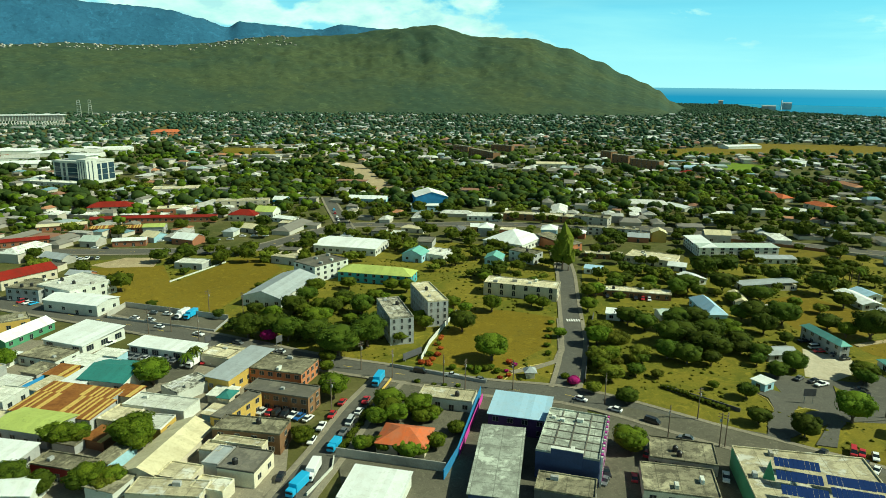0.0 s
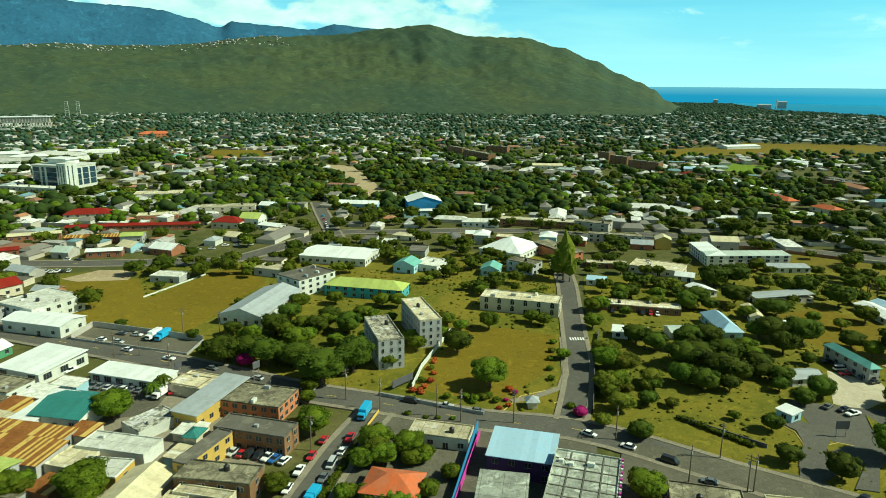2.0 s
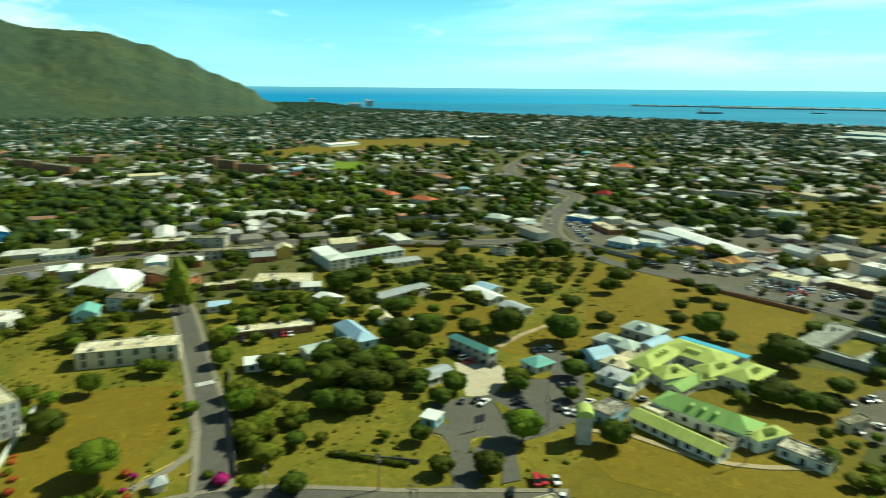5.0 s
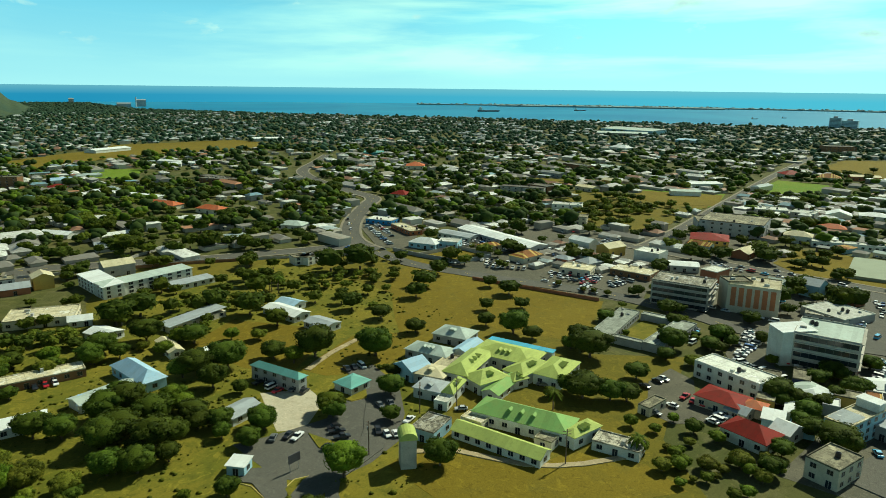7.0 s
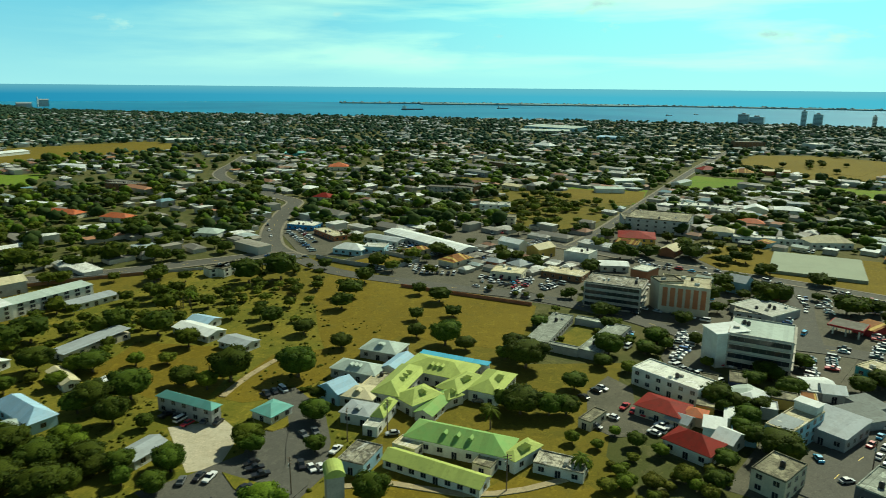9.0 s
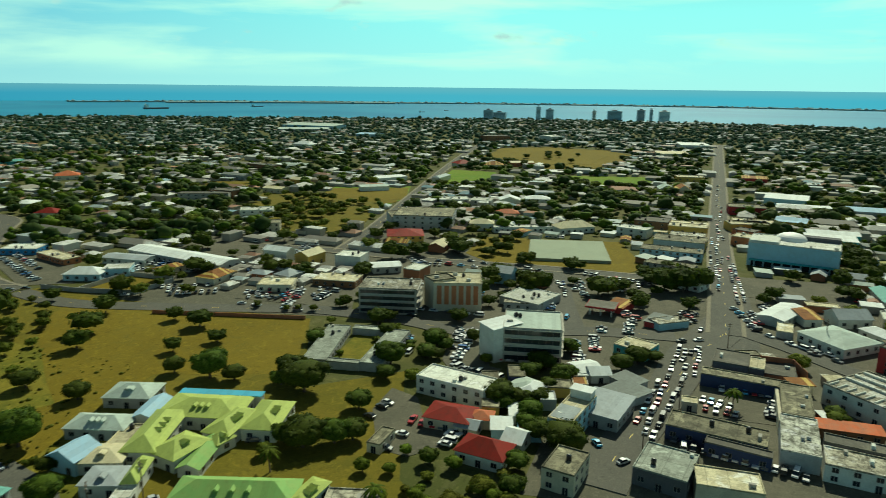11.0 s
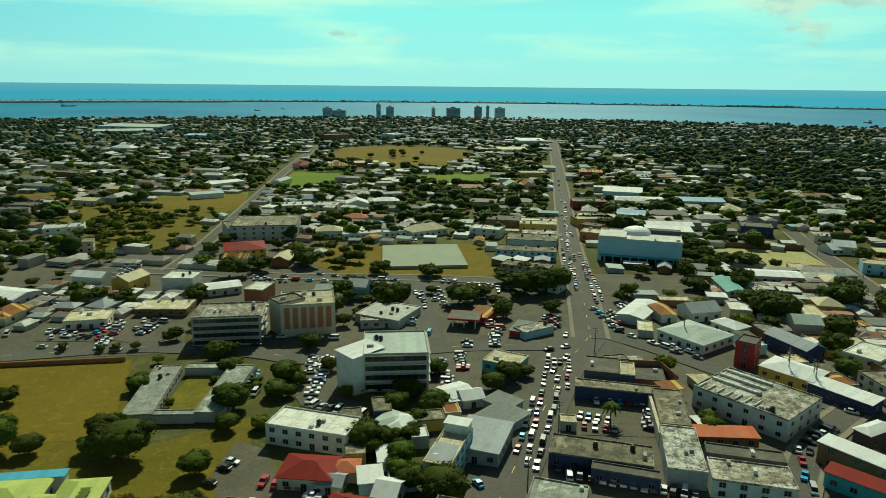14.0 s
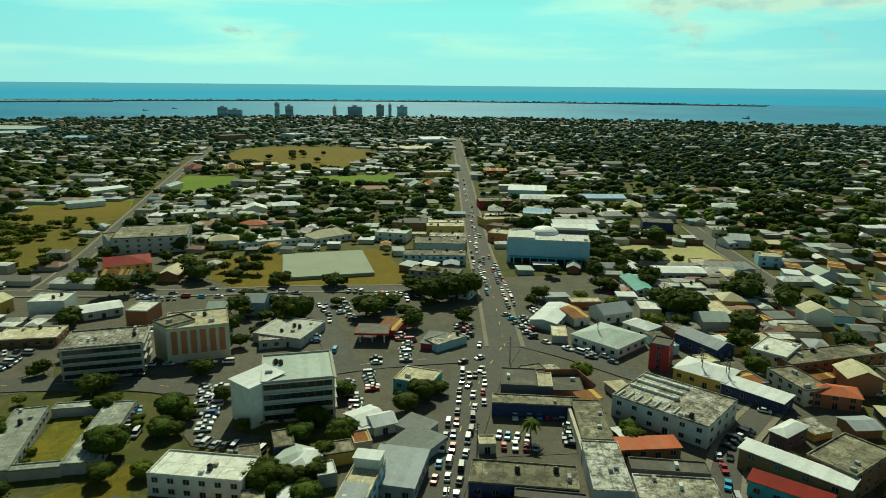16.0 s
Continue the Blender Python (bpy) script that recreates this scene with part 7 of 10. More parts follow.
tree("round", 224.7, 336.4, 4.6)
tree("round", 231.1, 358.2, 4.3)
tree("round", 220.4, 314.6, 4.9)
tree("round", 228.0, 303.9, 4.3)
tree("round", 247.4, 305.4, 3.9)
tree("round", 262.2, 316.5, 3.8)
tree("round", 239.6, 346.4, 3.6)
tree("round", 196.9, 345.4, 3.9)
tree("round", 206.9, 374.8, 4.3)
tree("round", 118.4, 257.6, 4.6)
tree("round", 212.0, 324.2, 2.7)
tree("round", 284.1, 321.5, 3.7)
tree("round", 192.3, 134.0, 2.7)
tree("round", 204.9, 142.8, 2.5)
tree("round", 205.6, 172.9, 2.7)
building("apartments", "brown walk-up apartment block with a flat roof", 28.9, 1011.7, -60.4, 42.2, 11.0, 12.0, storeys=4, bay=4, wall='brown_wall', top='roof_concrete', sides='f')
building("apartments", "brown walk-up apartment block with a flat roof", 55.5, 942.2, -64.6, 71.5, 11.0, 12.0, storeys=4, bay=4, wall='brown_wall', top='roof_concrete', sides='f')
building("apartments", "brown walk-up apartment block with a flat roof", 89.0, 1031.6, -29.0, 33.8, 11.0, 12.0, storeys=4, bay=4, wall='brown_wall', top='roof_concrete', sides='f')
building("apartments", "brown walk-up apartment block with a flat roof", 231.3, 951.6, -63.4, 22.5, 11.0, 12.0, storeys=4, bay=4, wall='brown_wall', top='roof_concrete', sides='f')
building("apartments", "brown walk-up apartment block with a flat roof", 237.8, 900.5, -57.7, 29.5, 11.0, 12.0, storeys=4, bay=4, wall='brown_wall', top='roof_concrete', sides='f')
building("apartments", "brown walk-up apartment block with a flat roof", 251.9, 840.7, -47.9, 40.9, 11.0, 12.0, storeys=4, bay=4, wall='brown_wall', top='roof_concrete', sides='f')
building("hangar", "white airfield hangar with a broad roof", 504.5, 1160.0, 15.9, 66.0, 26.0, 4.6, roof='gable', top='metal_white', rise=2, sides='')
building("shed", "long shed with a white strip roof", 306.1, 713.8, -73.7, 52.0, 9.0, 3.8, roof='sheet', top='metal_white', sides='')
building("shed", "long shed with a white strip roof", 318.2, 671.5, -71.4, 32.5, 9.0, 3.8, roof='sheet', top='metal_white', sides='')
building("school", "school wing with an orange roof, cream walls", 306.3, 619.7, -74.2, 34.4, 12.0, 3.8, roof='hip', top='metal_orange', wall='cream_wall', sides='f')
building("school", "school wing with an orange roof, cream walls", 321.7, 568.4, -75.0, 24.7, 12.0, 3.8, roof='hip', top='metal_orange', wall='cream_wall', sides='f')
building("house", "house with a bright red roof, cream walls", 285.2, 786.7, -4.5, 15.9, 12.0, 3.8, roof='hip', top='metal_red', wall='cream_wall', sides='f')
building("store", "store with a pale yellow roof, cream walls", 133.0, 863.2, -3.1, 42.1, 22.0, 4.6, roof='gable', top='metal_cream', wall='cream_wall', sides='f', rise=1.5)
building("hall", "pale blue-roofed hall among trees, white walls", 307.7, 834.5, -20.8, 20.2, 16.0, 4.6, roof='gable', top='metal_blue', wall='white_wall', sides='f', rise=2)
building("house", "low house with a white roof", 198.8, 562.0, -65.4, 24.0, 10.0, 3.0, roof='gable', top='metal_white', sides='f', rise=1.5)
building("shed", "barrel-roofed shed of grey metal in the town", 202.0, 498.6, -18.6, 11.8, 12.0, 3.0, roof='gable', top='metal_grey', wall='grey_wall', sides='', rise=3)
building("school", "brown two-storey school block in the town", 419.6, 718.8, -64.1, 31.5, 14.0, 6.1, storeys=2, wall='brown_wall', top='roof_tar', sides='f')
building("hall", "long low hall with a white roof", 470.5, 901.0, -34.8, 20.9, 12.0, 3.8, roof='gable', top='metal_white', sides='f', rise=1.5)
building("hall", "long low hall with a white roof", 490.1, 919.9, -73.9, 66.1, 12.0, 3.8, roof='gable', top='metal_white', sides='f', rise=1.5)
building("school", "dark brown school block with a flat roof", 430.5, 729.6, -87.7, 56.6, 14.0, 5.3, storeys=2, wall='brown_wall', top='roof_tar', sides='f')
building("store", "low store with a pale grey roof, white walls", 507.2, 750.9, -74.4, 33.5, 12.0, 3.8, roof='gable', top='metal_pale', sides='f', rise=1.5)
building("house", "house with a pale green hip roof, white walls", 326.4, 466.6, -66.6, 20.2, 14.0, 3.8, roof='hip', top='metal_pale', sides='f', rise=2.5)
building("store", "store with a red-orange roof, cream walls", 678.0, 661.4, -50.2, 24.0, 22.0, 4.6, roof='hip', top='metal_orange', wall='cream_wall', sides='f')
building("warehouse", "teal-roofed warehouse far off in the town", 770.6, 832.4, -58.4, 29.4, 20.0, 4.6, roof='gable', top='metal_teal', wall='teal_wall', sides='', rise=2)
building("house", "house with a dark red roof, cream walls", 486.2, 506.5, -75.7, 16.8, 14.0, 4.6, roof='hip', top='metal_red', wall='cream_wall', sides='f')
building("house", "house with a pale roof, white walls", 522.0, 562.9, -79.0, 17.6, 18.0, 3.8, roof='hip', top='metal_white', sides='f', rise=2)
building("store", "wide store with a white roof", 819.5, 1177.5, -34.1, 61.9, 24.0, 5.3, roof='sheet', top='metal_white', sides='')
building("office", "long four-storey grey office with deep window bands", 541.6, 214.2, -82.4, 44.2, 38.0, 10.0, storeys=3, bay=4, wall='grey_wall', top='roof_concrete')
building("building", "two-storey block with a pale flat roof, concrete walls", 634.9, 213.0, -71.6, 25.7, 18.0, 6.1, storeys=2, wall='concrete', top='roof_membrane')
building("building", "two-storey block with a pale flat roof, concrete walls", 637.1, 187.2, -89.7, 18.1, 18.0, 6.1, storeys=2, wall='concrete', top='roof_membrane')
building("house", "house with a pale gabled roof, cream walls", 651.8, 164.6, -78.6, 18.3, 16.0, 5.3, roof='gable', top='metal_white', wall='cream_wall', along='y', rise=3)
building("house", "white two-storey house with gables in the town", 665.1, 140.7, -81.5, 22.0, 16.0, 5.3, storeys=2, roof='hip', top='metal_white', rise=2.5)
building("row_house", "long low row with a grey roof, white walls", 707.4, 150.4, -78.4, 41.4, 10.0, 4.6, roof='gable', top='metal_grey', rise=1)
building("hall", "low hall with an orange-red roof, cream walls", 592.2, 158.0, -74.8, 17.7, 12.0, 3.8, roof='hip', top='metal_orange', wall='cream_wall')
building("building", "block with a red roof, cream walls", 937.9, 267.8, -50.4, 22.9, 20.0, 4.6, roof='hip', top='metal_red', wall='cream_wall', sides='f')
building("building", "block with a faded red roof, cream walls", 933.7, 224.9, -77.4, 25.2, 20.0, 4.6, roof='hip', top='metal_rust', wall='cream_wall', sides='f')
building("hall", "long hall with a cream roof, orange walls", 968.1, 193.0, -72.0, 31.9, 20.0, 5.3, roof='gable', top='metal_cream', wall='orange_wall', sides='f', rise=1.5)
building("hospital_block", "beige seven-storey hospital block, cream walls", 1305.2, 389.5, -48.6, 68.6, 30.0, 4.4, storeys=6, bay=6, wall='cream_wall', top='roof_cream', sides='f')
building("office", "dark brown four-storey office far off", 1375.0, 294.4, -63.0, 50.4, 30.0, 12.0, storeys=4, bay=6, wall='brown_wall', top='roof_tar', sides='f')
building("house", "white two-storey house with a flat roof", 536.1, 353.9, -65.2, 25.5, 16.0, 6.1, storeys=2, top='roof_membrane')
building("house", "two-storey house with a dark roof, cream walls", 489.9, 320.2, -67.6, 18.1, 14.0, 6.1, storeys=2, top='roof_concrete', wall='cream_wall')
building("building", "long grey-brown two-storey block, concrete walls", 598.5, 440.4, -72.1, 45.5, 14.0, 6.1, storeys=2, wall='concrete', top='roof_tar', sides='f')
building("shed", "open market shed with a white roof", 769.9, 317.4, -40.6, 39.7, 14.0, 4.6, roof='sheet', top='metal_white', sides='')
building("shed", "open market shed with a white roof", 697.2, 310.2, -59.2, 29.1, 12.0, 4.6, roof='sheet', top='metal_pale', sides='')
building("store", "wide store with a white roof", 845.0, 475.1, -62.4, 32.0, 20.0, 4.6, roof='sheet', top='metal_white', sides='')
building("warehouse", "grey warehouse with a wide pale roof", 1521.4, 768.4, -68.2, 115.1, 40.0, 6.1, roof='sheet', top='metal_pale', wall='grey_wall', sides='')
building("warehouse", "pale blue warehouse far off in the town", 1418.3, 568.4, -93.0, 46.3, 40.0, 6.1, roof='gable', top='metal_blue', wall='sky_wall', sides='', rise=2)
building("office", "white office block far off in the town", 1447.7, 189.0, -48.5, 33.7, 40.0, 9.1, storeys=3, bay=6, top='roof_membrane', sides='f')
building("house", "yellow-roofed house in the town", 722.5, 403.3, -103.2, 18.8, 12.0, 4.6, roof='gable', top='metal_cream', wall='yellow_wall', sides='f', rise=2)
patch("walled_field", "dry open field in the town", "dry_field", [(636.9, 350.4), (697.5, 353.3), (708.7, 312.8), (723.8, 281.1), (648.2, 261.6), (634.7, 297.1)])
patch("green_field", "green field in the town", "green_field", [(773.1, 258.9), (858.6, 264.7), (855.7, 228.7), (862.4, 205.3), (770.3, 222.9), (730.2, 242.0)])
patch("parade_ground", "wide dry parade ground", "dry_field", [(1079.6, 266.0), (1226.2, 255.2), (1235.4, 110.7), (1143.3, 78.6), (1018.9, 101.4), (990.7, 166.9), (1011.3, 238.2)])
patch("racecourse_end", "long dry open field", "dry_field", [(331.8, 1099.6), (451.5, 1172.3), (685.0, 1230.9), (758.2, 1166.5), (766.6, 1116.2), (694.0, 1065.6), (506.0, 1071.8), (343.8, 1000.9)])
building("shop", "long dark red store with a flat roof", 663.5, -37.9, -93.3, 29.7, 18.0, 6.8, sides='f', bay=6, wall='red_wall', top='roof_concrete')
building("shop", "yellow shop block with a flat roof", 587.4, -25.3, -79.7, 30.4, 16.0, 6.1, sides='f', bay=6, wall='yellow_wall', top='roof_cream')
building("shop", "yellow store with a pale blue roof", 607.2, -60.2, -106.9, 20.5, 18.0, 6.1, sides='f', bay=6, wall='yellow_wall', top='metal_blue', roof='sheet')
building("shop", "teal-fronted store with a white roof", 541.3, -68.6, -99.4, 31.1, 16.0, 6.8, sides='f', bay=6, wall='teal_wall', top='metal_white', roof='sheet')
building("shop", "warehouse with a pale blue roof, grey walls", 678.3, -140.0, -96.7, 40.2, 24.0, 6.1, sides='f', bay=6, wall='grey_wall', top='metal_blue', roof='gable', rise=2)
building("shop", "pale shed with a broad white roof", 725.9, -83.9, -106.1, 36.4, 26.0, 6.8, sides='f', bay=6, wall='sky_wall', top='metal_white', roof='sheet')
building("shop", "orange corner shop with a flat roof", 536.0, -13.6, -115.4, 13.7, 14.0, 6.1, sides='f', bay=6, wall='orange_wall', top='roof_cream')
building("shop", "faded red store with a flat roof", 879.6, -85.4, -99.1, 26.6, 18.0, 6.1, sides='f', bay=6, wall='red_wall', top='metal_rust', roof='sheet')
building("shop", "yellow-fronted shop with a cream roof", 563.4, 20.3, -97.5, 26.8, 14.0, 6.1, sides='f', bay=6, wall='yellow_wall', top='roof_cream')
building("shop", "grey shop block with an orange end", 510.7, 31.1, -99.7, 31.7, 20.0, 6.8, sides='f', bay=6, wall='grey_wall', top='roof_concrete')
building("shop", "brown office with a dark flat roof", 576.9, 44.2, -102.0, 24.5, 20.0, 6.8, sides='f', bay=6, wall='brown_wall', top='roof_tar', storeys=2)
building("shop", "cream store with a patched roof", 529.7, 24.0, -97.8, 23.2, 14.0, 6.1, sides='f', bay=6, wall='cream_wall', top='roof_stained')
building("shop", "house with a pale peaked roof, cream walls", 768.5, 19.9, -86.1, 15.2, 20.0, 5.3, sides='f', bay=6, wall='cream_wall', top='metal_pale', roof='gable', along='y', rise=4)
building("shop", "house with a brown peaked roof, cream walls", 769.6, 3.6, -86.1, 14.2, 20.0, 5.3, sides='f', bay=6, wall='cream_wall', top='metal_rust', roof='gable', along='y', rise=4)
building("shop", "yellow hall with a cream roof", 874.5, -14.2, -85.5, 30.1, 18.0, 5.3, sides='f', bay=6, wall='yellow_wall', top='roof_cream')
building("shop", "long white shed by the avenue", 1354.2, -71.6, -82.9, 49.8, 40.0, 6.8, sides='f', bay=6, top='metal_white', roof='sheet')
building("shop", "long cream shed by the avenue", 1171.8, -19.5, -83.9, 46.9, 30.0, 6.1, sides='f', bay=6, wall='cream_wall', top='metal_cream', roof='sheet')
building("shop", "navy store with a dark roof", 559.1, -138.3, -109.3, 21.6, 18.0, 6.8, sides='f', bay=6, wall='navy_wall', top='roof_tar')
building("shop", "store with a pale hipped roof, cream walls", 623.3, -229.7, -117.7, 19.8, 20.0, 5.3, sides='f', bay=6, wall='cream_wall', top='metal_pale', roof='hip', rise=3)
building("shop", "low shop with a stained roof, cream walls", 535.4, -177.1, -102.9, 19.5, 16.0, 5.3, sides='f', bay=6, wall='cream_wall', top='roof_stained')
building("shop", "yellow-green house with a metal roof", 633.9, -150.7, -114.5, 16.4, 16.0, 5.3, sides='f', bay=6, wall='yellow_wall', top='metal_cream', roof='hip')
building("shop", "shed with a white barrel roof", 503.8, -170.4, -109.8, 12.1, 12.0, 5.3, sides='f', bay=6, top='metal_white', roof='gable', rise=3)
building("shop", "white two-storey shop on the avenue", 544.9, 58.8, -111.5, 21.8, 14.0, 6.1, sides='f', bay=6, storeys=2, top='roof_membrane')
building("shop", "long white canopy behind the shops", 691.8, -90.0, -96.6, 42.6, 10.0, 4.6, sides='f', bay=6, top='metal_white', roof='sheet')
building("store", "wide grey hall on the shore, pale blue walls", 1627.1, 789.3, -99.9, 149.3, 60.0, 9.1, sides='f', bay=6, wall='sky_wall', top='metal_pale', roof='sheet')
building("store", "pale house with a white roof", 1131.7, 585.4, -109.7, 38.8, 20.0, 6.1, sides='f', bay=6, top='metal_white', roof='hip')
building("store", "long low store with a pale roof, white walls", 847.0, 465.8, -94.4, 38.9, 14.0, 5.3, sides='f', bay=6, top='metal_pale', roof='gable', rise=1.5)
building("store", "long low shed with a grey roof", 733.7, 485.9, -101.6, 33.4, 14.0, 5.3, sides='f', bay=6, wall='grey_wall', top='metal_slate', roof='gable', rise=1.5)
building("store", "brown block with a dark flat roof", 825.5, 501.3, -107.7, 46.1, 14.0, 6.1, sides='f', bay=6, wall='brown_wall', top='roof_tar')
building("store", "store with a pale yellow roof, cream walls", 656.7, 398.2, -100.1, 22.2, 14.0, 4.6, sides='f', bay=6, wall='cream_wall', top='metal_cream', roof='gable', rise=1.5)
building("store", "grey-brown two-storey block in the town", 617.8, 429.9, -99.9, 27.0, 16.0, 6.8, sides='f', bay=6, wall='brown_wall', top='roof_tar', storeys=2)

# details of the blocks
building("shop", "low shop with a tan concrete roof, cream walls", -56.5, 148.2, -12.7, 9.0, 5.6, 3.4, wall='cream_wall', top='roof_cream', sides='')
building("shop", "strip building with a pale yellow roof, white walls", -61.6, 165.0, -12.7, 6.0, 5.2, 3.9, wall='white_wall', top='roof_cream', sides='')
building("shed", "low annexe with a patched white roof", -83.9, 205.6, 54.7, 13.4, 9.0, 3.4, wall='white_wall', top='roof_mould', sides='')
building("shop", "low shop with a cream roof", -80.0, 232.0, -19.4, 12.4, 11.3, 3.5, wall='cream_wall', top='roof_cream', sides='')
building("shed", "shack with a rusty roof, brown walls", -95.5, 172.3, -18.1, 7.0, 6.9, 3.0, roof='sheet', wall='brown_wall', top='metal_rust', sides='')
building("shed", "roofless shop with pale walls, cream walls", -95.9, 184.5, -14.6, 9.4, 9.9, 3.0, wall='cream_wall', top='roof_cream', sides='')
building("kiosk", "small rooftop kiosk with a green roof, cream walls", -67.3, 195.3, -10.4, 3.8, 5.4, 4.6, roof='hip', wall='cream_wall', top='metal_darkteal', sides='', rise=1.2)
building("store", "low store with a white roof", -119.3, 213.0, -13.6, 8.3, 18.7, 3.4, roof='sheet', wall='white_wall', top='metal_white', sides='')
patch("alley_ground", "worn asphalt and concrete yards", "parking", [(-18.7, 217.3), (-6.4, 215.4), (15.4, 206.5), (37.3, 203.1), (46.8, 197.7), (35.8, 144.0), (-23.0, 142.9), (-28.1, 165.7), (-24.4, 174.4), (-21.4, 197.9)], keep=False)
patch("alley_ground", "worn asphalt yards beside the shops", "parking", [(55.6, 199.7), (83.8, 187.1), (96.9, 181.7), (118.9, 160.8), (106.4, 141.1), (30.8, 139.7)], keep=False)
fence_wall("boundary wall painted bright pink", [(5.2, 167.8), (13.4, 202.5)], 2.3, "magenta_paint")
fence_wall("boundary wall of pale concrete", [(-33.2, 148.2), (-28.8, 160.3), (-29.2, 165.7)], 1.2, "white_wall")
fence_wall("yellow-painted kerb beside the drive", [(21.3, 217.2), (28.6, 228.5), (39.7, 233.7), (44.2, 236.9), (47.2, 247.6), (53.4, 281.6)], 0.25, "yellow_kerb")
fence_wall("yellow-painted kerb beside the drive", [(52.7, 228.4), (44.1, 227.0), (38.6, 223.3)], 0.25, "yellow_kerb")
fence_wall("yellow-painted kerb round a grass island", [(110.1, 192.9), (112.8, 197.4), (117.1, 199.0), (121.9, 196.7), (121.1, 191.4), (118.8, 188.7)], 0.25, "yellow_kerb")
fence_wall("yellow-painted kerb beside the drive", [(96.1, 180.1), (100.8, 188.3), (106.7, 198.2), (107.7, 204.9), (106.3, 208.9)], 0.25, "yellow_kerb")
patch("drive_apron", "grey asphalt drive", "asphalt", [(95.6, 178.8), (100.7, 189.2), (106.8, 198.2), (108.6, 205.9), (106.3, 209.9), (111.5, 213.1), (116.0, 209.1), (115.6, 200.3), (109.4, 192.0), (101.4, 177.1)], keep=False)
patch("grass_island", "grass island within a kerb", "scrub", [(112.6, 197.1), (116.9, 198.6), (121.7, 196.4), (120.6, 190.8), (117.5, 187.9), (109.2, 188.5)], keep=False)
patch("gate_apron", "grey asphalt drive", "asphalt", [(108.2, 175.8), (120.6, 190.5), (133.4, 201.7), (134.7, 198.0), (120.7, 185.4), (113.6, 174.4)], keep=False)
tree("dark", 101.1, 206.0, 3.8)
tree("dark", 97.1, 188.0, 4.1)
tree("dark", 107.3, 180.5, 4.8)
tree("dark", 60.3, 200.9, 4.2)
tree("dark", 119.2, 222.3, 3.2)
tree("dark", 128.2, 227.8, 4.7)
tree("dark", 99.7, 232.7, 3.9)
tree("dark", 87.2, 237.6, 4.3)
tree("dark", 96.3, 243.0, 4.5)
tree("dark", 115.3, 243.6, 4.6)
tree("dark", 116.7, 232.9, 3.3)
tree("dark", 74.5, 234.2, 3.2)
tree("round", 126.8, 189.9, 6.5)
tree("round", 53.5, 170.6, 3.7)
tree("round", 149.0, 220.7, 5.6)
tree("round", 92.8, 212.5, 2.0)
tree("round", 62.0, 234.3, 4.2)
tree("round", 61.6, 250.7, 5.5)
tree("round", 118.2, 263.7, 4.9)
tree("magenta", 45.5, 214.3, 2.5)
tree("magenta", 26.7, 229.5, 1.2)
tree("magenta", 23.3, 224.6, 1.0)
tree("magenta", -68.9, 252.1, 4.0)
tree("round", -106.1, 171.1, 4.7)
tree("round", -101.8, 171.4, 3.4)
tree("round", -84.3, 168.2, 5.4)
tree("round", -97.9, 212.1, 5.6)
tree("round", -108.7, 151.2, 4.9)
tree("round", -88.7, 150.4, 4.7)
tree("round", -82.7, 151.5, 4.0)
tree("round", -100.5, 149.6, 3.5)
tree("round", -155.5, 222.9, 4.9)
tree("round", -41.7, 231.1, 3.5)
tree("round", -35.1, 202.0, 5.2)
tree("round", -39.1, 173.8, 2.6)
tree("round", -15.6, 189.4, 4.3)
tree("round", -7.3, 191.2, 3.9)
tree("round", -2.3, 189.1, 2.9)
tree("round", 4.3, 179.5, 2.9)
tree("round", -22.4, 170.0, 2.8)
tree("round", -16.5, 171.6, 3.0)
tree("round", -8.6, 166.4, 3.2)
tree("round", -1.2, 173.3, 2.9)
tree("bush", -8.3, 214.9, 1.3)
tree("bush", -2.6, 212.8, 1.1)
tree("bush", 1.1, 212.5, 1.1)
tree("bush", 5.7, 212.0, 1.1)
tree("bush", -4.6, 238.9, 1.7)
tree("bush", -1.6, 249.7, 1.5)
tree("bush", 4.0, 226.7, 1.6)
tree("bush", 12.6, 223.3, 1.4)
tree("bush", 17.7, 227.1, 1.8)
tree("bush", -26.5, 177.9, 1.2)
tree("bush", -24.1, 184.4, 1.2)
tree("bush", -21.6, 191.2, 1.2)
tree("bush", -27.4, 173.3, 1.0)
tree("flame", -2.2, 249.6, 1.3)
tree("flame", -0.6, 255.4, 1.3)
tree("flame", -7.4, 231.2, 1.6)
tree("flame", -4.4, 229.9, 1.4)
tree("flame", 25.0, 232.1, 1.6)
tree("flame", -0.1, 258.3, 1.1)
car_row(115.1, 172.2, 122.4, 168.2, 5, 61.0, 0.05)
car_row(105.8, 172.8, 109.6, 169.3, 3, 47.5, 0)
car_row(113.9, 164.6, 118.1, 160.8, 3, 47.6, 0.1)
car_row(66.2, 181.0, 78.2, 176.9, 4, None, 0.1)
car_row(53.7, 163.3, 48.8, 153.2, 3, None, 0)
car_row(44.6, 160.6, 40.3, 150.7, 3, None, 0)
car_row(76.8, 161.9, 73.8, 153.7, 2, None, 0)
car_row(81.8, 162.6, 77.9, 152.6, 2, None, 0)
car_row(143.4, 214.0, 141.5, 207.7, 2, -17.0, 0)
car_row(127.1, 225.7, 128.8, 223.5, 1, None, 0)
car_row(-115.4, 236.3, -98.5, 231.4, 6, 73.8, 0)
car_row(-95.9, 227.6, -82.3, 230.5, 4, 102.4, 0.1)
car_row(-130.5, 243.0, -127.9, 249.0, 2, None, 0)
car_row(-60.2, 193.1, -51.5, 190.4, 4, 73.3, 0)
car_row(-47.7, 189.6, -43.0, 187.9, 2, 70.2, 0)
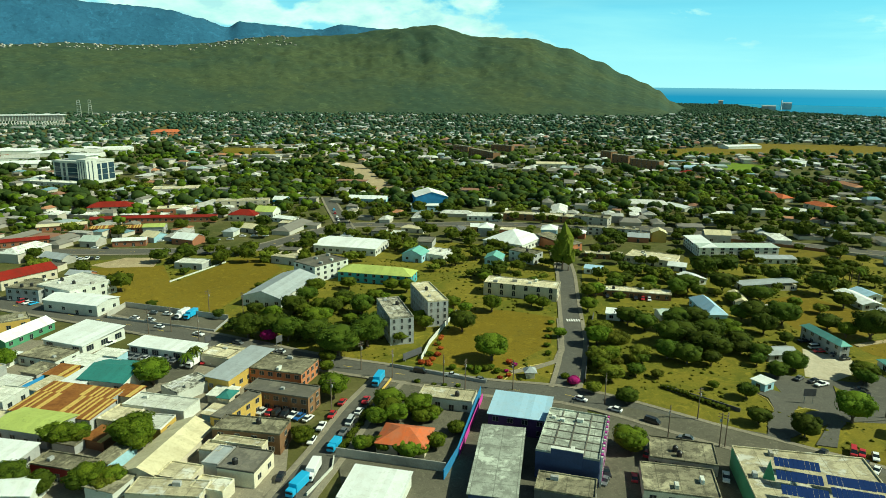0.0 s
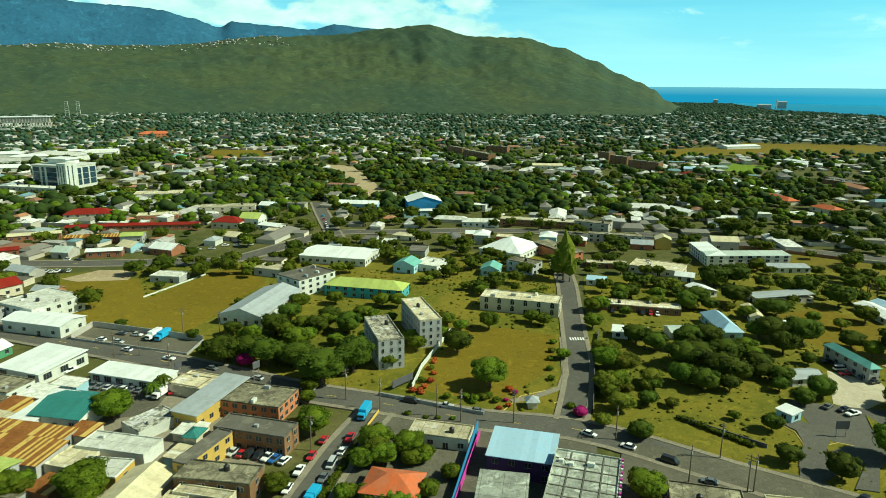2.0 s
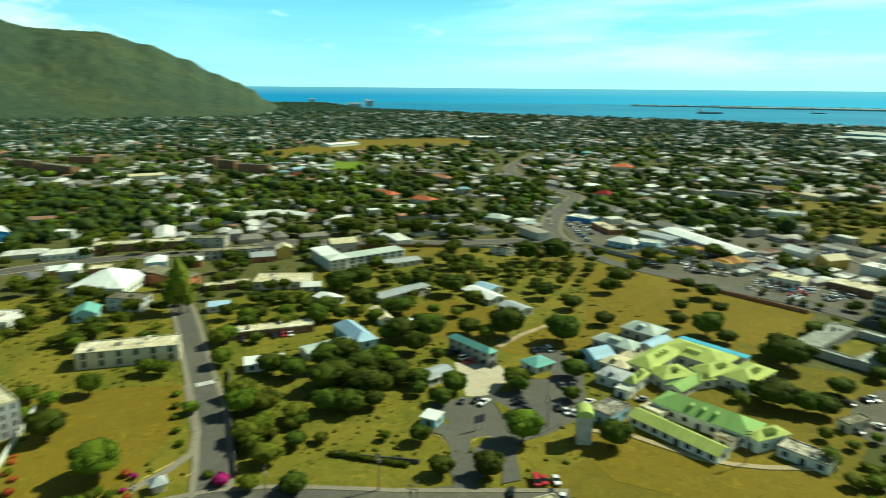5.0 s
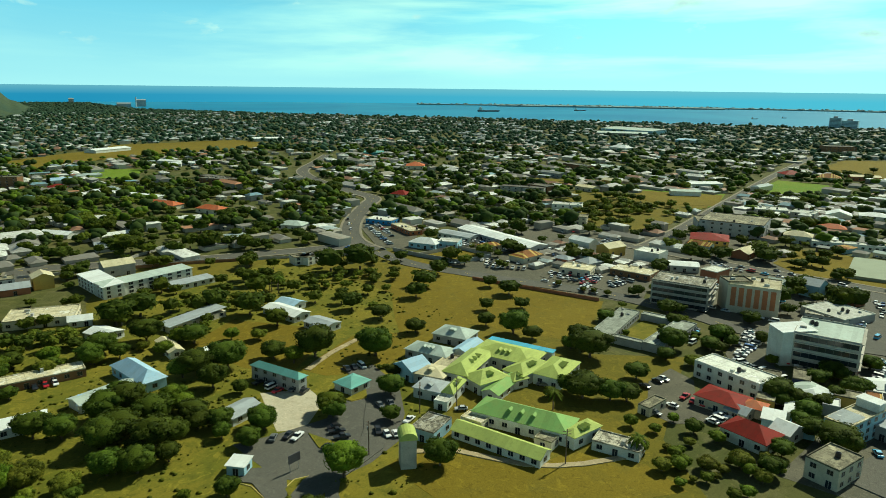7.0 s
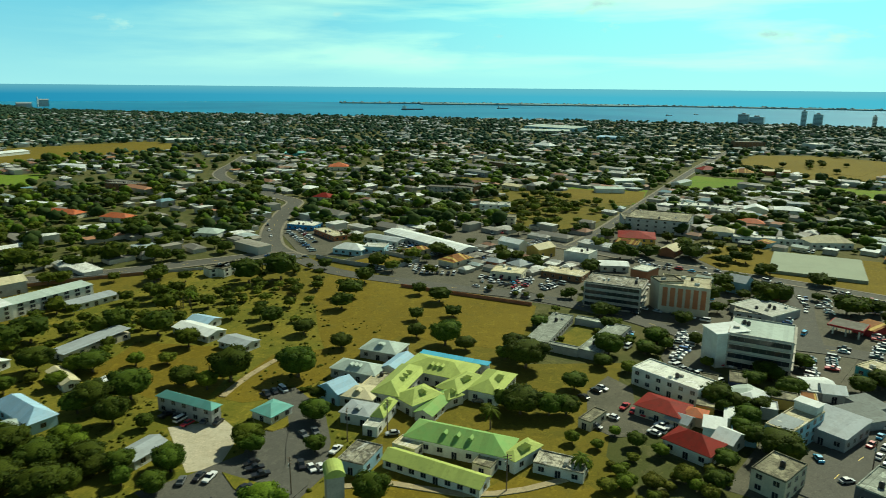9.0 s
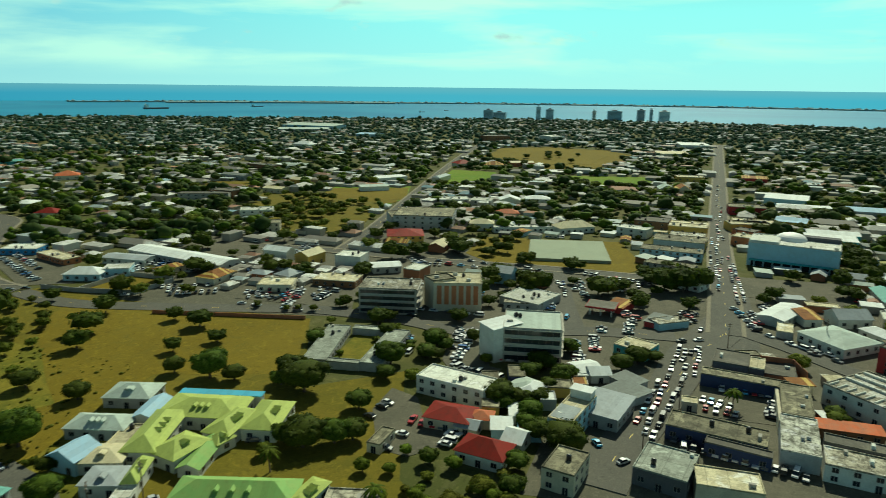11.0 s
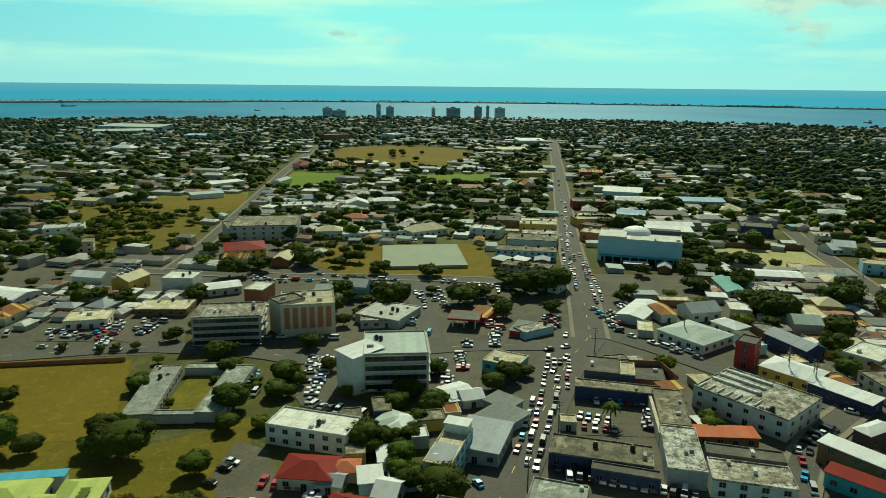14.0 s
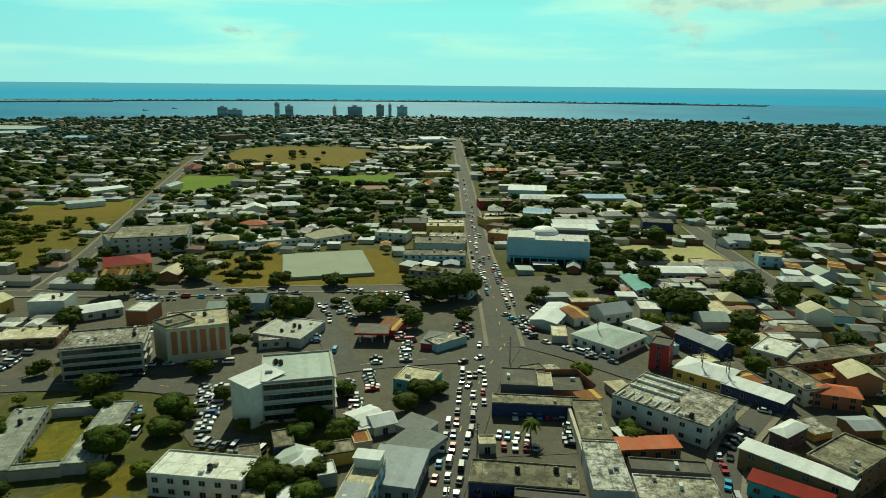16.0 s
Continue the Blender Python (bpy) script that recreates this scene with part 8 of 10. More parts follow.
car_row(-137.4, 277.2, -120.5, 272.3, 4, None, 0.1)
POLYS.append([(440.5, 95.4), (438.8, 46.3), (380.4, 24.0), (324.3, 35.7), (293.7, 72.7), (294.6, 92.4), (356.3, 94.3)])
ob = thing("canopy", pose(360.0, 80.0, 0, 0, 0, -100), "filling-station canopy with a dark roof and red fascia", "canopy")
TAKEN.append((360, 80, 9))
bm = bmesh.new()
box(bm, -7, 7, -6, 6, 4.0, 4.75)
part("fascia", bm, "red_wall", ob)
bm = bmesh.new()
box(bm, -6.7, 6.7, -5.7, 5.7, 4.76, 4.82)
part("roof", bm, "roof_tar", ob)
for cx in (-5, 0, 5):
    for cy in (-3.5, 3.5):
        bm = bmesh.new()
        box(bm, cx - 0.25, cx + 0.25, cy - 0.25, cy + 0.25, -0.1, 4.0)
        part("column", bm, "white_wall", ob)
building("shop", "filling-station shop with a rusty roof, red walls", 368.5, 71.8, -115.5, 8.9, 12.7, 3.0, top='metal_rust', roof='sheet', wall='red_wall', sides='')
building("stall", "row of stalls with mixed tin roofs, red walls", 350.8, 55.2, -114.4, 8.4, 12.3, 2.6, roof='sheet', top='metal_slate', wall='red_wall', sides='')
building("shop", "blue-painted shop with a low roof, pale blue walls", 349.7, 50.9, -58.6, 15.7, 8.0, 3.0, wall='sky_wall', top='roof_stained', sides='')
building("shed", "long shed with a weathered grey roof", 279.9, 70.0, -133.6, 10.4, 7.9, 3.0, roof='sheet', top='metal_slate', wall='grey_wall', sides='')
building("shed", "workshop with a weathered tin roof, grey walls", 269.8, 71.1, -134.9, 12.1, 12.5, 3.0, roof='sheet', top='metal_slate', wall='grey_wall', sides='')
building("shed", "lean-to with a pale sheet roof, grey walls", 284.0, 84.3, -76.8, 8.4, 8.8, 3.0, roof='sheet', top='metal_white', wall='grey_wall', sides='')
building("house", "small house with a pale hipped roof, cream walls", 264.6, 104.6, -119.4, 10.6, 11.1, 3.4, roof='hip', top='metal_pale', wall='cream_wall', sides='', rise=1.6)
building("annexe", "low annexe with a pale flat roof, grey walls", 367.5, 114.6, -115.1, 21.8, 21.9, 3.8, wall='grey_wall', top='roof_membrane', sides='')
tree("dark", 278.7, 105.2, 4.7)
tree("dark", 277.0, 93.4, 4.6)
tree("dark", 287.2, 102.4, 3.9)
tree("dark", 301.5, 66.0, 5.6)
tree("dark", 305.8, 59.4, 3.7)
tree("dark", 254.9, 113.2, 6.3)
tree("dark", 258.2, 99.5, 3.7)
tree("dark", 255.2, 106.5, 4.0)
tree("dark", 299.6, 145.0, 5.2)
tree("dark", 286.9, 146.5, 4.0)
tree("dark", 296.2, 155.5, 2.5)
tree("dark", 370.5, 62.1, 5.3)
tree("dark", 387.3, 80.1, 9.3)
tree("dark", 406.4, 48.3, 8.6)
tree("dark", 406.5, 38.7, 9.5)
tree("dark", 441.3, 58.5, 4.2)
tree("dark", 444.2, 192.5, 7.8)
tree("dark", 434.0, 200.5, 6.2)
tree("dark", 460.7, 171.9, 7.7)
tree("dark", 392.0, 111.2, 6.6)
tree("dark", 396.7, 121.3, 5.0)
tree("dark", 398.2, 139.6, 6.8)
tree("dark", 419.0, 139.1, 4.3)
tree("dark", 307.6, 92.5, 4.5)
tree("dark", 405.8, 95.8, 3.8)
tree("dark", 309.0, 131.5, 3.8)
tree("dark", 277.8, 157.9, 6.9)
tree("dark", 305.2, 168.5, 3.9)
tree("dark", 245.5, 101.2, 4.8)
tree("dark", 416.4, 29.1, 7.1)
tree("dark", 440.3, 128.1, 4.2)
tree("dark", 440.1, 99.2, 5.6)
tree("dark", 382.8, 36.6, 3.9)
tree("dark", 369.7, -63.4, 9.6)
tree("dark", 383.4, -63.2, 7.3)
tree("dark", 388.5, -58.5, 6.6)
tree("dark", 423.3, -71.4, 6.8)
tree("dark", 417.5, -40.2, 5.4)
tree("dark", 451.3, -49.4, 5.5)
tree("dark", 395.4, 2.3, 4.6)
tree("dark", 331.1, -67.7, 7.0)
tree("dark", 307.3, -59.2, 5.3)
tree("dark", 354.2, -82.7, 6.9)
tree("dark", 398.8, -112.7, 10.0)
tree("dark", 392.7, -100.0, 7.8)
tree("dark", 381.5, -121.7, 8.6)
tree("dark", 374.8, -132.9, 5.9)
tree("dark", 270.9, 6.1, 3.6)
tree("dark", 466.2, -78.5, 6.2)
tree("dark", 473.7, -90.4, 5.5)
tree("dark", 464.0, -107.9, 3.7)
tree("dark", 462.1, -189.2, 5.5)
car_row(324.8, 47.6, 243.0, 66.9, 11, None, 0.15)
car_row(318.1, 42.2, 241.3, 64.4, 11, None, 0.2)
car_row(295.6, 56.0, 249.7, 69.4, 7, None, 0.3)
car_row(359.4, 68.4, 332.5, 68.3, 7, -89.9, 0.1)
car_row(357.2, 64.1, 347.1, 64.2, 3, 269.0, 0.1)
car_row(409.3, 91.6, 383.1, 93.1, 5, 266.7, 0.1)
car_row(420.6, 77.3, 419.9, 55.8, 9, -2.0, 0.1)
car_row(411.7, 77.6, 409.2, 56.8, 8, -6.8, 0.15)
car_row(326.4, 83.4, 309.2, 82.0, 6, -85.4, 0)
car_row(305.2, 87.6, 289.5, 90.1, 5, 261.1, 0)
car_row(284.5, 136.1, 278.1, 119.0, 7, -20.5, 0.05)
car_row(322.4, 140.0, 291.7, 137.6, 9, -85.5, 0)
car_row(316.3, 141.3, 307.6, 142.0, 3, 265.6, 0)
car_row(409.7, 101.9, 378.5, 97.8, 3, None, 0.2)
car_row(308.4, 158.8, 290.3, 158.2, 6, -88.1, 0.05)
car_row(386.2, 175.6, 363.6, 172.6, 4, -82.5, 0.1)
car_row(395.1, 144.8, 366.6, 140.2, 4, -80.8, 0.1)
car_row(285.3, 39.6, 283.4, 21.3, 8, -5.7, 0.1)
car_row(271.1, 43.9, 265.4, 35.5, 6, -34.3, 0.05)
car_row(279.2, 23.2, 266.0, 26.2, 6, 257.3, 0.05)
car_row(275.6, 45.1, 267.0, 47.5, 3, 254.7, 0)
car_row(334.5, -1.8, 319.9, -13.4, 6, None, 0.2)
car_row(350.8, 12.6, 334.6, -0.4, 7, None, 0.15)
car_row(387.6, -4.1, 373.0, 8.3, 6, 229.6, 0.1)
car_row(257.6, -19.8, 237.0, -6.8, 6, None, 0.15)
car_row(263.5, -25.8, 269.5, -35.0, 4, 33.5, 0.1)
car_row(491.4, 4.1, 399.1, 13.8, 12, None, 0.2)
car_row(482.8, 12.4, 411.0, 21.1, 9, None, 0.25)
car_row(306.9, 50.0, 325.6, 40.1, 5, None, 0.1)
car_row(332.8, 43.0, 351.8, 35.1, 3, None, 0.2)
car_row(240.1, 56.3, 237.8, 40.1, 6, -8.4, 0.15)
patch("grass_island", "grass island within a kerb", "scrub", [(135.6, 215.8), (137.7, 203.2), (136.1, 199.7), (131.3, 200.9), (132.3, 207.3)], keep=False)
patch("grass_island", "grass island within a kerb", "scrub", [(162.7, 234.9), (171.0, 234.7), (176.0, 232.3), (170.9, 224.9), (164.0, 219.9), (159.0, 221.7), (157.8, 227.1)], keep=False)
fence_wall("yellow-painted kerb round a grass island", [(162.7, 234.9), (157.8, 227.1), (159.0, 221.7), (164.0, 219.9), (170.9, 224.9), (176.0, 232.3)], 0.25, "yellow_kerb")
fence_wall("yellow-painted kerb round a grass island", [(135.6, 215.8), (131.3, 200.9), (136.1, 199.7)], 0.25, "yellow_kerb")
car_row(129.6, 220.6, 132.0, 213.9, 3, 19.6, 0)
car_row(142.7, 211.1, 139.2, 204.9, 2, -29.1, 0)
car_row(174.1, 242.4, 182.1, 239.4, 4, 69.4, 0)
car_row(161.1, 212.7, 167.3, 210.2, 3, 68.8, 0)
car_row(146.6, 259.6, 153.6, 236.7, 5, 16.8, 0.2)
car_row(148.5, 201.1, 153.8, 197.4, 3, 55.1, 0)
car_row(125.5, 223.8, 127.4, 220.2, 2, 28.0, 0)

# cars
car_row(-116.6, 234.0, -96.7, 229.9, 9, 78.3, 0.12)
car_row(-131.8, 283.4, -117.8, 280.5, 5, None, 0.12)
car_row(-138.1, 276.5, -121.8, 271.3, 4, None, 0.12)
car_row(-219.9, 372.2, -197.4, 376.1, 8, 99.8, 0.12)
car_row(-209.5, 304.3, -185.6, 292.0, 7, 62.9, 0.12)
car_row(-12.5, 225.2, 19.2, 214.7, 3, None, 0)
car_row(-127.2, 269.0, -33.2, 227.6, 5, None, 0.3)
car_row(41.2, 206.6, 69.7, 184.5, 3, None, 0.2)
car_row(-29.1, 210.3, -38.0, 170.3, 6, None, 0.2)
car_row(-23.5, 203.3, -29.5, 175.7, 5, None, 0.2)
car_row(-57.1, 194.1, -39.2, 186.8, 8, 67.8, 0.12)
car_row(-40.9, 159.5, -41.8, 152.9, 2, None, 0)
car_row(61.1, 175.1, 53.8, 163.7, 3, None, 0.12)
car_row(44.2, 161.2, 44.0, 157.8, 2, None, 0)
car_row(65.6, 180.6, 77.0, 175.4, 3, None, 0.12)
car_row(51.3, 159.1, 50.1, 154.7, 2, None, 0.12)
car_row(77.4, 163.0, 75.1, 157.3, 2, None, 0)
car_row(-202.9, 417.3, -134.4, 428.9, 8, None, 0.2)
car_row(-76.9, 487.7, -90.3, 545.1, 4, None, 0.2)
car_row(-275.1, 406.4, -202.0, 399.0, 14, None, 0.15)
car_row(-136.6, 437.3, -85.8, 444.3, 12, None, 0.15)
car_row(-457.6, 734.0, -425.0, 725.2, 8, 74.8, 0.12)
car_row(78.8, 314.4, 101.3, 309.7, 7, 78.3, 0.3)
car_row(146.5, 258.8, 147.6, 245.0, 4, 4.5, 0.12)
car_row(124.5, 224.2, 127.6, 220.0, 3, 36.0, 0.12)
car_row(131.3, 218.5, 132.3, 213.5, 3, 11.5, 0.12)
car_row(174.7, 242.6, 184.5, 241.0, 4, 80.6, 0.12)
car_row(161.9, 212.7, 169.7, 208.2, 5, 59.7, 0.12)
car_row(144.8, 215.0, 139.8, 204.1, 3, -24.7, 0)
car_row(146.6, 198.4, 155.9, 193.2, 5, 60.6, 0.12)
car_row(158.9, 197.0, 164.4, 197.6, 2, None, 0)
car_row(176.6, 191.1, 179.8, 188.1, 2, None, 0.2)
car_row(211.1, 181.7, 212.8, 177.6, 2, None, 0.2)
car_row(131.9, 204.6, 135.5, 204.2, 2, None, 0)
car_row(233.5, 152.2, 250.6, 147.3, 5, 74.1, 0.12)
car_row(234.7, 135.2, 234.3, 125.2, 4, -2.7, 0)
car_row(215.8, 140.3, 227.6, 137.8, 4, 77.9, 0.12)
car_row(222.7, 124.5, 232.9, 121.9, 4, 75.9, 0)
car_row(280.4, 134.3, 320.9, 134.1, 12, 89.8, 0.12)
car_row(281.1, 133.3, 273.3, 114.2, 7, -22.2, 0.12)
car_row(284.4, 154.6, 304.3, 153.6, 4, None, 0.12)
car_row(308.2, 82.3, 339.9, 79.5, 8, 85.0, 0.12)
car_row(292.0, 86.6, 298.2, 82.4, 4, 56.1, 0.12)
car_row(344.4, 96.4, 351.8, 95.5, 2, None, 0.12)
car_row(223.9, 76.8, 230.6, 68.8, 2, None, 0)
car_row(235.5, 81.6, 238.3, 75.1, 4, 22.9, 0.12)
car_row(338.9, 246.8, 346.9, 244.8, 4, 75.5, 0.12)
car_row(329.4, 227.5, 351.8, 229.7, 7, 95.7, 0.12)
car_row(342.6, 217.5, 360.7, 213.7, 6, 78.1, 0.12)
car_row(336.9, 225.2, 340.1, 241.0, 6, 168.2, 0.12)
car_row(423.6, 189.7, 424.9, 173.3, 7, 4.5, 0.12)
car_row(427.9, 174.1, 424.8, 150.1, 7, None, 0.2)
car_row(408.6, 92.3, 382.6, 87.9, 6, -80.5, 0.12)
car_row(406.4, 102.4, 408.8, 99.2, 2, 36.8, 0)
car_row(342.2, 167.7, 341.2, 131.7, 8, None, 0.2)
car_row(368.1, 430.5, 334.1, 373.3, 12, -30.7, 0.1)
car_row(377.7, 431.1, 353.5, 389.9, 10, -30.4, 0.1)
car_row(304.3, 397.8, 322.7, 364.1, 10, None, 0.3)
car_row(381.1, 468.1, 344.9, 423.9, 3, None, 0.12)
car_row(368.3, 338.6, 371.4, 319.4, 10, 9.2, 0.12)
car_row(336.6, 297.6, 342.6, 281.5, 8, 20.6, 0.12)
car_row(351.1, 270.2, 382.3, 271.9, 9, 93.0, 0.12)
car_row(322.6, 316.1, 326.1, 307.4, 2, None, 0.12)
car_row(319.5, 49.8, 291.5, 53.3, 5, None, 0.05)
car_row(321.7, 46.3, 284.5, 50.4, 6, None, 0.05)
car_row(321.7, 44.0, 274.8, 54.0, 8, None, 0.05)
car_row(321.6, 40.4, 293.2, 46.9, 6, None, 0.05)
car_row(276.4, 56.4, 267.5, 61.0, 3, None, 0.05)
car_row(278.0, 51.6, 261.8, 59.3, 4, None, 0.05)
car_row(261.9, 62.8, 246.8, 68.7, 4, None, 0.05)
car_row(255.2, 61.6, 245.6, 66.3, 3, None, 0.05)
car_row(285.2, 40.5, 284.1, 19.0, 10, -2.9, 0.1)
car_row(274.8, 46.9, 270.1, 33.8, 9, -19.8, 0.1)
car_row(268.7, 47.3, 265.7, 34.9, 8, -13.8, 0.05)
car_row(280.8, 21.6, 265.6, 26.2, 6, 253.1, 0.05)
car_row(241.4, 55.3, 233.0, 30.0, 14, -18.3, 0.1)
car_row(525.1, 6.3, 415.1, 19.6, 11, None, 0.1)
car_row(488.4, 7.8, 415.1, 20.3, 8, None, 0.1)
car_row(621.3, -8.7, 525.2, 4.4, 8, None, 0.1)
car_row(469.0, 7.5, 389.0, 14.4, 12, None, 0.1)
car_row(475.3, 3.8, 393.1, 10.9, 10, None, 0.1)
car_row(578.5, -4.3, 541.7, -1.4, 4, None, 0.1)
car_row(389.0, 4.1, 370.0, -0.8, 10, -75.7, 0.12)
car_row(373.6, 5.6, 393.1, -6.2, 7, 58.9, 0.12)
car_row(337.7, -2.4, 326.5, -11.5, 5, None, 0.12)
car_row(349.8, 9.6, 332.0, -2.7, 7, None, 0.1)
car_row(329.6, 50.1, 337.9, 30.4, 5, None, 0.1)
car_row(363.3, 68.9, 341.1, 67.1, 6, -85.5, 0.12)
car_row(363.1, 41.7, 370.1, 36.9, 4, 55.8, 0.12)
car_row(415.1, 75.0, 415.1, 54.3, 9, -0.0, 0.12)
car_row(410.5, -45.7, 384.9, -41.1, 4, None, 0.12)
car_row(295.0, 138.5, 320.5, 137.4, 12, 87.4, 0.05)
car_row(283.6, 135.4, 278.5, 118.5, 7, -16.8, 0.1)
car_row(313.4, 85.0, 324.6, 82.0, 4, 75.1, 0)
car_row(320.1, 90.4, 291.8, 88.7, 8, -86.6, 0.1)
car_row(236.2, 138.8, 235.5, 128.3, 5, -3.7, 0.1)
car_row(292.1, 121.9, 293.8, 110.7, 5, 8.6, 0.12)
car_row(236.4, 84.6, 239.6, 78.9, 4, 28.5, 0.1)
car_row(247.8, -9.7, 235.7, -8.3, 4, None, 0.05)
car_row(242.1, -8.6, 233.7, -6.6, 3, None, 0.1)
car_row(258.8, -18.8, 268.2, -29.6, 6, 41.1, 0.1)
car_row(331.2, -0.0, 321.9, -13.1, 5, None, 0.1)
car_row(279.3, -43.5, 278.5, -44.5, 1, None, 0)
car_row(292.6, -85.2, 285.0, -92.9, 9, -44.3, 0.1)
car_row(302.1, -84.8, 303.2, -95.8, 5, 5.9, 0.12)
car_row(244.4, -10.6, 238.2, -9.3, 3, None, 0)
car_row(345.9, 257.8, 345.9, 246.0, 7, -0.4, 0.1)
car_row(343.1, 236.7, 354.2, 231.3, 9, 63.7, 0.1)
car_row(340.5, 233.5, 339.1, 226.1, 4, -10.4, 0.12)
car_row(361.5, 222.3, 360.0, 214.4, 4, -11.1, 0.12)
car_row(328.1, 253.0, 325.3, 200.2, 7, None, 0.4)
car_row(336.3, 195.1, 332.3, 161.4, 6, None, 0.2)
car_row(290.0, 158.1, 307.3, 156.7, 4, None, 0.1)

car_row(344.0, 256.3, 350.1, 244.8, 7, 27.7, 0.1)
car_row(338.4, 252.6, 344.3, 240.6, 6, 26.4, 0.1)
car_row(341.7, 237.0, 353.9, 229.3, 7, 57.7, 0.1)
car_row(346.7, 237.2, 358.1, 230.6, 6, 59.9, 0.1)
car_row(359.5, 223.9, 362.8, 214.3, 5, 18.7, 0.1)
car_row(348.3, 222.6, 353.0, 217.5, 4, 43.0, 0.1)
car_row(389.1, 344.0, 384.2, 326.1, 8, -15.2, 0.1)
car_row(381.8, 339.9, 377.5, 323.3, 7, -14.6, 0.1)
car_row(335.2, 295.8, 341.0, 285.1, 7, 28.6, 0.1)
car_row(340.5, 296.0, 345.0, 286.6, 6, 25.2, 0.1)
car_row(373.5, 286.5, 384.3, 277.0, 7, 48.8, 0.1)
car_row(366.0, 280.7, 377.3, 270.5, 7, 47.8, 0.1)
car_row(414.5, 270.6, 460.5, 272.4, 9, 92.2, 0.1)
car_row(411.0, 266.0, 454.8, 266.7, 9, 90.9, 0.1)
car_row(449.6, 310.2, 456.9, 302.8, 4, 44.5, 0.1)
car_row(373.0, 309.7, 369.8, 301.1, 4, -20.3, 0.1)
car_row(433.9, 194.5, 412.1, 181.5, 6, -59.3, 0.1)
car_row(436.9, 192.3, 419.6, 180.7, 5, -55.9, 0.1)
car_row(432.7, 181.0, 433.6, 173.2, 5, None, 0.1)
car_row(440.3, 162.8, 433.0, 145.5, 5, None, 0.1)
car_row(431.0, 125.9, 425.9, 112.1, 4, None, 0.1)
car_row(428.2, 91.3, 425.3, 81.6, 5, -16.8, 0.1)
car_row(413.7, 94.2, 388.4, 93.2, 6, -87.8, 0.1)
car_row(419.6, 71.2, 397.1, 70.5, 6, -88.2, 0.1)
car_row(420.0, 67.4, 414.4, 54.4, 7, -23.4, 0.1)
car_row(364.7, 68.0, 346.7, 66.0, 5, -83.7, 0.1)
car_row(379.0, 106.0, 357.4, 103.9, 5, -84.4, 0.1)
car_row(523.2, 122.9, 521.2, 107.0, 6, -7.2, 0.1)
car_row(404.2, 146.6, 364.2, 139.1, 5, -79.5, 0.1)
car_row(408.8, 105.0, 387.9, 97.7, 3, None, 0.1)
car_row(392.3, 3.3, 385.3, -5.4, 6, -39.0, 0.1)
car_row(384.3, 4.0, 379.5, -4.4, 6, -29.9, 0.1)
car_row(379.8, 10.5, 360.1, 11.0, 5, 268.5, 0.1)
car_row(418.1, -47.9, 395.3, -43.1, 5, 258.2, 0.1)
car_row(388.2, -14.7, 375.2, -16.1, 3, -83.8, 0.1)
car_row(484.9, 4.7, 402.2, 8.6, 10, None, 0.1)
car_row(566.9, 2.5, 438.8, 21.8, 9, None, 0.1)
car_row(697.0, -23.2, 516.3, 6.4, 8, None, 0.1)
car_row(885.3, -47.4, 607.7, -5.1, 8, None, 0.1)
car_row(370.6, 43.7, 364.2, 37.6, 4, -46.8, 0.1)
car_row(353.3, 44.9, 360.7, 38.2, 4, 47.6, 0.1)
car_row(341.8, 304.2, 351.9, 281.1, 8, 23.5, 0.1)
car_row(332.2, 293.2, 342.4, 271.1, 8, 24.8, 0.1)
car_row(381.2, 359.9, 379.8, 339.6, 6, -3.7, 0.1)
car_row(371.7, 352.4, 370.6, 332.7, 6, -3.5, 0.1)
car_row(383.3, 294.4, 401.9, 279.4, 6, 51.1, 0.1)
car_row(377.9, 281.9, 395.5, 269.6, 6, 55.0, 0.1)
car_row(405.8, 348.7, 400.3, 321.3, 6, -11.4, 0.1)
car_row(244.2, 58.5, 230.8, 22.9, 16, -20.6, 0.1)
car_row(384.8, 18.2, 350.5, 13.0, 6, -81.3, 0.1)
car_row(299.9, 95.8, 270.8, 88.1, 6, -75.3, 0.1)
car_row(416.5, -41.2, 395.5, -58.0, 6, -51.3, 0.1)
car_row(352.2, -49.7, 328.4, -56.3, 6, None, 0.1)
car_row(258.4, -15.5, 231.4, -6.5, 6, None, 0.1)

# small works of the streets
RIDGE = [(-20.5, -0.0300), (-19.2, -0.0262), (-18.2, -0.0180), (-17.1, -0.0030), (-16.0, 0.0065), (-14.4, 0.0182), (-12.4, 0.0355), (-9.7, 0.0529), (-6.5, 0.0657), (-2.6, 0.0661), (0.8, 0.0807), (4.0, 0.0761), (8.6, 0.0678), (13.0, 0.0630), (21.4, 0.0493), (28.2, 0.0473), (32.4, 0.0418), (39.9, 0.0351), (46.0, 0.0356)]
PEAKS = [(-0.6, 0.0003), (1.3, 0.0469), (4.5, 0.0775), (8.3, 0.0837), (10.3, 0.0761), (13.0, 0.0801), (16.2, 0.0842), (17.2, 0.0762), (19.2, 0.0871), (21.2, 0.0955), (23.5, 0.0989), (26.1, 0.0990), (29.0, 0.1012), (32.0, 0.1012), (36.7, 0.0833), (40.7, 0.0890), (45.8, 0.0625)]
COAST = [(1486, 4406), (1768, 4207), (1491, 3061), (1542, 2631), (1508, 2972), (1602, 2476), (1778, 2032), (1941, 1623), (2053, 1224), (2191, 880), (2282, 552), (2380, 252), (2337, -123), (2296, -485), (2218, -607), (2093, -930), (1918, -1189), (1814, -1406)]
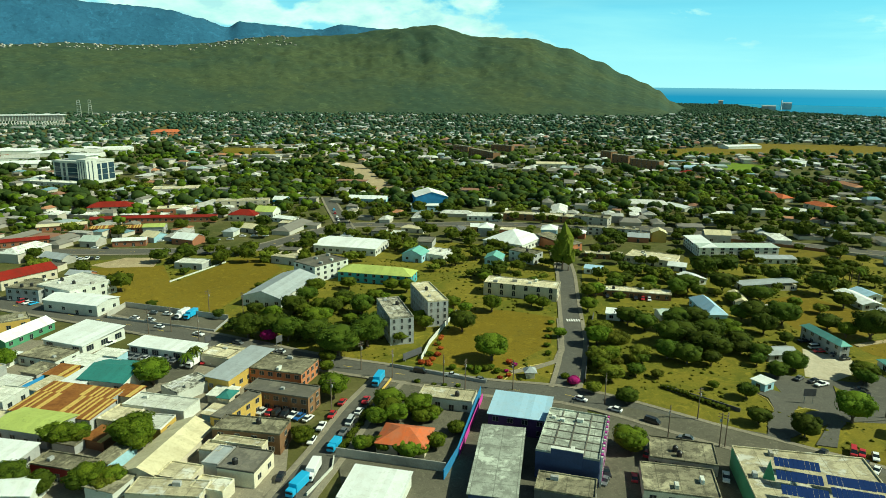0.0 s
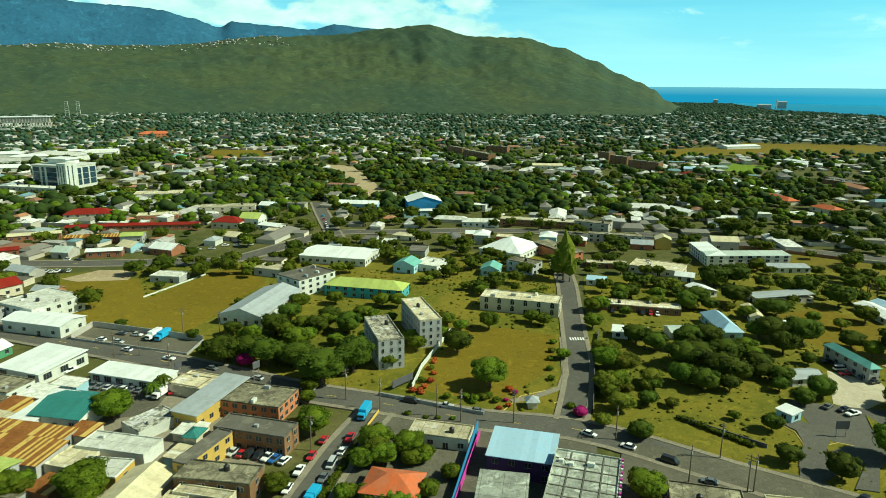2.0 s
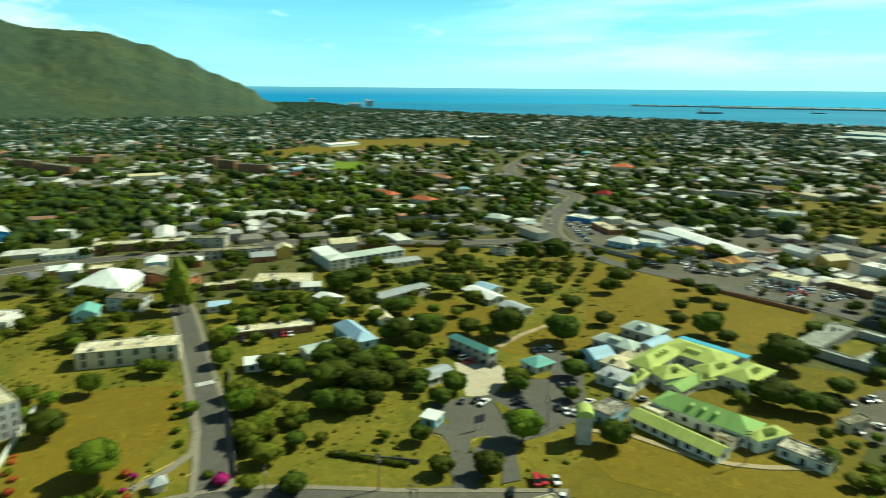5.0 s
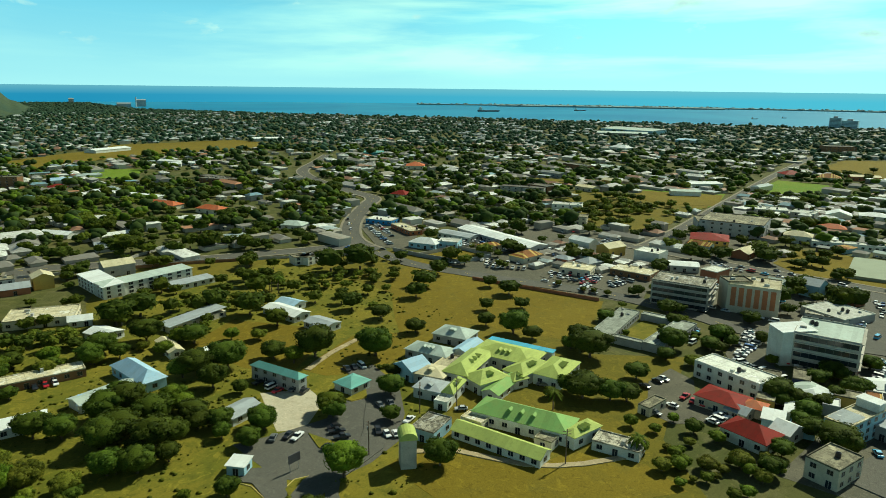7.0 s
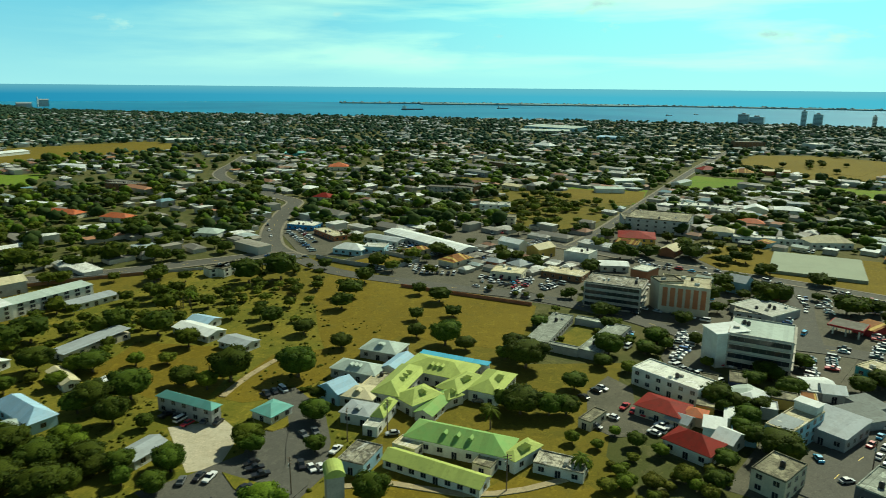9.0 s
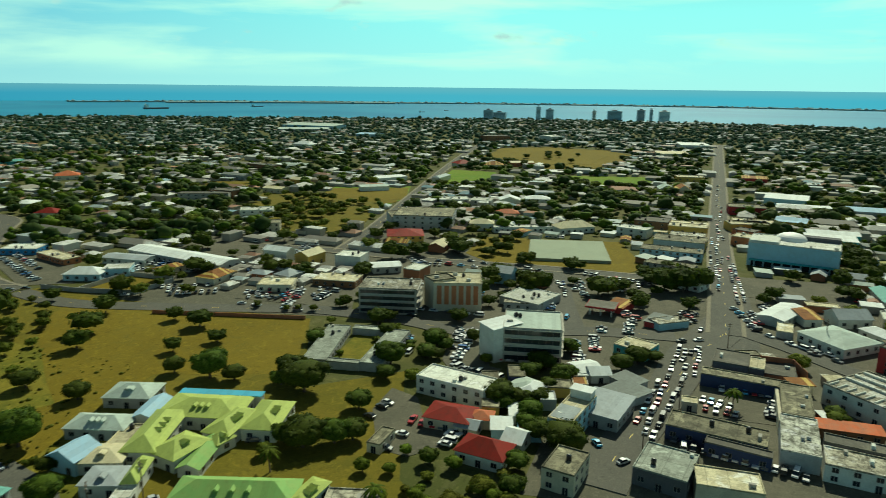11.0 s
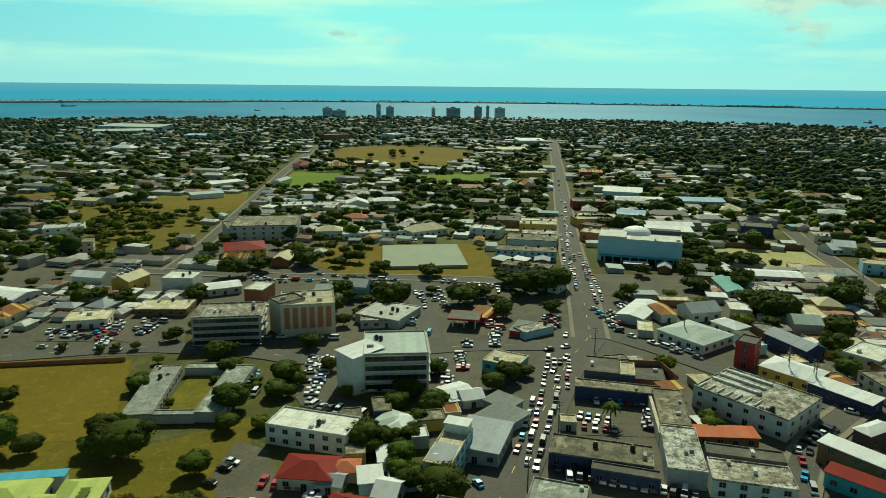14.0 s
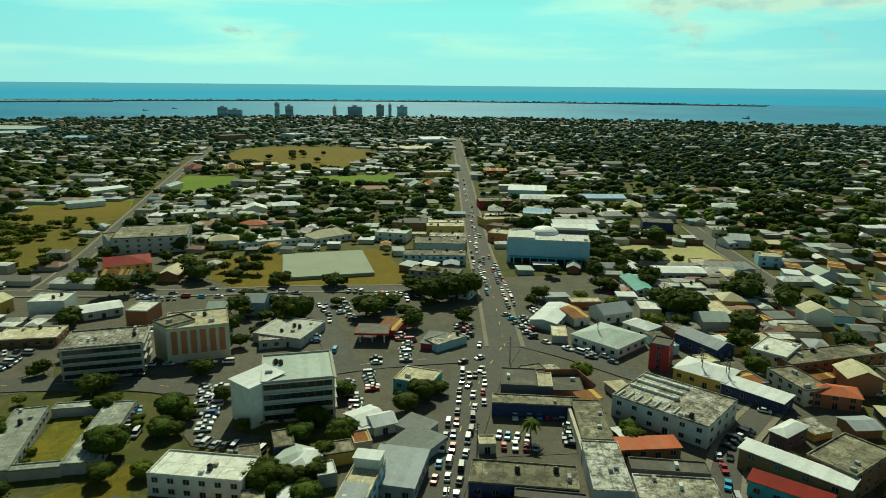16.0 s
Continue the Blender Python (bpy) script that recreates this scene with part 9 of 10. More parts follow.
SPIT = [(3378, 3063), (3655, 2726), (3940, 2296), (4110, 1974), (4310, 1491), (4350, 1367), (4496, 759), (4560, 35), (4507, -695), (4349, -1372), (4117, -1960), (4253, -1644), (3885, -2387)]
TOWERS = [(2293, 465, 30, 32), (2301, 428, 41, 25), (2327, 304, 15, 44), (2335, 267, 25, 36), (2366, 125, 12, 33), (2380, 59, 46, 33), (2398, -25, 25, 37), (2405, -58, 10, 39), (2414, -100, 33, 33)]
SHIPS = [(2652, 1977, 109), (3178, 1781, 66), (2877, 849, 35), (3092, 793, 31), (2329, -1301, 57)]
STAND = [(-958, 1471), (-850, 1532)]
TANK_TOWER = (142.6, 181.0)
DOME = (493.3, -32.1)
THEATRE = (40.4, 152.9, 47.6, 175.9)
CROSSING = (58.1, 280.1)
SOLAR = [(87.1, 151.5), (90.8, 150.6), (84.8, 145.5), (88.4, 144.6), (96.0, 143.5), (99.4, 142.4), (102.9, 141.6), (83.1, 139.4), (86.6, 138.6), (94.3, 138.3), (98.7, 137.0)]
POLES = [(-34.5, 193.9), (-17.2, 218.3), (-28.9, 225.0), (0.7, 213.9), (8.0, 210.4), (24.1, 209.9), (52.8, 200.1), (79.3, 190.4), (79.6, 174.1), (81.2, 174.2), (66.3, 178.5), (171.8, 147.3), (178.9, 192.4), (167.7, 198.8), (138.9, 192.7), (-111.1, 260.5), (-96.4, 251.2), (-119.0, 257.4), (-103.6, 284.3), (-87.6, 281.5), (263.8, 54.4), (328.6, 29.2), (234.6, 67.3), (309.0, -38.0), (299.2, -42.1), (390.6, -62.7), (411.5, -127.0), (494.2, -148.8), (343.9, -11.4), (303.3, -35.2), (295.7, -41.0)]
WALLS = [
    ([(-145.1, 276.3), (-144.0, 291.7), (-92.4, 275.5)], 2.6, "concrete"),
    ([(-145.1, 276.3), (-93.6, 261.1), (-92.4, 275.5)], 1.2, "grey_wall"),
    ([(-7.7, 233.5), (-4.9, 250.4), (1.8, 273.3), (6.4, 288.1)], 2.0, "white_wall"),
    ([(-28.8, 166.8), (1.4, 159.7)], 3, "concrete"),
    ([(0.8, 155.9), (4.7, 167.5), (13.0, 206.0)], 3.2, "blue_wall"),
    ([(-139.9, 195.7), (-135.0, 213.7), (-132.1, 227.7)], 2.5, "blue_wall"),
    ([(-22.8, 196.6), (-17.5, 216.3)], 1.2, "yellow_wall"),
    ([(305.3, 282.3), (316.0, 210.7)], 1.8, "brick_wall"),
    ([(324.0, 339.7), (357.1, 335.3), (355.4, 305.5)], 2.5, "concrete"),
    ([(324.4, 361.9), (324.0, 339.7), (328.0, 308.9), (352.4, 304.1)], 2.5, "grey_wall"),
    ([(-140.0, 331.4), (-123.8, 371.7)], 0.8, "white_wall"),
    ([(140.5, 467.3), (217.8, 433.0), (297.4, 373.6)], 1.6, "grey_wall"),
    ([(-18.8, 228.0), (15.3, 214.6)], 1.5, "grey_wall"),
    ([(517.5, -91.4), (508.8, -148.1)], 3.5, "brown_wall"),
    ([(177.5, 449.5), (220.5, 426.3), (244.1, 411.4)], 1.8, "brown_wall"),
    ([(198.3, 463.8), (243.3, 481.6)], 1.8, "concrete"),
    ([(49.6, 215.5), (59.8, 258.5), (67.7, 286.4)], 2.0, "dark_wall"),
    ([(76.7, 211.8), (94.9, 195.9)], 1.4, "dark_wall"),
]
HEDGES = [(-27.8, 169.3, -22.3, 195.8), (75.3, 214.0, 91.7, 196.1), (183.6, 234.4, 187.6, 232.8)]
TRUCKS = [(-21.5, 214.9, -102, "truck"), (-29.7, 171.8, -105, "van"), (-33.3, 158.5, -97, "box"), (-35.6, 151.4, -110, "truck"), (-113.1, 279.8, -106, "box"), (-109.3, 279.2, -102, "truck"), (-89.2, 228.4, -106, "box")]
FIN = (79.6, 149.2, 82.8, 147.8)
BLOCK_A = [(-176.1, 226.6), (-144.6, 236.0), (-95.2, 228.9), (-75.2, 217.7), (-65.9, 188.4), (-50.7, 172.7), (-43.3, 148.9), (-118.9, 145.6)]
BLOCK_B = [(363.1, 19.3), (317.6, -9.6), (354.2, -51.7), (368.7, -88.3), (330.5, -103.1), (232.2, -40.1), (227.2, 7.4), (233.6, 52.0)]
BLOCK_C = [(275.4, 122.6), (270.4, 88.1), (295.2, 71.3), (284.7, 87.9), (234.6, 100.7), (232.8, 119.9), (256.9, 124.0)]
ISLE = [(3633, 2621), (3870, 2256), (4038, 1940), (4200, 1558), (4255, 1401)]
BILLBOARDS = [(-14.3, 231.9, -7.7, 239.3, 3.2), (-90.3, 241.0, -89.0, 243.6, 5.5), (-62.4, 237.9, -61.1, 239.7, 7.0), (117.9, 202.3, 121.9, 202.3, 5.0)]
GUARD_HUT = (31.2, 220.8)
building("cabin", "small blue and white guard cabin, pale blue walls", 110.0, 213.7, -59.0, 5.1, 5.0, 3.0, wall='sky_wall', top='metal_white', roof='sheet')

# ---- land, hills and sea ----
outline = COAST + [(1500, -3200), (-2500, -3000), (-4200, -500), (-4200, 3600), (-1500, 4600), (1200, 4550)]
bm = bmesh.new()
top_ring = [bm.verts.new((x, y, 0)) for x, y in outline]
low_ring = [bm.verts.new((x, y, -6)) for x, y in outline]
bm.faces.new(top_ring)
for j in range(len(outline)):
    bm.faces.new((top_ring[j], low_ring[j], low_ring[(j + 1) % len(outline)], top_ring[(j + 1) % len(outline)]))
bmesh.ops.recalc_face_normals(bm, faces=bm.faces[:])
bmesh.ops.triangulate(bm, faces=bm.faces[:])
tagged(new("ground", to_mesh("ground", bm, "town_ground")), "dry earth and worn grass of the coastal plain", "ground", kind="structure")
bm = bmesh.new()
bm.faces.new([bm.verts.new((4930 * math.cos(k * 0.0654), 4930 * math.sin(k * 0.0654), -1.5)) for k in range(96)])
tagged(new("water", to_mesh("water", bm, "sea_water")), "calm blue-green harbour and open sea", "sea", kind="structure")


def on_table(table, a):
    for (x0, y0), (x1, y1) in zip(table, table[1:]):
        if x0 <= a <= x1:
            u = (a - x0) / (x1 - x0)
            u = u * u * (3 - 2 * u)
            return y0 + (y1 - y0) * u
    return table[0][1] if a < table[0][0] else table[-1][1]


def height(table, r0, r1, r2, rough, x, y):
    """The land's height of a range whose crest, at distance r1, rises to the slopes of the table (turn, slope)."""
    a, r = math.degrees(math.atan2(-x, y)), math.hypot(x, y)
    crest = max(0.0, 100 + r1 * on_table(table, a))
    u = (r - r0) / (r1 - r0)
    f = max(0.0, u) ** 1.15 if u <= 1 else max(0.0, 1 - 0.9 * (u - 1) * (r1 - r0) / (r2 - r1))
    p = Vector((x, y, 0))
    relief = noise.fractal(p * 0.0016, 0.9, 2.0, 6) + 0.35 * noise.fractal(p * 0.012, 0.8, 2.0, 3)
    spurs = abs(noise.noise(Vector((a * 0.42, r * 0.0011, 5.0)))) + 0.5 * abs(noise.noise(Vector((a * 1.1, r * 0.002, 9.0))))
    relief += 0.30 * (spurs - 0.3)
    return crest * f * (1 + rough * relief * max(0.0, min(u, 1.2) * (1.06 - u)) * 2.2) + 0.012 * crest * noise.noise(p * 0.03) - 3


def hills(name, label, shape, material, na, nr):
    table, r0, r1, r2, rough = shape
    a0, a1 = table[0][0], table[-1][0]
    verts, faces = [], []
    for i in range(na + 1):
        a = radians(a0 + (a1 - a0) * i / na)
        for j in range(nr + 1):
            r = r0 + (r2 - r0) * j / nr
            x, y = -r * math.sin(a), r * math.cos(a)
            verts.append((x, y, height(*shape, x, y)))
    for i in range(na):
        for j in range(nr):
            k = i * (nr + 1) + j
            faces.append((k, k + nr + 1, k + nr + 2, k + 1))
    me = bpy.data.meshes.new(name)
    me.from_pydata(verts, [], faces)
    me.materials.append(MATS[material])
    me.shade_smooth()
    return tagged(new(name, me), label, "hill", kind="structure")


HILL = (RIDGE, 2350, 3500, 4300, 0.22)
hills("hill_range", "long wooded hill with a rounded double summit", HILL, "hill_scrub", 360, 110)
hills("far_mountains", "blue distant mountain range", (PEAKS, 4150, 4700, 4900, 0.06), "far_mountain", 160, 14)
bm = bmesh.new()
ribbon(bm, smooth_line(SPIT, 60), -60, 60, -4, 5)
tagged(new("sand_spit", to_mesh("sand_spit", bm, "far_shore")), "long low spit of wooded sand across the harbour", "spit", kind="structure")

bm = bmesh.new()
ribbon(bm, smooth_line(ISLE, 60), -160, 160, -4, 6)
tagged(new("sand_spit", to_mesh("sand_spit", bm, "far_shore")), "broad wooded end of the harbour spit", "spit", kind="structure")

for x, y, L in SHIPS:
    ob = thing("cargo_ship", pose(x, y, -1.5, 0, 0, rng.uniform(-60, -20) + 20), "dark-hulled cargo ship with a white bridge", "ship")
    bm = bmesh.new()
    pts = [(-0.5, -0.08), (0.38, -0.08), (0.5, 0), (0.38, 0.08), (-0.5, 0.08)]
    lo = [bm.verts.new((a * L * 0.96, b * L, -1)) for a, b in pts]
    hi = [bm.verts.new((a * L, b * L, L * 0.06)) for a, b in pts]
    bm.faces.new(hi)
    for k in range(5):
        bm.faces.new((lo[k], lo[(k + 1) % 5], hi[(k + 1) % 5], hi[k]))
    part("hull", bm, "dark_wall", ob)
    bm = bmesh.new()
    box(bm, -0.45 * L, -0.32 * L, -0.07 * L, 0.07 * L, L * 0.06, L * 0.17)
    box(bm, -0.42 * L, -0.38 * L, -0.02 * L, 0.02 * L, L * 0.17, L * 0.21)
    part("bridge", bm, "white_wall", ob)

for x, y, w, h in TOWERS:
    ob = thing("harbour_tower", pose(x, y, 0, 0, 0, -88), "grey-blue waterfront tower block with pale floors", "tower block", "waterfront towers")
    TAKEN.append((x, y, 0.6 * w))
    bm = bmesh.new()
    box(bm, -w / 2, w / 2, -w * 0.35, w * 0.35, -0.3, h)
    # Wall paints kept pale, grey or bluish to imitate haze.
    part("wall", bm, rng.choice(("sky_wall", "white_wall", "grey_wall")), ob)
    for k in range(max(4, int(h / 4))):
        zz = 2.0 + k * (h - 3.0) / max(4, int(h / 4))
        bm = bmesh.new()
        box(bm, -w / 2 + 0.8, w / 2 - 0.8, -w * 0.35 - 0.15, -w * 0.35 + 0.1, zz, zz + 1.4)
        part("window", bm, "tower_glass", ob)
    bm = bmesh.new()
    box(bm, -w * 0.2, w * 0.15, -w * 0.15, w * 0.15, h, h + 4)
    part("plant_room", bm, "grey_wall", ob)

# grandstand with raking white columns, and floodlight masts
(sx0, sy0), (sx1, sy1) = STAND
L = math.hypot(sx1 - sx0, sy1 - sy0)
st = thing("grandstand", pose((sx0 + sx1) / 2, (sy0 + sy1) / 2, 0, 0, 0, math.degrees(math.atan2(sy1 - sy0, sx1 - sx0))), "long white stadium grandstand with raking columns", "grandstand")
bm = bmesh.new()
box(bm, -L / 2, L / 2, 2, 20, 13, 25)
part("terrace", bm, "concrete", st)
bm = bmesh.new()
box(bm, -L / 2 - 3, L / 2 + 3, -4, 22, 25, 26.5)
part("roof", bm, "metal_white", st)
for k in range(22):
    for lean in (-3.2, 3.2):
        bm = bmesh.new()
        u = -L / 2 + L * (k + 0.5) / 22
        bars(bm, [(u, -1, 0), (u + lean, -1, 13)], [0.8, 0.7], 5)
        part("column", bm, "white_wall", st)
    bm = bmesh.new()
    box(bm, u - 0.5, u + 0.5, -2, 2, 13, 25)
    part("column", bm, "white_wall", st)
for mx_, my_, wide in ((-1023, 1922, 9), (-1011, 1960, 8)):
    m = thing("floodlight_mast", pose(mx_, my_, 0), "tall lattice floodlight mast with stacked lamps", "floodlight")
    bm = bmesh.new()
    for o in (-1, 1):
        bars(bm, [(o * wide * 0.7, 0, 0), (o * wide * 0.45, 0, 46)], [0.6, 0.45], 4)
    part("mast", bm, "white_wall", m)
    for k in range(6):
        bm = bmesh.new()
        box(bm, -wide * (0.62 - 0.02 * k), wide * (0.62 - 0.02 * k), -0.5, 0.5, 16 + 6 * k, 17.4 + 6 * k)
        part("lamp_panel", bm, "white_wall", m)
patch("stadium_bank", "mown grass bank beside the stadium", "green_field", [(-856, 1552), (-762, 1570), (-905, 1823), (-1006, 1830)], keep=False)

# cement works on the far shore
for wx, wy, ww_, wh_ in ((1548, 3293, 60, 18), (1695, 3416, 40, 30), (1671, 4179, 26, 24)):
    ob = thing("cement_works", pose(wx, wy, 0, 0, 0, -20), "pale grey cement works building on the shore", "factory", "cement works")
    bm = bmesh.new()
    box(bm, -ww_ / 2, ww_ / 2, -12, 12, -0.3, wh_)
    part("wall", bm, "grey_wall", ob)
    bm = bmesh.new()
    gable(bm, ww_, 24, wh_, 4, 0.6, 0.3)
    part("roof", bm, "metal_grey", ob)
ob = thing("chimney", pose(1618, 3315, 0), "tall pale factory chimney on the shore", "chimney")
bm = bmesh.new()
bars(bm, [(0, 0, -0.3), (0, 0, 46)], [3.4, 2.4], 12)
part("stack", bm, "white_wall", ob)

# ---- small works near the camera's way ----
for pts, h, mm in WALLS:
    fence_wall("boundary wall of " + {"blue_wall": "blue-painted block", "yellow_wall": "yellow-painted block", "brick_wall": "red-brown block", "white_wall": "whitewashed block"}.get(mm, "weathered concrete"), pts, h, mm)
for x0, y0, x1, y1 in HEDGES:
    k = int(math.dist((x0, y0), (x1, y1)) / 1.6)
    for j in range(k):
        u = (j + 0.5) / k
        tree("bush", x0 + (x1 - x0) * u, y0 + (y1 - y0) * u, rng.uniform(1.2, 1.6), 1, "hedge")
bm = bmesh.new()
for k in range(7):
    box(bm, CROSSING[0] - 3.6 + k * 1.05, CROSSING[0] - 3.0 + k * 1.05, CROSSING[1] - 1.6, CROSSING[1] + 1.6, 0.1, 0.34)
tagged(new("crossing_stripes", to_mesh("crossing_stripes", bm, "white_paint")), "white zebra crossing on the drive", "road marking", kind="structure")

for k, (x, y) in enumerate(POLES):
    ob = thing("utility_pole", pose(x, y, 0, 0, 0, rng.uniform(0, 180)), "wooden utility pole with crossarms", "utility pole", "utility poles")
    bm = bmesh.new()
    bars(bm, [(0, 0, -0.3), (0.05, 0, 11)], [0.2, 0.13], 7)
    part("pole", bm, "pole_wood", ob)
    for zz in (10.3, 9.4):
        bm = bmesh.new()
        box(bm, -1.2, 1.2, -0.07, 0.07, zz, zz + 0.16)
        part("crossarm", bm, "pole_wood", ob)
    bm = bmesh.new()
    bars(bm, [(0.4, 0, 8.0), (0.4, 0, 8.9)], [0.25, 0.25], 8)
    part("transformer", bm, "grey_wall", ob)

for x0, y0, x1, y1, h in BILLBOARDS:
    L = max(3.0, math.hypot(x1 - x0, y1 - y0))
    ob = thing("billboard", pose(x0, y0, 0, 0, 0, math.degrees(math.atan2(y1 - y0, x1 - x0))), "dark roadside billboard on steel posts", "billboard")
    bm = bmesh.new()
    box(bm, 0, L, -0.12, 0.12, h - 2.2, h + 0.4)
    bmesh.ops.bevel(bm, geom=bm.edges[:], offset=0.05, segments=1, affect="EDGES")
    part("panel", bm, "dark_wall", ob)
    for u in (0.15, 0.85):
        bm = bmesh.new()
        bars(bm, [(L * u, 0.25, -0.2), (L * u, 0.25, h)], [0.12, 0.1], 8)
        part("post", bm, "steel", ob)
ob = thing("guard_hut", pose(GUARD_HUT[0], GUARD_HUT[1], 0), "small guard hut with a grey hip roof", "guard hut")
bm = bmesh.new()
box(bm, -1.5, 1.5, -1.5, 1.5, -0.2, 2.5)
part("wall", bm, "cream_wall", ob)
bm = bmesh.new()
hip(bm, 3.2, 3.2, 2.5, 1.6, 0.7)
part("roof", bm, "metal_grey", ob)

ob = thing("water_tower", pose(TANK_TOWER[0], TANK_TOWER[1], 0, 0, 0, -40), "concrete water tower with a green barrel roof", "water tower")
bm = bmesh.new()
box(bm, -2.2, 2.2, -2.6, 2.6, -0.3, 9)
part("shaft", bm, "concrete", ob)
bm = bmesh.new()
rows = [[bm.verts.new((2.6 * math.cos(math.pi * k / 10), s * 3.0, 9 + 2.2 * math.sin(math.pi * k / 10))) for k in range(11)] for s in (-1, 1)]
for k in range(10):
    bm.faces.new((rows[0][k], rows[0][k + 1], rows[1][k + 1], rows[1][k]))
bm.faces.new(rows[0][::-1])
bm.faces.new(rows[1])
bm.faces.new((rows[0][0], rows[1][0], rows[1][10], rows[0][10]))
part("tank", bm, "metal_lime", ob)

ob = thing("roof_dome", pose(DOME[0], DOME[1], 14.0), "white dome on the cinema's roof", "dome")
bm = bmesh.new()
bmesh.ops.create_uvsphere(bm, u_segments=24, v_segments=12, radius=9)
for v in bm.verts:
    v.co.z = max(-0.2, v.co.z * 0.5)
part("shell", bm, "white_paint", ob)

# the cinema's shadowed entrance, its canopy and the raised block beside the dome
cine = next(o for o in scene.objects if o.name.startswith("cinema") and o.type == "EMPTY")
# A dark sheet on the front stands in for the entrance's shade.
bm = bmesh.new()
box(bm, -22, 22, -15.12, -14.9, 0.1, 3.6)
part("entrance", bm, "glass_dark", cine)
bm = bmesh.new()
box(bm, -23, 23, -17.4, -15.0, 3.7, 4.5)
part("canopy", bm, "teal_wall", cine)
for k in range(9):
    bm = bmesh.new()
    box(bm, -20.3 + 5 * k, -19.7 + 5 * k, -17.0, -16.4, 0.0, 3.7)
    part("pier", bm, "sky_wall", cine)
bm = bmesh.new()
box(bm, -24.2, -8, -14.0, 4, 14.0, 15.6)
part("raised_block", bm, "white_wall", cine)
bm = bmesh.new()
box(bm, -7, 24.2, 8, 14.5, 14.0, 16.5)
part("screen_house", bm, "dark_wall", cine)

# ribs of the theatre's panelled roof, and the raised wall over its back
hall = next(o for o in scene.objects if o.name.startswith("theatre"))
for k in range(1, 4):
    bm = bmesh.new()
    box(bm, -8.15 + 4.07 * k - 0.16, -8.15 + 4.07 * k + 0.16, -11.9, 11.9, 8.1, 8.32)
    part("roof_rib", bm, "roof_tar", hall)
for k in range(1, 6):
    bm = bmesh.new()
    box(bm, -7.8, 7.8, -12.3 + 4.1 * k - 0.16, -12.3 + 4.1 * k + 0.16, 8.1, 8.30)
    part("roof_rib", bm, "roof_tar", hall)
bm = bmesh.new()
box(bm, -4.2, 4.0, -12.6, -12.2, 5.0, 9.6)
part("raised_wall", bm, "navy_wall", hall)
bm = bmesh.new()
box(bm, -4.3, 4.1, -12.65, -11.4, 9.6, 9.75)
part("coping", bm, "white_wall", hall)

# penthouse and sun-heater racks on the pale blue block
blue_block = next(o for o in scene.objects if "yellow-stained roof" in str(o.get("label", "")))
bm = bmesh.new()
box(bm, -3.4, 3.4, 6.2, 10.6, 7.7, 10.4)
part("penthouse", bm, "white_wall", blue_block)
bm = bmesh.new()
box(bm, -3.7, 3.7, 5.9, 10.9, 10.4, 10.6)
part("penthouse_roof", bm, "metal_white", blue_block)
for k in range(6):
    bm = bmesh.new()
    v = box(bm, -3.3, 3.3, -10.2 + 1.5 * k, -9.2 + 1.5 * k, 8.1, 8.2)
    for q in v:
        q.co.z += 0.5 * (q.co.y + 10.2 - 1.5 * k)
    part("heater_rack", bm, "metal_white", blue_block)

# striped side of the theatre
ax, ay, bx, by = THEATRE
k = 16
ob = thing("wall_fins", pose(ax, ay, 0, 0, 0, math.degrees(math.atan2(by - ay, bx - ax))), "row of pink and white fins on the theatre's side wall", "fins")
Lw = math.hypot(bx - ax, by - ay)
for j in range(k):
    bm = bmesh.new()
    u = Lw * (j + 0.5) / k
    box(bm, u - 0.3, u + 0.3, -0.6, -0.03, 0.2, 8.9)
    part("fin", bm, "magenta_paint" if j % 2 else "white_wall", ob)

for x, y in SOLAR:
    ob = thing("solar_array", pose(x, y, 8.3, 0, 0, -18), "tilted array of dark blue solar panels on a roof", "solar panels", "solar arrays")
    for j in range(6):
        bm = bmesh.new()
        v = box(bm, j * 1.1 - 3.3, j * 1.1 - 2.25, -1.6, 1.6, 0.25, 0.3)
        for q in v:
            q.co.z += 0.22 * (q.co.y + 1.6)
        part("panel", bm, "solar_cell", ob)
    bm = bmesh.new()
    for sx in (-3.2, 3.2):
        box(bm, sx - 0.04, sx + 0.04, -1.5, -1.4, 0, 0.3)
        box(bm, sx - 0.04, sx + 0.04, 1.4, 1.5, 0, 0.9)
    part("stand", bm, "steel", ob)

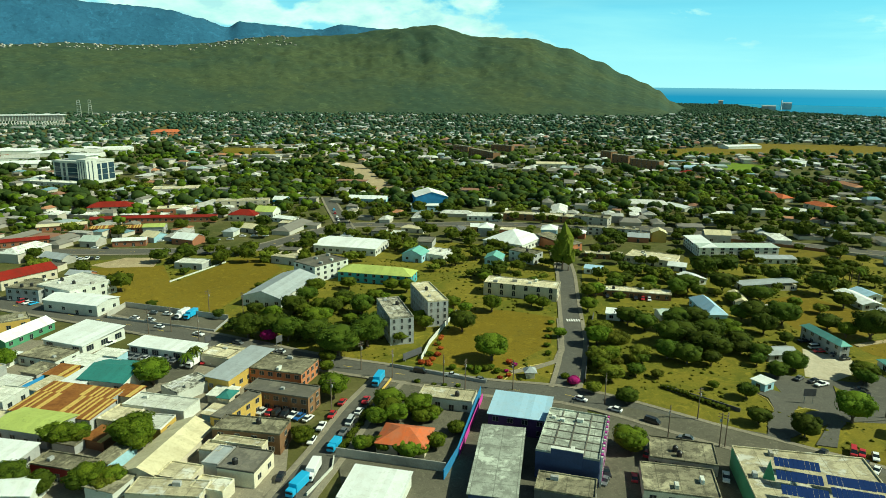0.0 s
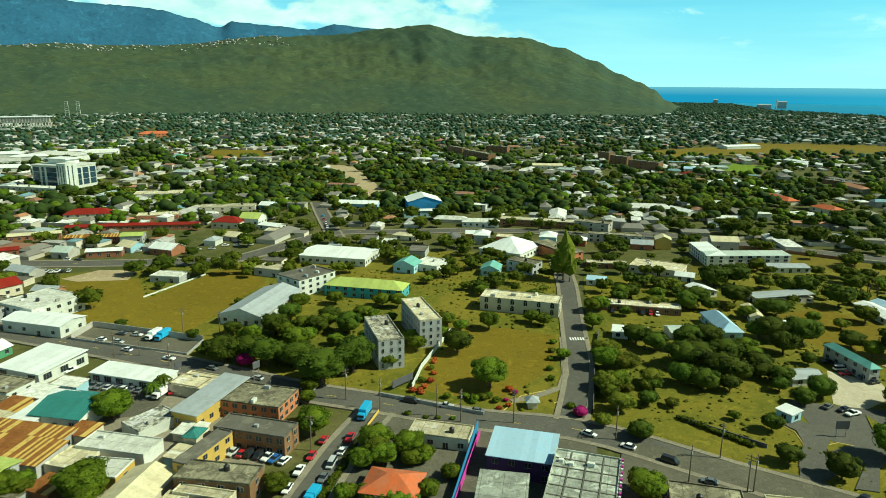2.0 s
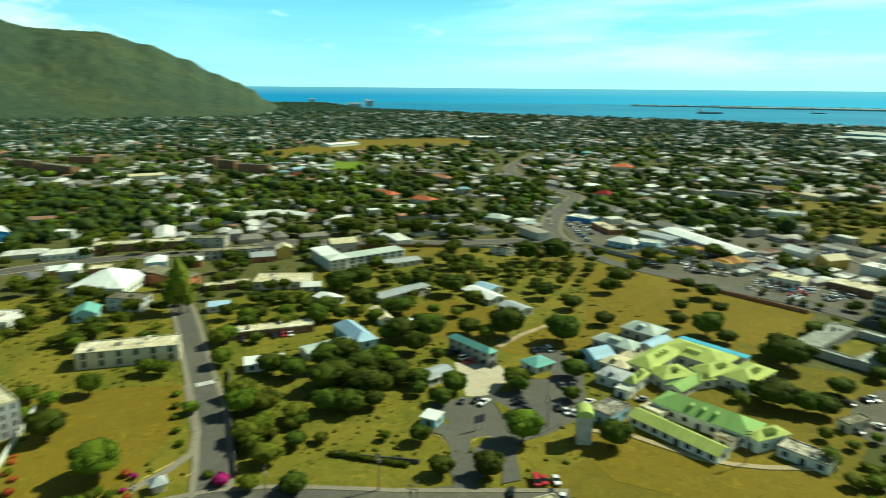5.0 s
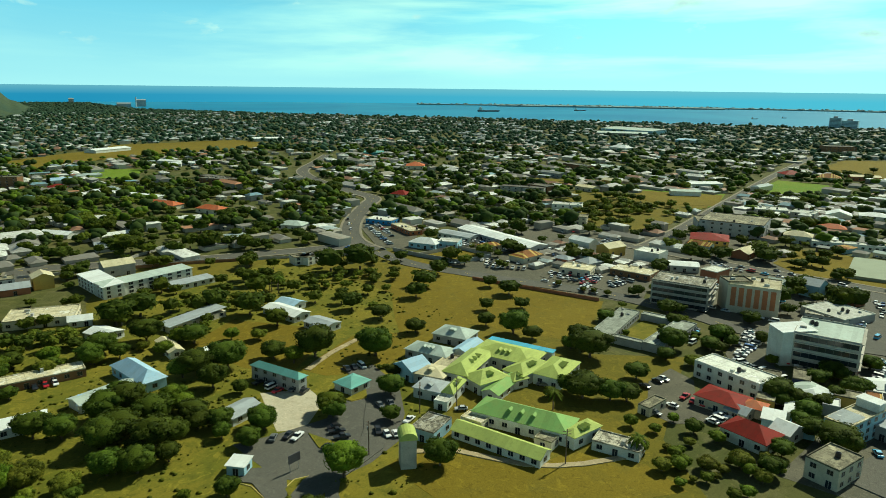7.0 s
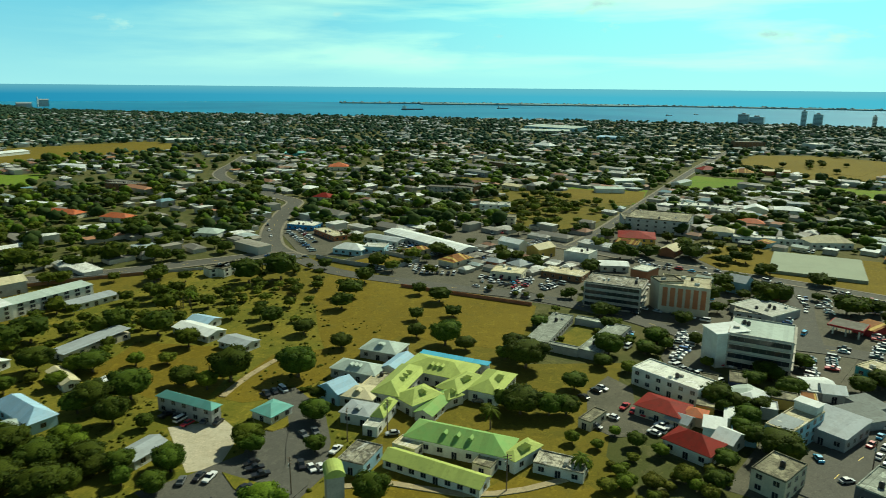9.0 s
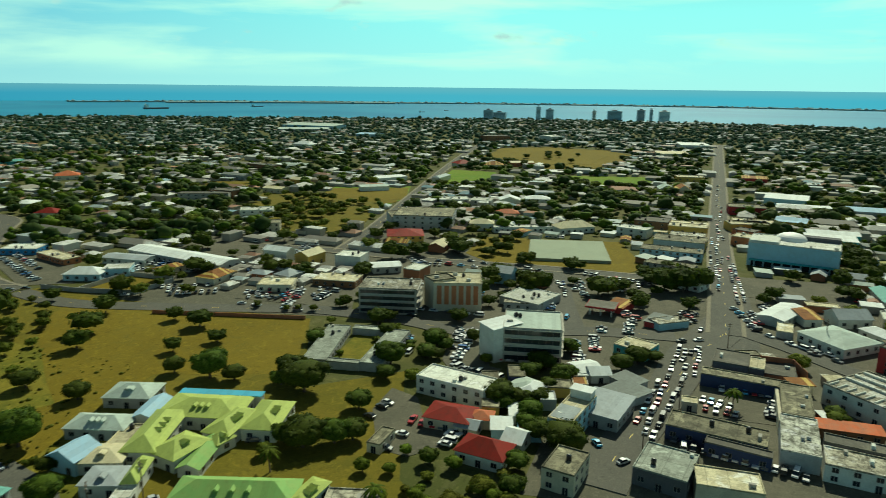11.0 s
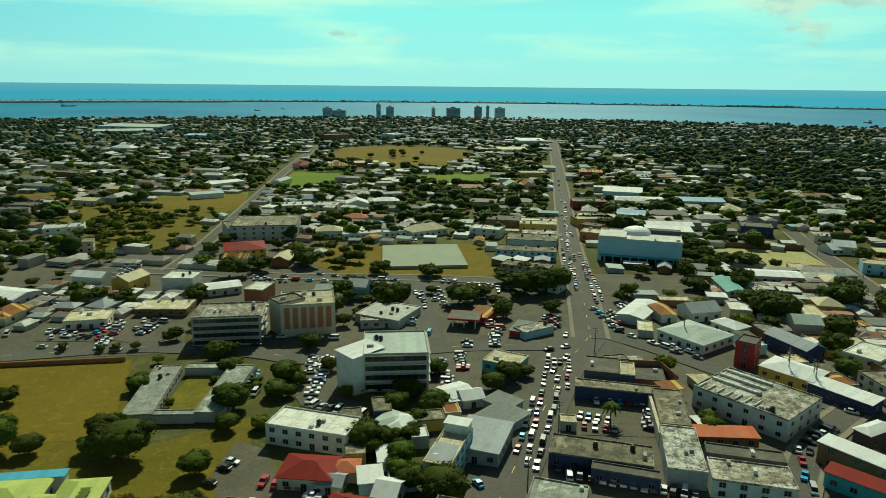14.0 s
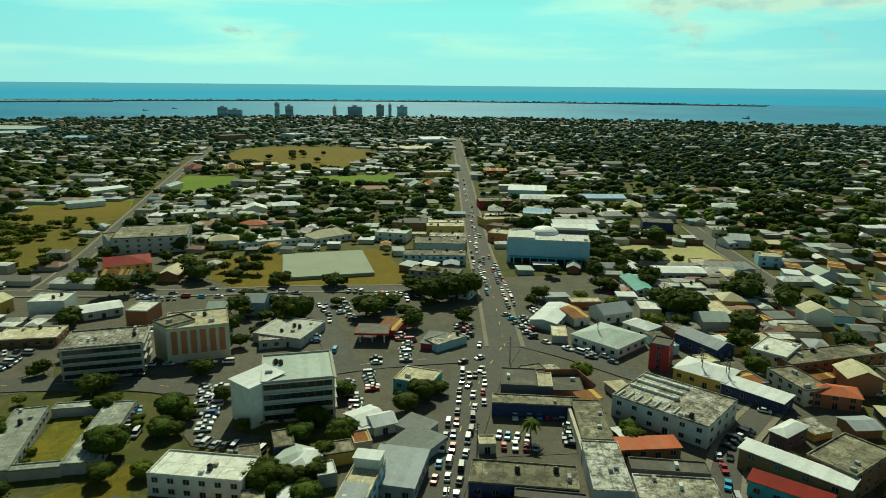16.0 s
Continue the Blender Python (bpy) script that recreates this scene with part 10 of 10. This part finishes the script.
for x, y, rot, kind in TRUCKS:
    paint = {"truck": "skyblue", "van": "skyblue", "box": "white"}[kind]
    ob = thing("truck", pose(x, y, 0.2, 0, 0, rot), "{} box truck parked at the kerb".format({"skyblue": "bright blue", "white": "white"}[paint]), "truck")
    bm = bmesh.new()
    Lt = 4.0 if kind == "van" else 6.2
    box(bm, -Lt / 2, Lt / 2, -1.2, 1.2, 0.9, 3.3 if kind != "van" else 2.4)
    bmesh.ops.bevel(bm, geom=bm.edges[:], offset=0.06, segments=1, affect="EDGES")
    part("cargo_box", bm, "car_" + paint, ob)
    bm = bmesh.new()
    box(bm, Lt / 2 + 0.1, Lt / 2 + 1.9, -1.1, 1.1, 0.6, 2.4)
    bmesh.ops.bevel(bm, geom=bm.edges[:], offset=0.15, segments=2, affect="EDGES")
    part("cab", bm, "car_" + paint, ob)
    bm = bmesh.new()
    box(bm, Lt / 2 + 1.2, Lt / 2 + 1.93, -1.0, 1.0, 1.5, 2.2)
    part("windscreen", bm, "glass_dark", ob)
    for wx in (-Lt / 2 + 1.0, Lt / 2 + 1.0):
        for sy in (-1, 1):
            bm = bmesh.new()
            bmesh.ops.create_cone(bm, cap_ends=True, segments=12, radius1=0.48, radius2=0.48, depth=0.3, matrix=pose(wx, sy * 1.05, 0.46, 90, 0, 0))
            part("wheel", bm, "rubber", ob)

# ---- roof plant on the flat roofs ----
for ob in [o for o in scene.objects if o.type == "EMPTY" and any(c.name.startswith("parapet") for c in o.children)]:
    roofs = [c for c in ob.children if c.name.startswith("roof")]
    if not roofs or ob.name.startswith("harbour"):
        continue
    co = [v.co for v in roofs[0].data.vertices]
    w2, d2, zt = max(c.x for c in co), max(c.y for c in co), max(c.z for c in co)
    for _ in range(min(4, int(w2 * d2 / 22))):
        m = ob.matrix_basis @ pose(rng.uniform(-w2 + 1.2, w2 - 1.2), rng.uniform(-d2 + 1.2, d2 - 1.2), zt, 0, 0, rng.choice((0, 90)))
        bm = bmesh.new()
        if rng.random() < 0.3:
            bars(bm, [(0, 0, -0.02), (0, 0, 1.3), (0, 0, 1.6), (0, 0, 1.7)], [0.75, 0.75, 0.4, 0.3], 12)
            t = tagged(new("water_tank", to_mesh("water_tank", bm, "black_plastic")), "black plastic water tank on a flat roof", "water tank", "roof tanks")
        else:
            s = rng.uniform(0.6, 1.2)
            box(bm, -s, s, -0.5, 0.5, -0.02, 0.9 * s + 0.2)
            bmesh.ops.bevel(bm, geom=bm.edges[:], offset=0.05, segments=1, affect="EDGES")
            t = tagged(new("air_conditioner", to_mesh("air_conditioner", bm, rng.choice(("white_wall", "grey_wall", "concrete")))), "boxy air-conditioning unit on a flat roof", "air conditioner", "roof units")
        t.matrix_basis = m

for ob in [o for o in scene.objects if "rooftop units" in str(o.get("label", ""))]:
    co = [v.co for c in ob.children if c.name.startswith("roof") for v in c.data.vertices]
    w2, d2, zt = max(c.x for c in co), max(c.y for c in co), max(c.z for c in co)
    for j in range(8):
        for k in range(3):
            bm = bmesh.new()
            box(bm, -0.9, 0.9, -0.6, 0.6, -0.02, 0.8)
            bmesh.ops.bevel(bm, geom=bm.edges[:], offset=0.05, segments=1, affect="EDGES")
            t = tagged(new("air_conditioner", to_mesh("air_conditioner", bm, "white_wall")), "boxy white air-conditioning unit in a rooftop row", "air conditioner", "rooftop row")
            t.matrix_basis = ob.matrix_basis @ pose(-w2 * 0.9 + j * w2 * 0.13, -d2 * 0.1 + k * d2 * 0.42, zt)
    for j in range(7):
        bm = bmesh.new()
        box(bm, -0.2, 0.2, -d2 * 0.22, d2 * 0.22, 0.0, 0.6)
        part("roof_beam", bm, "white_wall", ob).matrix_basis = pose(-w2 * 0.92 + j * w2 * 0.2, -d2 * 0.74, zt)

# the tall green gable of the block with solar panels
fx, fy, nx, ny = FIN
bm = bmesh.new()
sx, sy = 0.25 * (ny - fy) / math.hypot(nx - fx, ny - fy), -0.25 * (nx - fx) / math.hypot(nx - fx, ny - fy)
rows_ = [[bm.verts.new((x + k * sx, y + k * sy, z)) for x, y, z in ((fx, fy, -0.2), (nx, ny, -0.2), (nx, ny, 5.0), (fx * 0.6 + nx * 0.4, fy * 0.6 + ny * 0.4, 11.5), (fx, fy, 5.0))] for k in (-1, 1)]
bm.faces.new(rows_[0])
bm.faces.new(rows_[1][::-1])
for j in range(5):
    bm.faces.new((rows_[0][j], rows_[1][j], rows_[1][(j + 1) % 5], rows_[0][(j + 1) % 5]))
bmesh.ops.recalc_face_normals(bm, faces=bm.faces[:])
tagged(new("gable_wall", to_mesh("gable_wall", bm, "green_wall")), "tall pointed gable wall painted green", "wall", kind="structure")

# ---- the town beyond ----
far_rng = random.Random(5)
WALLS_MIX = ["white_wall", "cream_wall", "grey_wall", "cream_wall", "concrete", "sky_wall", "yellow_wall", "brick_wall"]
ROOFS_MIX = ["metal_white", "metal_grey", "metal_white", "metal_cream", "metal_rust", "metal_pale", "metal_dark", "metal_grey", "metal_pale"]
homes = 0
TAKEN += [(279, 140, 10), (344, 129, 9), (347, 111, 8)]
while homes < 108:
    turn, r = far_rng.uniform(-140, 42), math.sqrt(far_rng.uniform(200 ** 2, 450 ** 2))
    x, y = HOME[0] - r * math.sin(radians(turn)), HOME[1] + r * math.cos(radians(turn))
    w, d = far_rng.uniform(9, 20), far_rng.uniform(7, 12)
    if not free(x, y, max(w, d) * 0.5):
        homes += 0.02
        continue
    homes += 1
    flat = far_rng.random() < 0.35
    building("house", far_rng.choice(("small house among trees", "low house in a yard", "plain town house")) + (" with a flat roof" if flat else " with a metal roof"), x, y,
             far_rng.choice((-8, 82, -98, -20)) + far_rng.uniform(-6, 6), w, d, far_rng.choice((3.2, 3.6, 4.0, 6.4)), roof="flat" if flat else far_rng.choice(("hip", "gable", "gable")),
             wall=far_rng.choice(WALLS_MIX), top=far_rng.choice(("roof_concrete", "roof_membrane", "roof_cream", "roof_tar")) if flat else far_rng.choice(ROOFS_MIX),
             bay=7, sides="f" if r < 450 else "", category="house", group="houses of the town")


def infill(label, corners, count, wmin, wmax, roofs):
    """Low buildings packed into what is left of a block."""
    xs, ys = [c[0] for c in corners], [c[1] for c in corners]
    n = 0
    while n < count:
        n += 0.02
        x, y, w, d = far_rng.uniform(min(xs), max(xs)), far_rng.uniform(min(ys), max(ys)), far_rng.uniform(wmin, wmax), far_rng.uniform(wmin, wmax * 0.75)
        if not inside(x, y, corners) or any((x - a) ** 2 + (y - b) ** 2 < (0.85 * c + 0.3 * max(w, d)) ** 2 for a, b, c in TAKEN):
            continue
        if any((x - a) ** 2 + (y - b) ** 2 < (h + 0.55 * max(w, d)) ** 2 for line, h in ROADS for a, b in line) or any(inside(x, y, p) for p in POLYS):
            continue
        n += 1
        kind = far_rng.choice(("sheet", "flat", "sheet"))
        building("shed", label, x, y, BLOCK_TURN + far_rng.choice((0, 90)), w, d, far_rng.choice((2.6, 3.0, 3.6)), roof=kind, wall=far_rng.choice(WALLS_MIX), top=far_rng.choice(roofs), bay=6, sides="", category="shed", group="yard sheds")


BLOCK_TURN = -14
infill("low yard shed packed between shops", BLOCK_A, 26, 5, 11, ["metal_white", "roof_membrane", "metal_cream", "roof_concrete", "metal_rust", "roof_cream"])
BLOCK_TURN = -80
TAKEN += [(264, 40, 9), (272, 44, 9), (274, 33, 10), (282, 30, 8), (282, 42, 7), (268, 30, 8)]
infill("low shop packed into the block", BLOCK_B, 24, 5, 11, ["metal_white", "roof_stained", "roof_concrete", "roof_cream", "metal_rust"])
infill("low house packed into the block", BLOCK_C, 14, 5, 10, ["metal_white", "metal_grey", "roof_concrete", "metal_rust"])
sheds = 0
while sheds < 150:
    turn, r = far_rng.uniform(-138, -78), math.sqrt(far_rng.uniform(215 ** 2, 520 ** 2))
    x, y = HOME[0] - r * math.sin(radians(turn)), HOME[1] + r * math.cos(radians(turn))
    w, d = far_rng.uniform(7, 15), far_rng.uniform(6, 10)
    if not free(x, y, max(w, d) * 0.42):
        sheds += 0.01
        continue
    sheds += 1
    kind = far_rng.choice(("sheet", "sheet", "flat", "gable"))
    building("shop", far_rng.choice(("low market shed with a", "small street shop with a", "yard workshop with a")) + {"sheet": " sloping metal roof", "flat": " stained flat roof", "gable": " ridged metal roof"}[kind],
             x, y, far_rng.choice((-8, 82, -98, -28)) + far_rng.uniform(-8, 8), w, d, far_rng.choice((2.4, 2.7, 3.0, 3.4)), roof=kind, wall=far_rng.choice(["concrete", "brown_wall", "grey_wall", "brick_wall", "cream_wall", "dark_wall", "sky_wall"]),
             top=far_rng.choice(("roof_concrete", "roof_stained", "roof_cream")) if kind == "flat" else far_rng.choice(["metal_slate", "metal_rust", "metal_grey", "metal_pale", "metal_white", "metal_cream"]), bay=8, sides="", category="shop", group="small shops of the market quarter", rise=1.0 if kind == "gable" else 0.0)
count = 0
while count < 1500:
    turn, r = far_rng.uniform(-140, 42), math.sqrt(far_rng.uniform(180 ** 2, 760 ** 2))
    x, y = HOME[0] - r * math.sin(radians(turn)), HOME[1] + r * math.cos(radians(turn))
    if not free(x, y, 2.0):
        count += 0.04
        continue
    count += 1
    tree(far_rng.choice(("round", "dark", "dark", "olive")), x, y, 2.6 + 5.0 * far_rng.random() ** 1.8, 1, "trees of the town")

ICO = bmesh.new()
bmesh.ops.create_icosphere(ICO, subdivisions=1, radius=1.0)
ico_v = np.array([v.co[:] for v in ICO.verts])
ico_f = np.array([[v.index for v in f.verts] for f in ICO.faces])
ICO.free()
nrng = np.random.RandomState(4)


def clumps(name, label, material, centres, radii, squash=0.75):
    """Many small uneven leaf masses in one mesh."""
    k = len(centres)
    jitter = nrng.uniform(0.65, 1.25, (k, len(ico_v), 1))
    v = ico_v[None] * jitter * radii[:, None, None] * np.array([1, 1, squash]) + centres[:, None, :]
    f = ico_f[None] + (np.arange(k) * len(ico_v))[:, None, None]
    me = bpy.data.meshes.new(name)
    me.from_pydata(v.reshape(-1, 3).tolist(), [], f.reshape(-1, 3).tolist())
    me.shade_smooth()
    me.materials.append(MATS[material])
    return tagged(new(name, me), label, "trees", kind="stuff")


grid = {}
for line, half in ROADS:
    for a, b in line:
        grid.setdefault((int(a // 40), int(b // 40)), []).append((a, b, half))


def open_ground(x, y):
    if any(inside(x, y, p) for p in POLYS):
        return True
    i, j = int(x // 40), int(y // 40)
    for a in (i - 1, i, i + 1):
        for b in (j - 1, j, j + 1):
            for px_, py_, h in grid.get((a, b), ()):
                if (x - px_) ** 2 + (y - py_) ** 2 < (h + 3) ** 2:
                    return True
    return False


coast_poly = list(outline)


def belt(total, r_in, r_out, power=1.0):
    pts = []
    while len(pts) < total:
        turn, u = far_rng.uniform(-142, 44), far_rng.random()
        r = r_in + (r_out - r_in) * u ** power
        x, y = HOME[0] - r * math.sin(radians(turn)), HOME[1] + r * math.cos(radians(turn))
        if not inside(x, y, coast_poly) or open_ground(x, y):
            total -= 0.1
            continue
        pts.append((x, y))
    return pts


def grow(name, label, leaf, pts, rmin, rmax, lobes):
    cs, rs = [], []
    for x, y in pts:
        r = rmin + (rmax - rmin) * far_rng.random() ** 2.2
        for k in range(lobes):
            cs.append((x + far_rng.uniform(-0.6, 0.6) * r, y + far_rng.uniform(-0.6, 0.6) * r, r * far_rng.uniform(0.55, 1.0)))
            rs.append(r * far_rng.uniform(0.55, 0.8) if lobes > 1 else r)
    return clumps(name, label, leaf, np.array(cs), np.array(rs))


WOODS = [[(1263, -250), (1390, -564), (922, -591), (715, -426), (762, -229), (934, -194)], [(-245, 798), (-65, 908), (132, 732), (92, 498), (-63, 547), (-189, 628)]]


def wooded(x, y):
    return any(inside(x, y, q) for q in WOODS)


grove_pts = [p for p in belt(15000, 500, 1500) if wooded(*p) and all((p[0] - a) ** 2 + (p[1] - b) ** 2 > (c * 0.9) ** 2 for a, b, c in TAKEN)]
north = [p for p in grove_pts if p[1] > 300]
grow("wood_trees", "close-grown wood among the houses", "leaf_grove", north[::2], 3.0, 7.5, 3)
grow("wood_trees", "close-grown wood among the houses", "leaf_green", north[1::2], 2.6, 6.5, 3)
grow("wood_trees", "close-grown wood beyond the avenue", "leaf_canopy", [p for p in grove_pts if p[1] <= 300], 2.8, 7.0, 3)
tufts = []
while len(tufts) < 2400:
    x, y = far_rng.uniform(-160, 330), far_rng.uniform(120, 450)
    if any(inside(x, y, q) for q in ROUGH) and not any((x - a) ** 2 + (y - b) ** 2 < c * c for a, b, c in TAKEN) and not any(inside(x, y, q) for q in KEPT) \
            and noise.noise(Vector((x, y, 1)) * 0.05) > far_rng.uniform(-0.35, 0.45) and all((x - a) ** 2 + (y - b) ** 2 > (h - 0.5) ** 2 for i in (-1, 0, 1) for j in (-1, 0, 1) for a, b, h in grid.get((int(x // 40) + i, int(y // 40) + j), ())):
        tufts.append((x, y, 0.25))
tuft_size = np.array([0.35 + 1.15 * far_rng.random() ** 2.5 for _ in tufts])
clumps("grass_tufts", "rough tufts and low bushes in dry grass", "leaf_olive", np.array(tufts), tuft_size * 0.75, 0.5)
near_belt = [p for p in belt(11500, 500, 1250) if noise.noise(Vector((*p, 3)) * 0.008) > far_rng.uniform(-0.75, 0.15) and all((p[0] - a) ** 2 + (p[1] - b) ** 2 > (c * 0.8) ** 2 for a, b, c in TAKEN)]
grow("town_trees", "dense garden trees between the houses", "leaf_grove", near_belt[::2], 2.4, 8.5, 3)
grow("town_trees", "dense garden trees between the houses", "leaf_green", near_belt[1::2], 2.2, 7.0, 3)
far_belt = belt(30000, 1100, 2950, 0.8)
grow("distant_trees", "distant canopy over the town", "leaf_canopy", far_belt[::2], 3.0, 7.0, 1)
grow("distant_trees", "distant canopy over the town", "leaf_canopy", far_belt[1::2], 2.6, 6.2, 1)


def sprawl(name, label, pts, big, ground=None, large=0.0, roofing="roof_mix", heights=(2.5, 2.7, 2.8, 3.0, 3.0, 5.4)):
    """Distant houses as low walls under plain roofs, too many to count."""
    wv, wf, rv, rf = [], [], [], []
    for x, y in pts:
        w, d, h = far_rng.uniform(3.6, big), far_rng.uniform(3.0, big * 0.62), far_rng.choice(heights)
        if far_rng.random() < large:
            w, d = w * far_rng.uniform(1.6, 2.6), d * far_rng.uniform(1.2, 1.6)
        t = radians(far_rng.choice((-8, 82, 82, 78)) + far_rng.uniform(-6, 6))
        c, s = math.cos(t), math.sin(t)
        lift = ground(x, y) if ground else 0.0
        def P(a, b, z):
            return (x + c * a - s * b, y + s * a + c * b, z + lift)
        n0 = len(wv)
        wv += [P(a, b, z) for z in (-0.3, h) for a, b in ((-w, -d), (w, -d), (w, d), (-w, d))]
        wf += [(n0, n0 + 1, n0 + 5, n0 + 4), (n0 + 1, n0 + 2, n0 + 6, n0 + 5), (n0 + 2, n0 + 3, n0 + 7, n0 + 6), (n0 + 3, n0, n0 + 4, n0 + 7)]
        n0, W, D = len(rv), w + 0.5, d + 0.5
        rise = 0.4 if far_rng.random() < 0.4 else d * 0.4
        rv += [P(-W, -D, h), P(W, -D, h), P(W, D, h), P(-W, D, h), P(-W + d * 0.6, 0, h + rise), P(W - d * 0.6, 0, h + rise)]
        rf += [(n0, n0 + 1, n0 + 5, n0 + 4), (n0 + 1, n0 + 2, n0 + 5), (n0 + 2, n0 + 3, n0 + 4, n0 + 5), (n0 + 3, n0, n0 + 4), (n0 + 3, n0 + 2, n0 + 1, n0)]
    for nm, v, f, mm in ((name + "_walls", wv, wf, "wall_mix"), (name + "_roofs", rv, rf, roofing)):
        me = bpy.data.meshes.new(nm)
        me.from_pydata(v, [], f)
        me.materials.append(MATS[mm])
        tagged(new(nm, me), label, "houses", kind="stuff")


def lattice(corners, step):
    """Places on a loose grid over a piece of ground, clear of roads and larger buildings."""
    xs, ys = [c[0] for c in corners], [c[1] for c in corners]
    out = []
    for i in range(int((max(xs) - min(xs)) / step)):
        for j in range(int((max(ys) - min(ys)) / step)):
            x, y = min(xs) + step * (i + far_rng.uniform(0.2, 0.8)), min(ys) + step * (j + far_rng.uniform(0.2, 0.8))
            if inside(x, y, corners) and not open_ground(x, y) and all((x - a) ** 2 + (y - b) ** 2 > (c * 0.85 + 1.5) ** 2 for a, b, c in TAKEN):
                out.append((x, y))
    return out


sprawl("market_stalls", "crowded tin-roofed stalls of the market", lattice([(425, -32), (467, -132), (454, -181), (339, -103), (346, -66), (375, -45)], 8.0) + lattice([(421, 289), (417, 225), (382, 212), (362, 232), (346, 273), (377, 301)], 9.0), 4.2, None, 0.1, "roof_mix", (2.3, 2.5, 2.8))
sprawl("back_houses", "crowded low houses behind the shops", lattice([(752, 319), (777, 156), (580, 133), (515, 178), (553, 258)], 15.0), 6.5, None, 0.2, "roof_mix", (2.6, 3.0, 3.2, 5.6))
cells = set()
mid = []
for x, y in belt(12000, 430, 1350):
    key = (int(x // 15), int(y // 15))
    bearing = math.degrees(math.atan2(-(x - HOME[0]), y - HOME[1]))
    share = 0.36 + 0.10 * min(1.0, max(0.0, (-bearing - 35) / 50)) + 0.75 * noise.noise(Vector((x, y, 0)) * 0.006)
    if key in cells or far_rng.random() > share * (0.3 if wooded(x, y) else 1.0) or any((x - a) ** 2 + (y - b) ** 2 < (c + 5) ** 2 for a, b, c in TAKEN):
        continue
    cells.add(key)
    mid.append((x, y))
sprawl("town_houses", "crowded low houses with mixed roofs", mid, 8, None, 0.3)
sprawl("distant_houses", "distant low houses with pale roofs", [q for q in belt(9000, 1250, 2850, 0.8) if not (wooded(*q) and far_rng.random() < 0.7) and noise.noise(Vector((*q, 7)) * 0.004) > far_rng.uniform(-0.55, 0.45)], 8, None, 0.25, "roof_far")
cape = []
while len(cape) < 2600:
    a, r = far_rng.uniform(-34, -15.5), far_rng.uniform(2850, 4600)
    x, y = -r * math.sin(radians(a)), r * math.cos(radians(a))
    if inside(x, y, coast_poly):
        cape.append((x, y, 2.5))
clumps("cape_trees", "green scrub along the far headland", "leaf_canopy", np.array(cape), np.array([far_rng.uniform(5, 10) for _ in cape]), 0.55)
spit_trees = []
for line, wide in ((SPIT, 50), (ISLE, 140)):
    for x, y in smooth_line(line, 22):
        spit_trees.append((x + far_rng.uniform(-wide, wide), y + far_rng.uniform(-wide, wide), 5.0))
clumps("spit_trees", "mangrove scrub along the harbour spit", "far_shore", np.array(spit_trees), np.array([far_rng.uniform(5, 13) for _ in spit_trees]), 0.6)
ridge_town = []
while len(ridge_town) < 300:
    a, r = far_rng.uniform(12, 40), far_rng.uniform(3120, 3495)
    if r < 3400 and a < 33 and not (12 < a < 20 and r > 3330):
        continue
    if far_rng.random() < 0.35 + 0.65 * (noise.noise(Vector((a * 0.5, r * 0.01, 2))) > 0.0):
        ridge_town.append((-r * math.sin(radians(a)), r * math.cos(radians(a))))
sprawl("hillside_houses", "pale houses strung along the hill's crest", ridge_town, 7, lambda x, y: height(*HILL, x, y))
plant(300)
park(150)
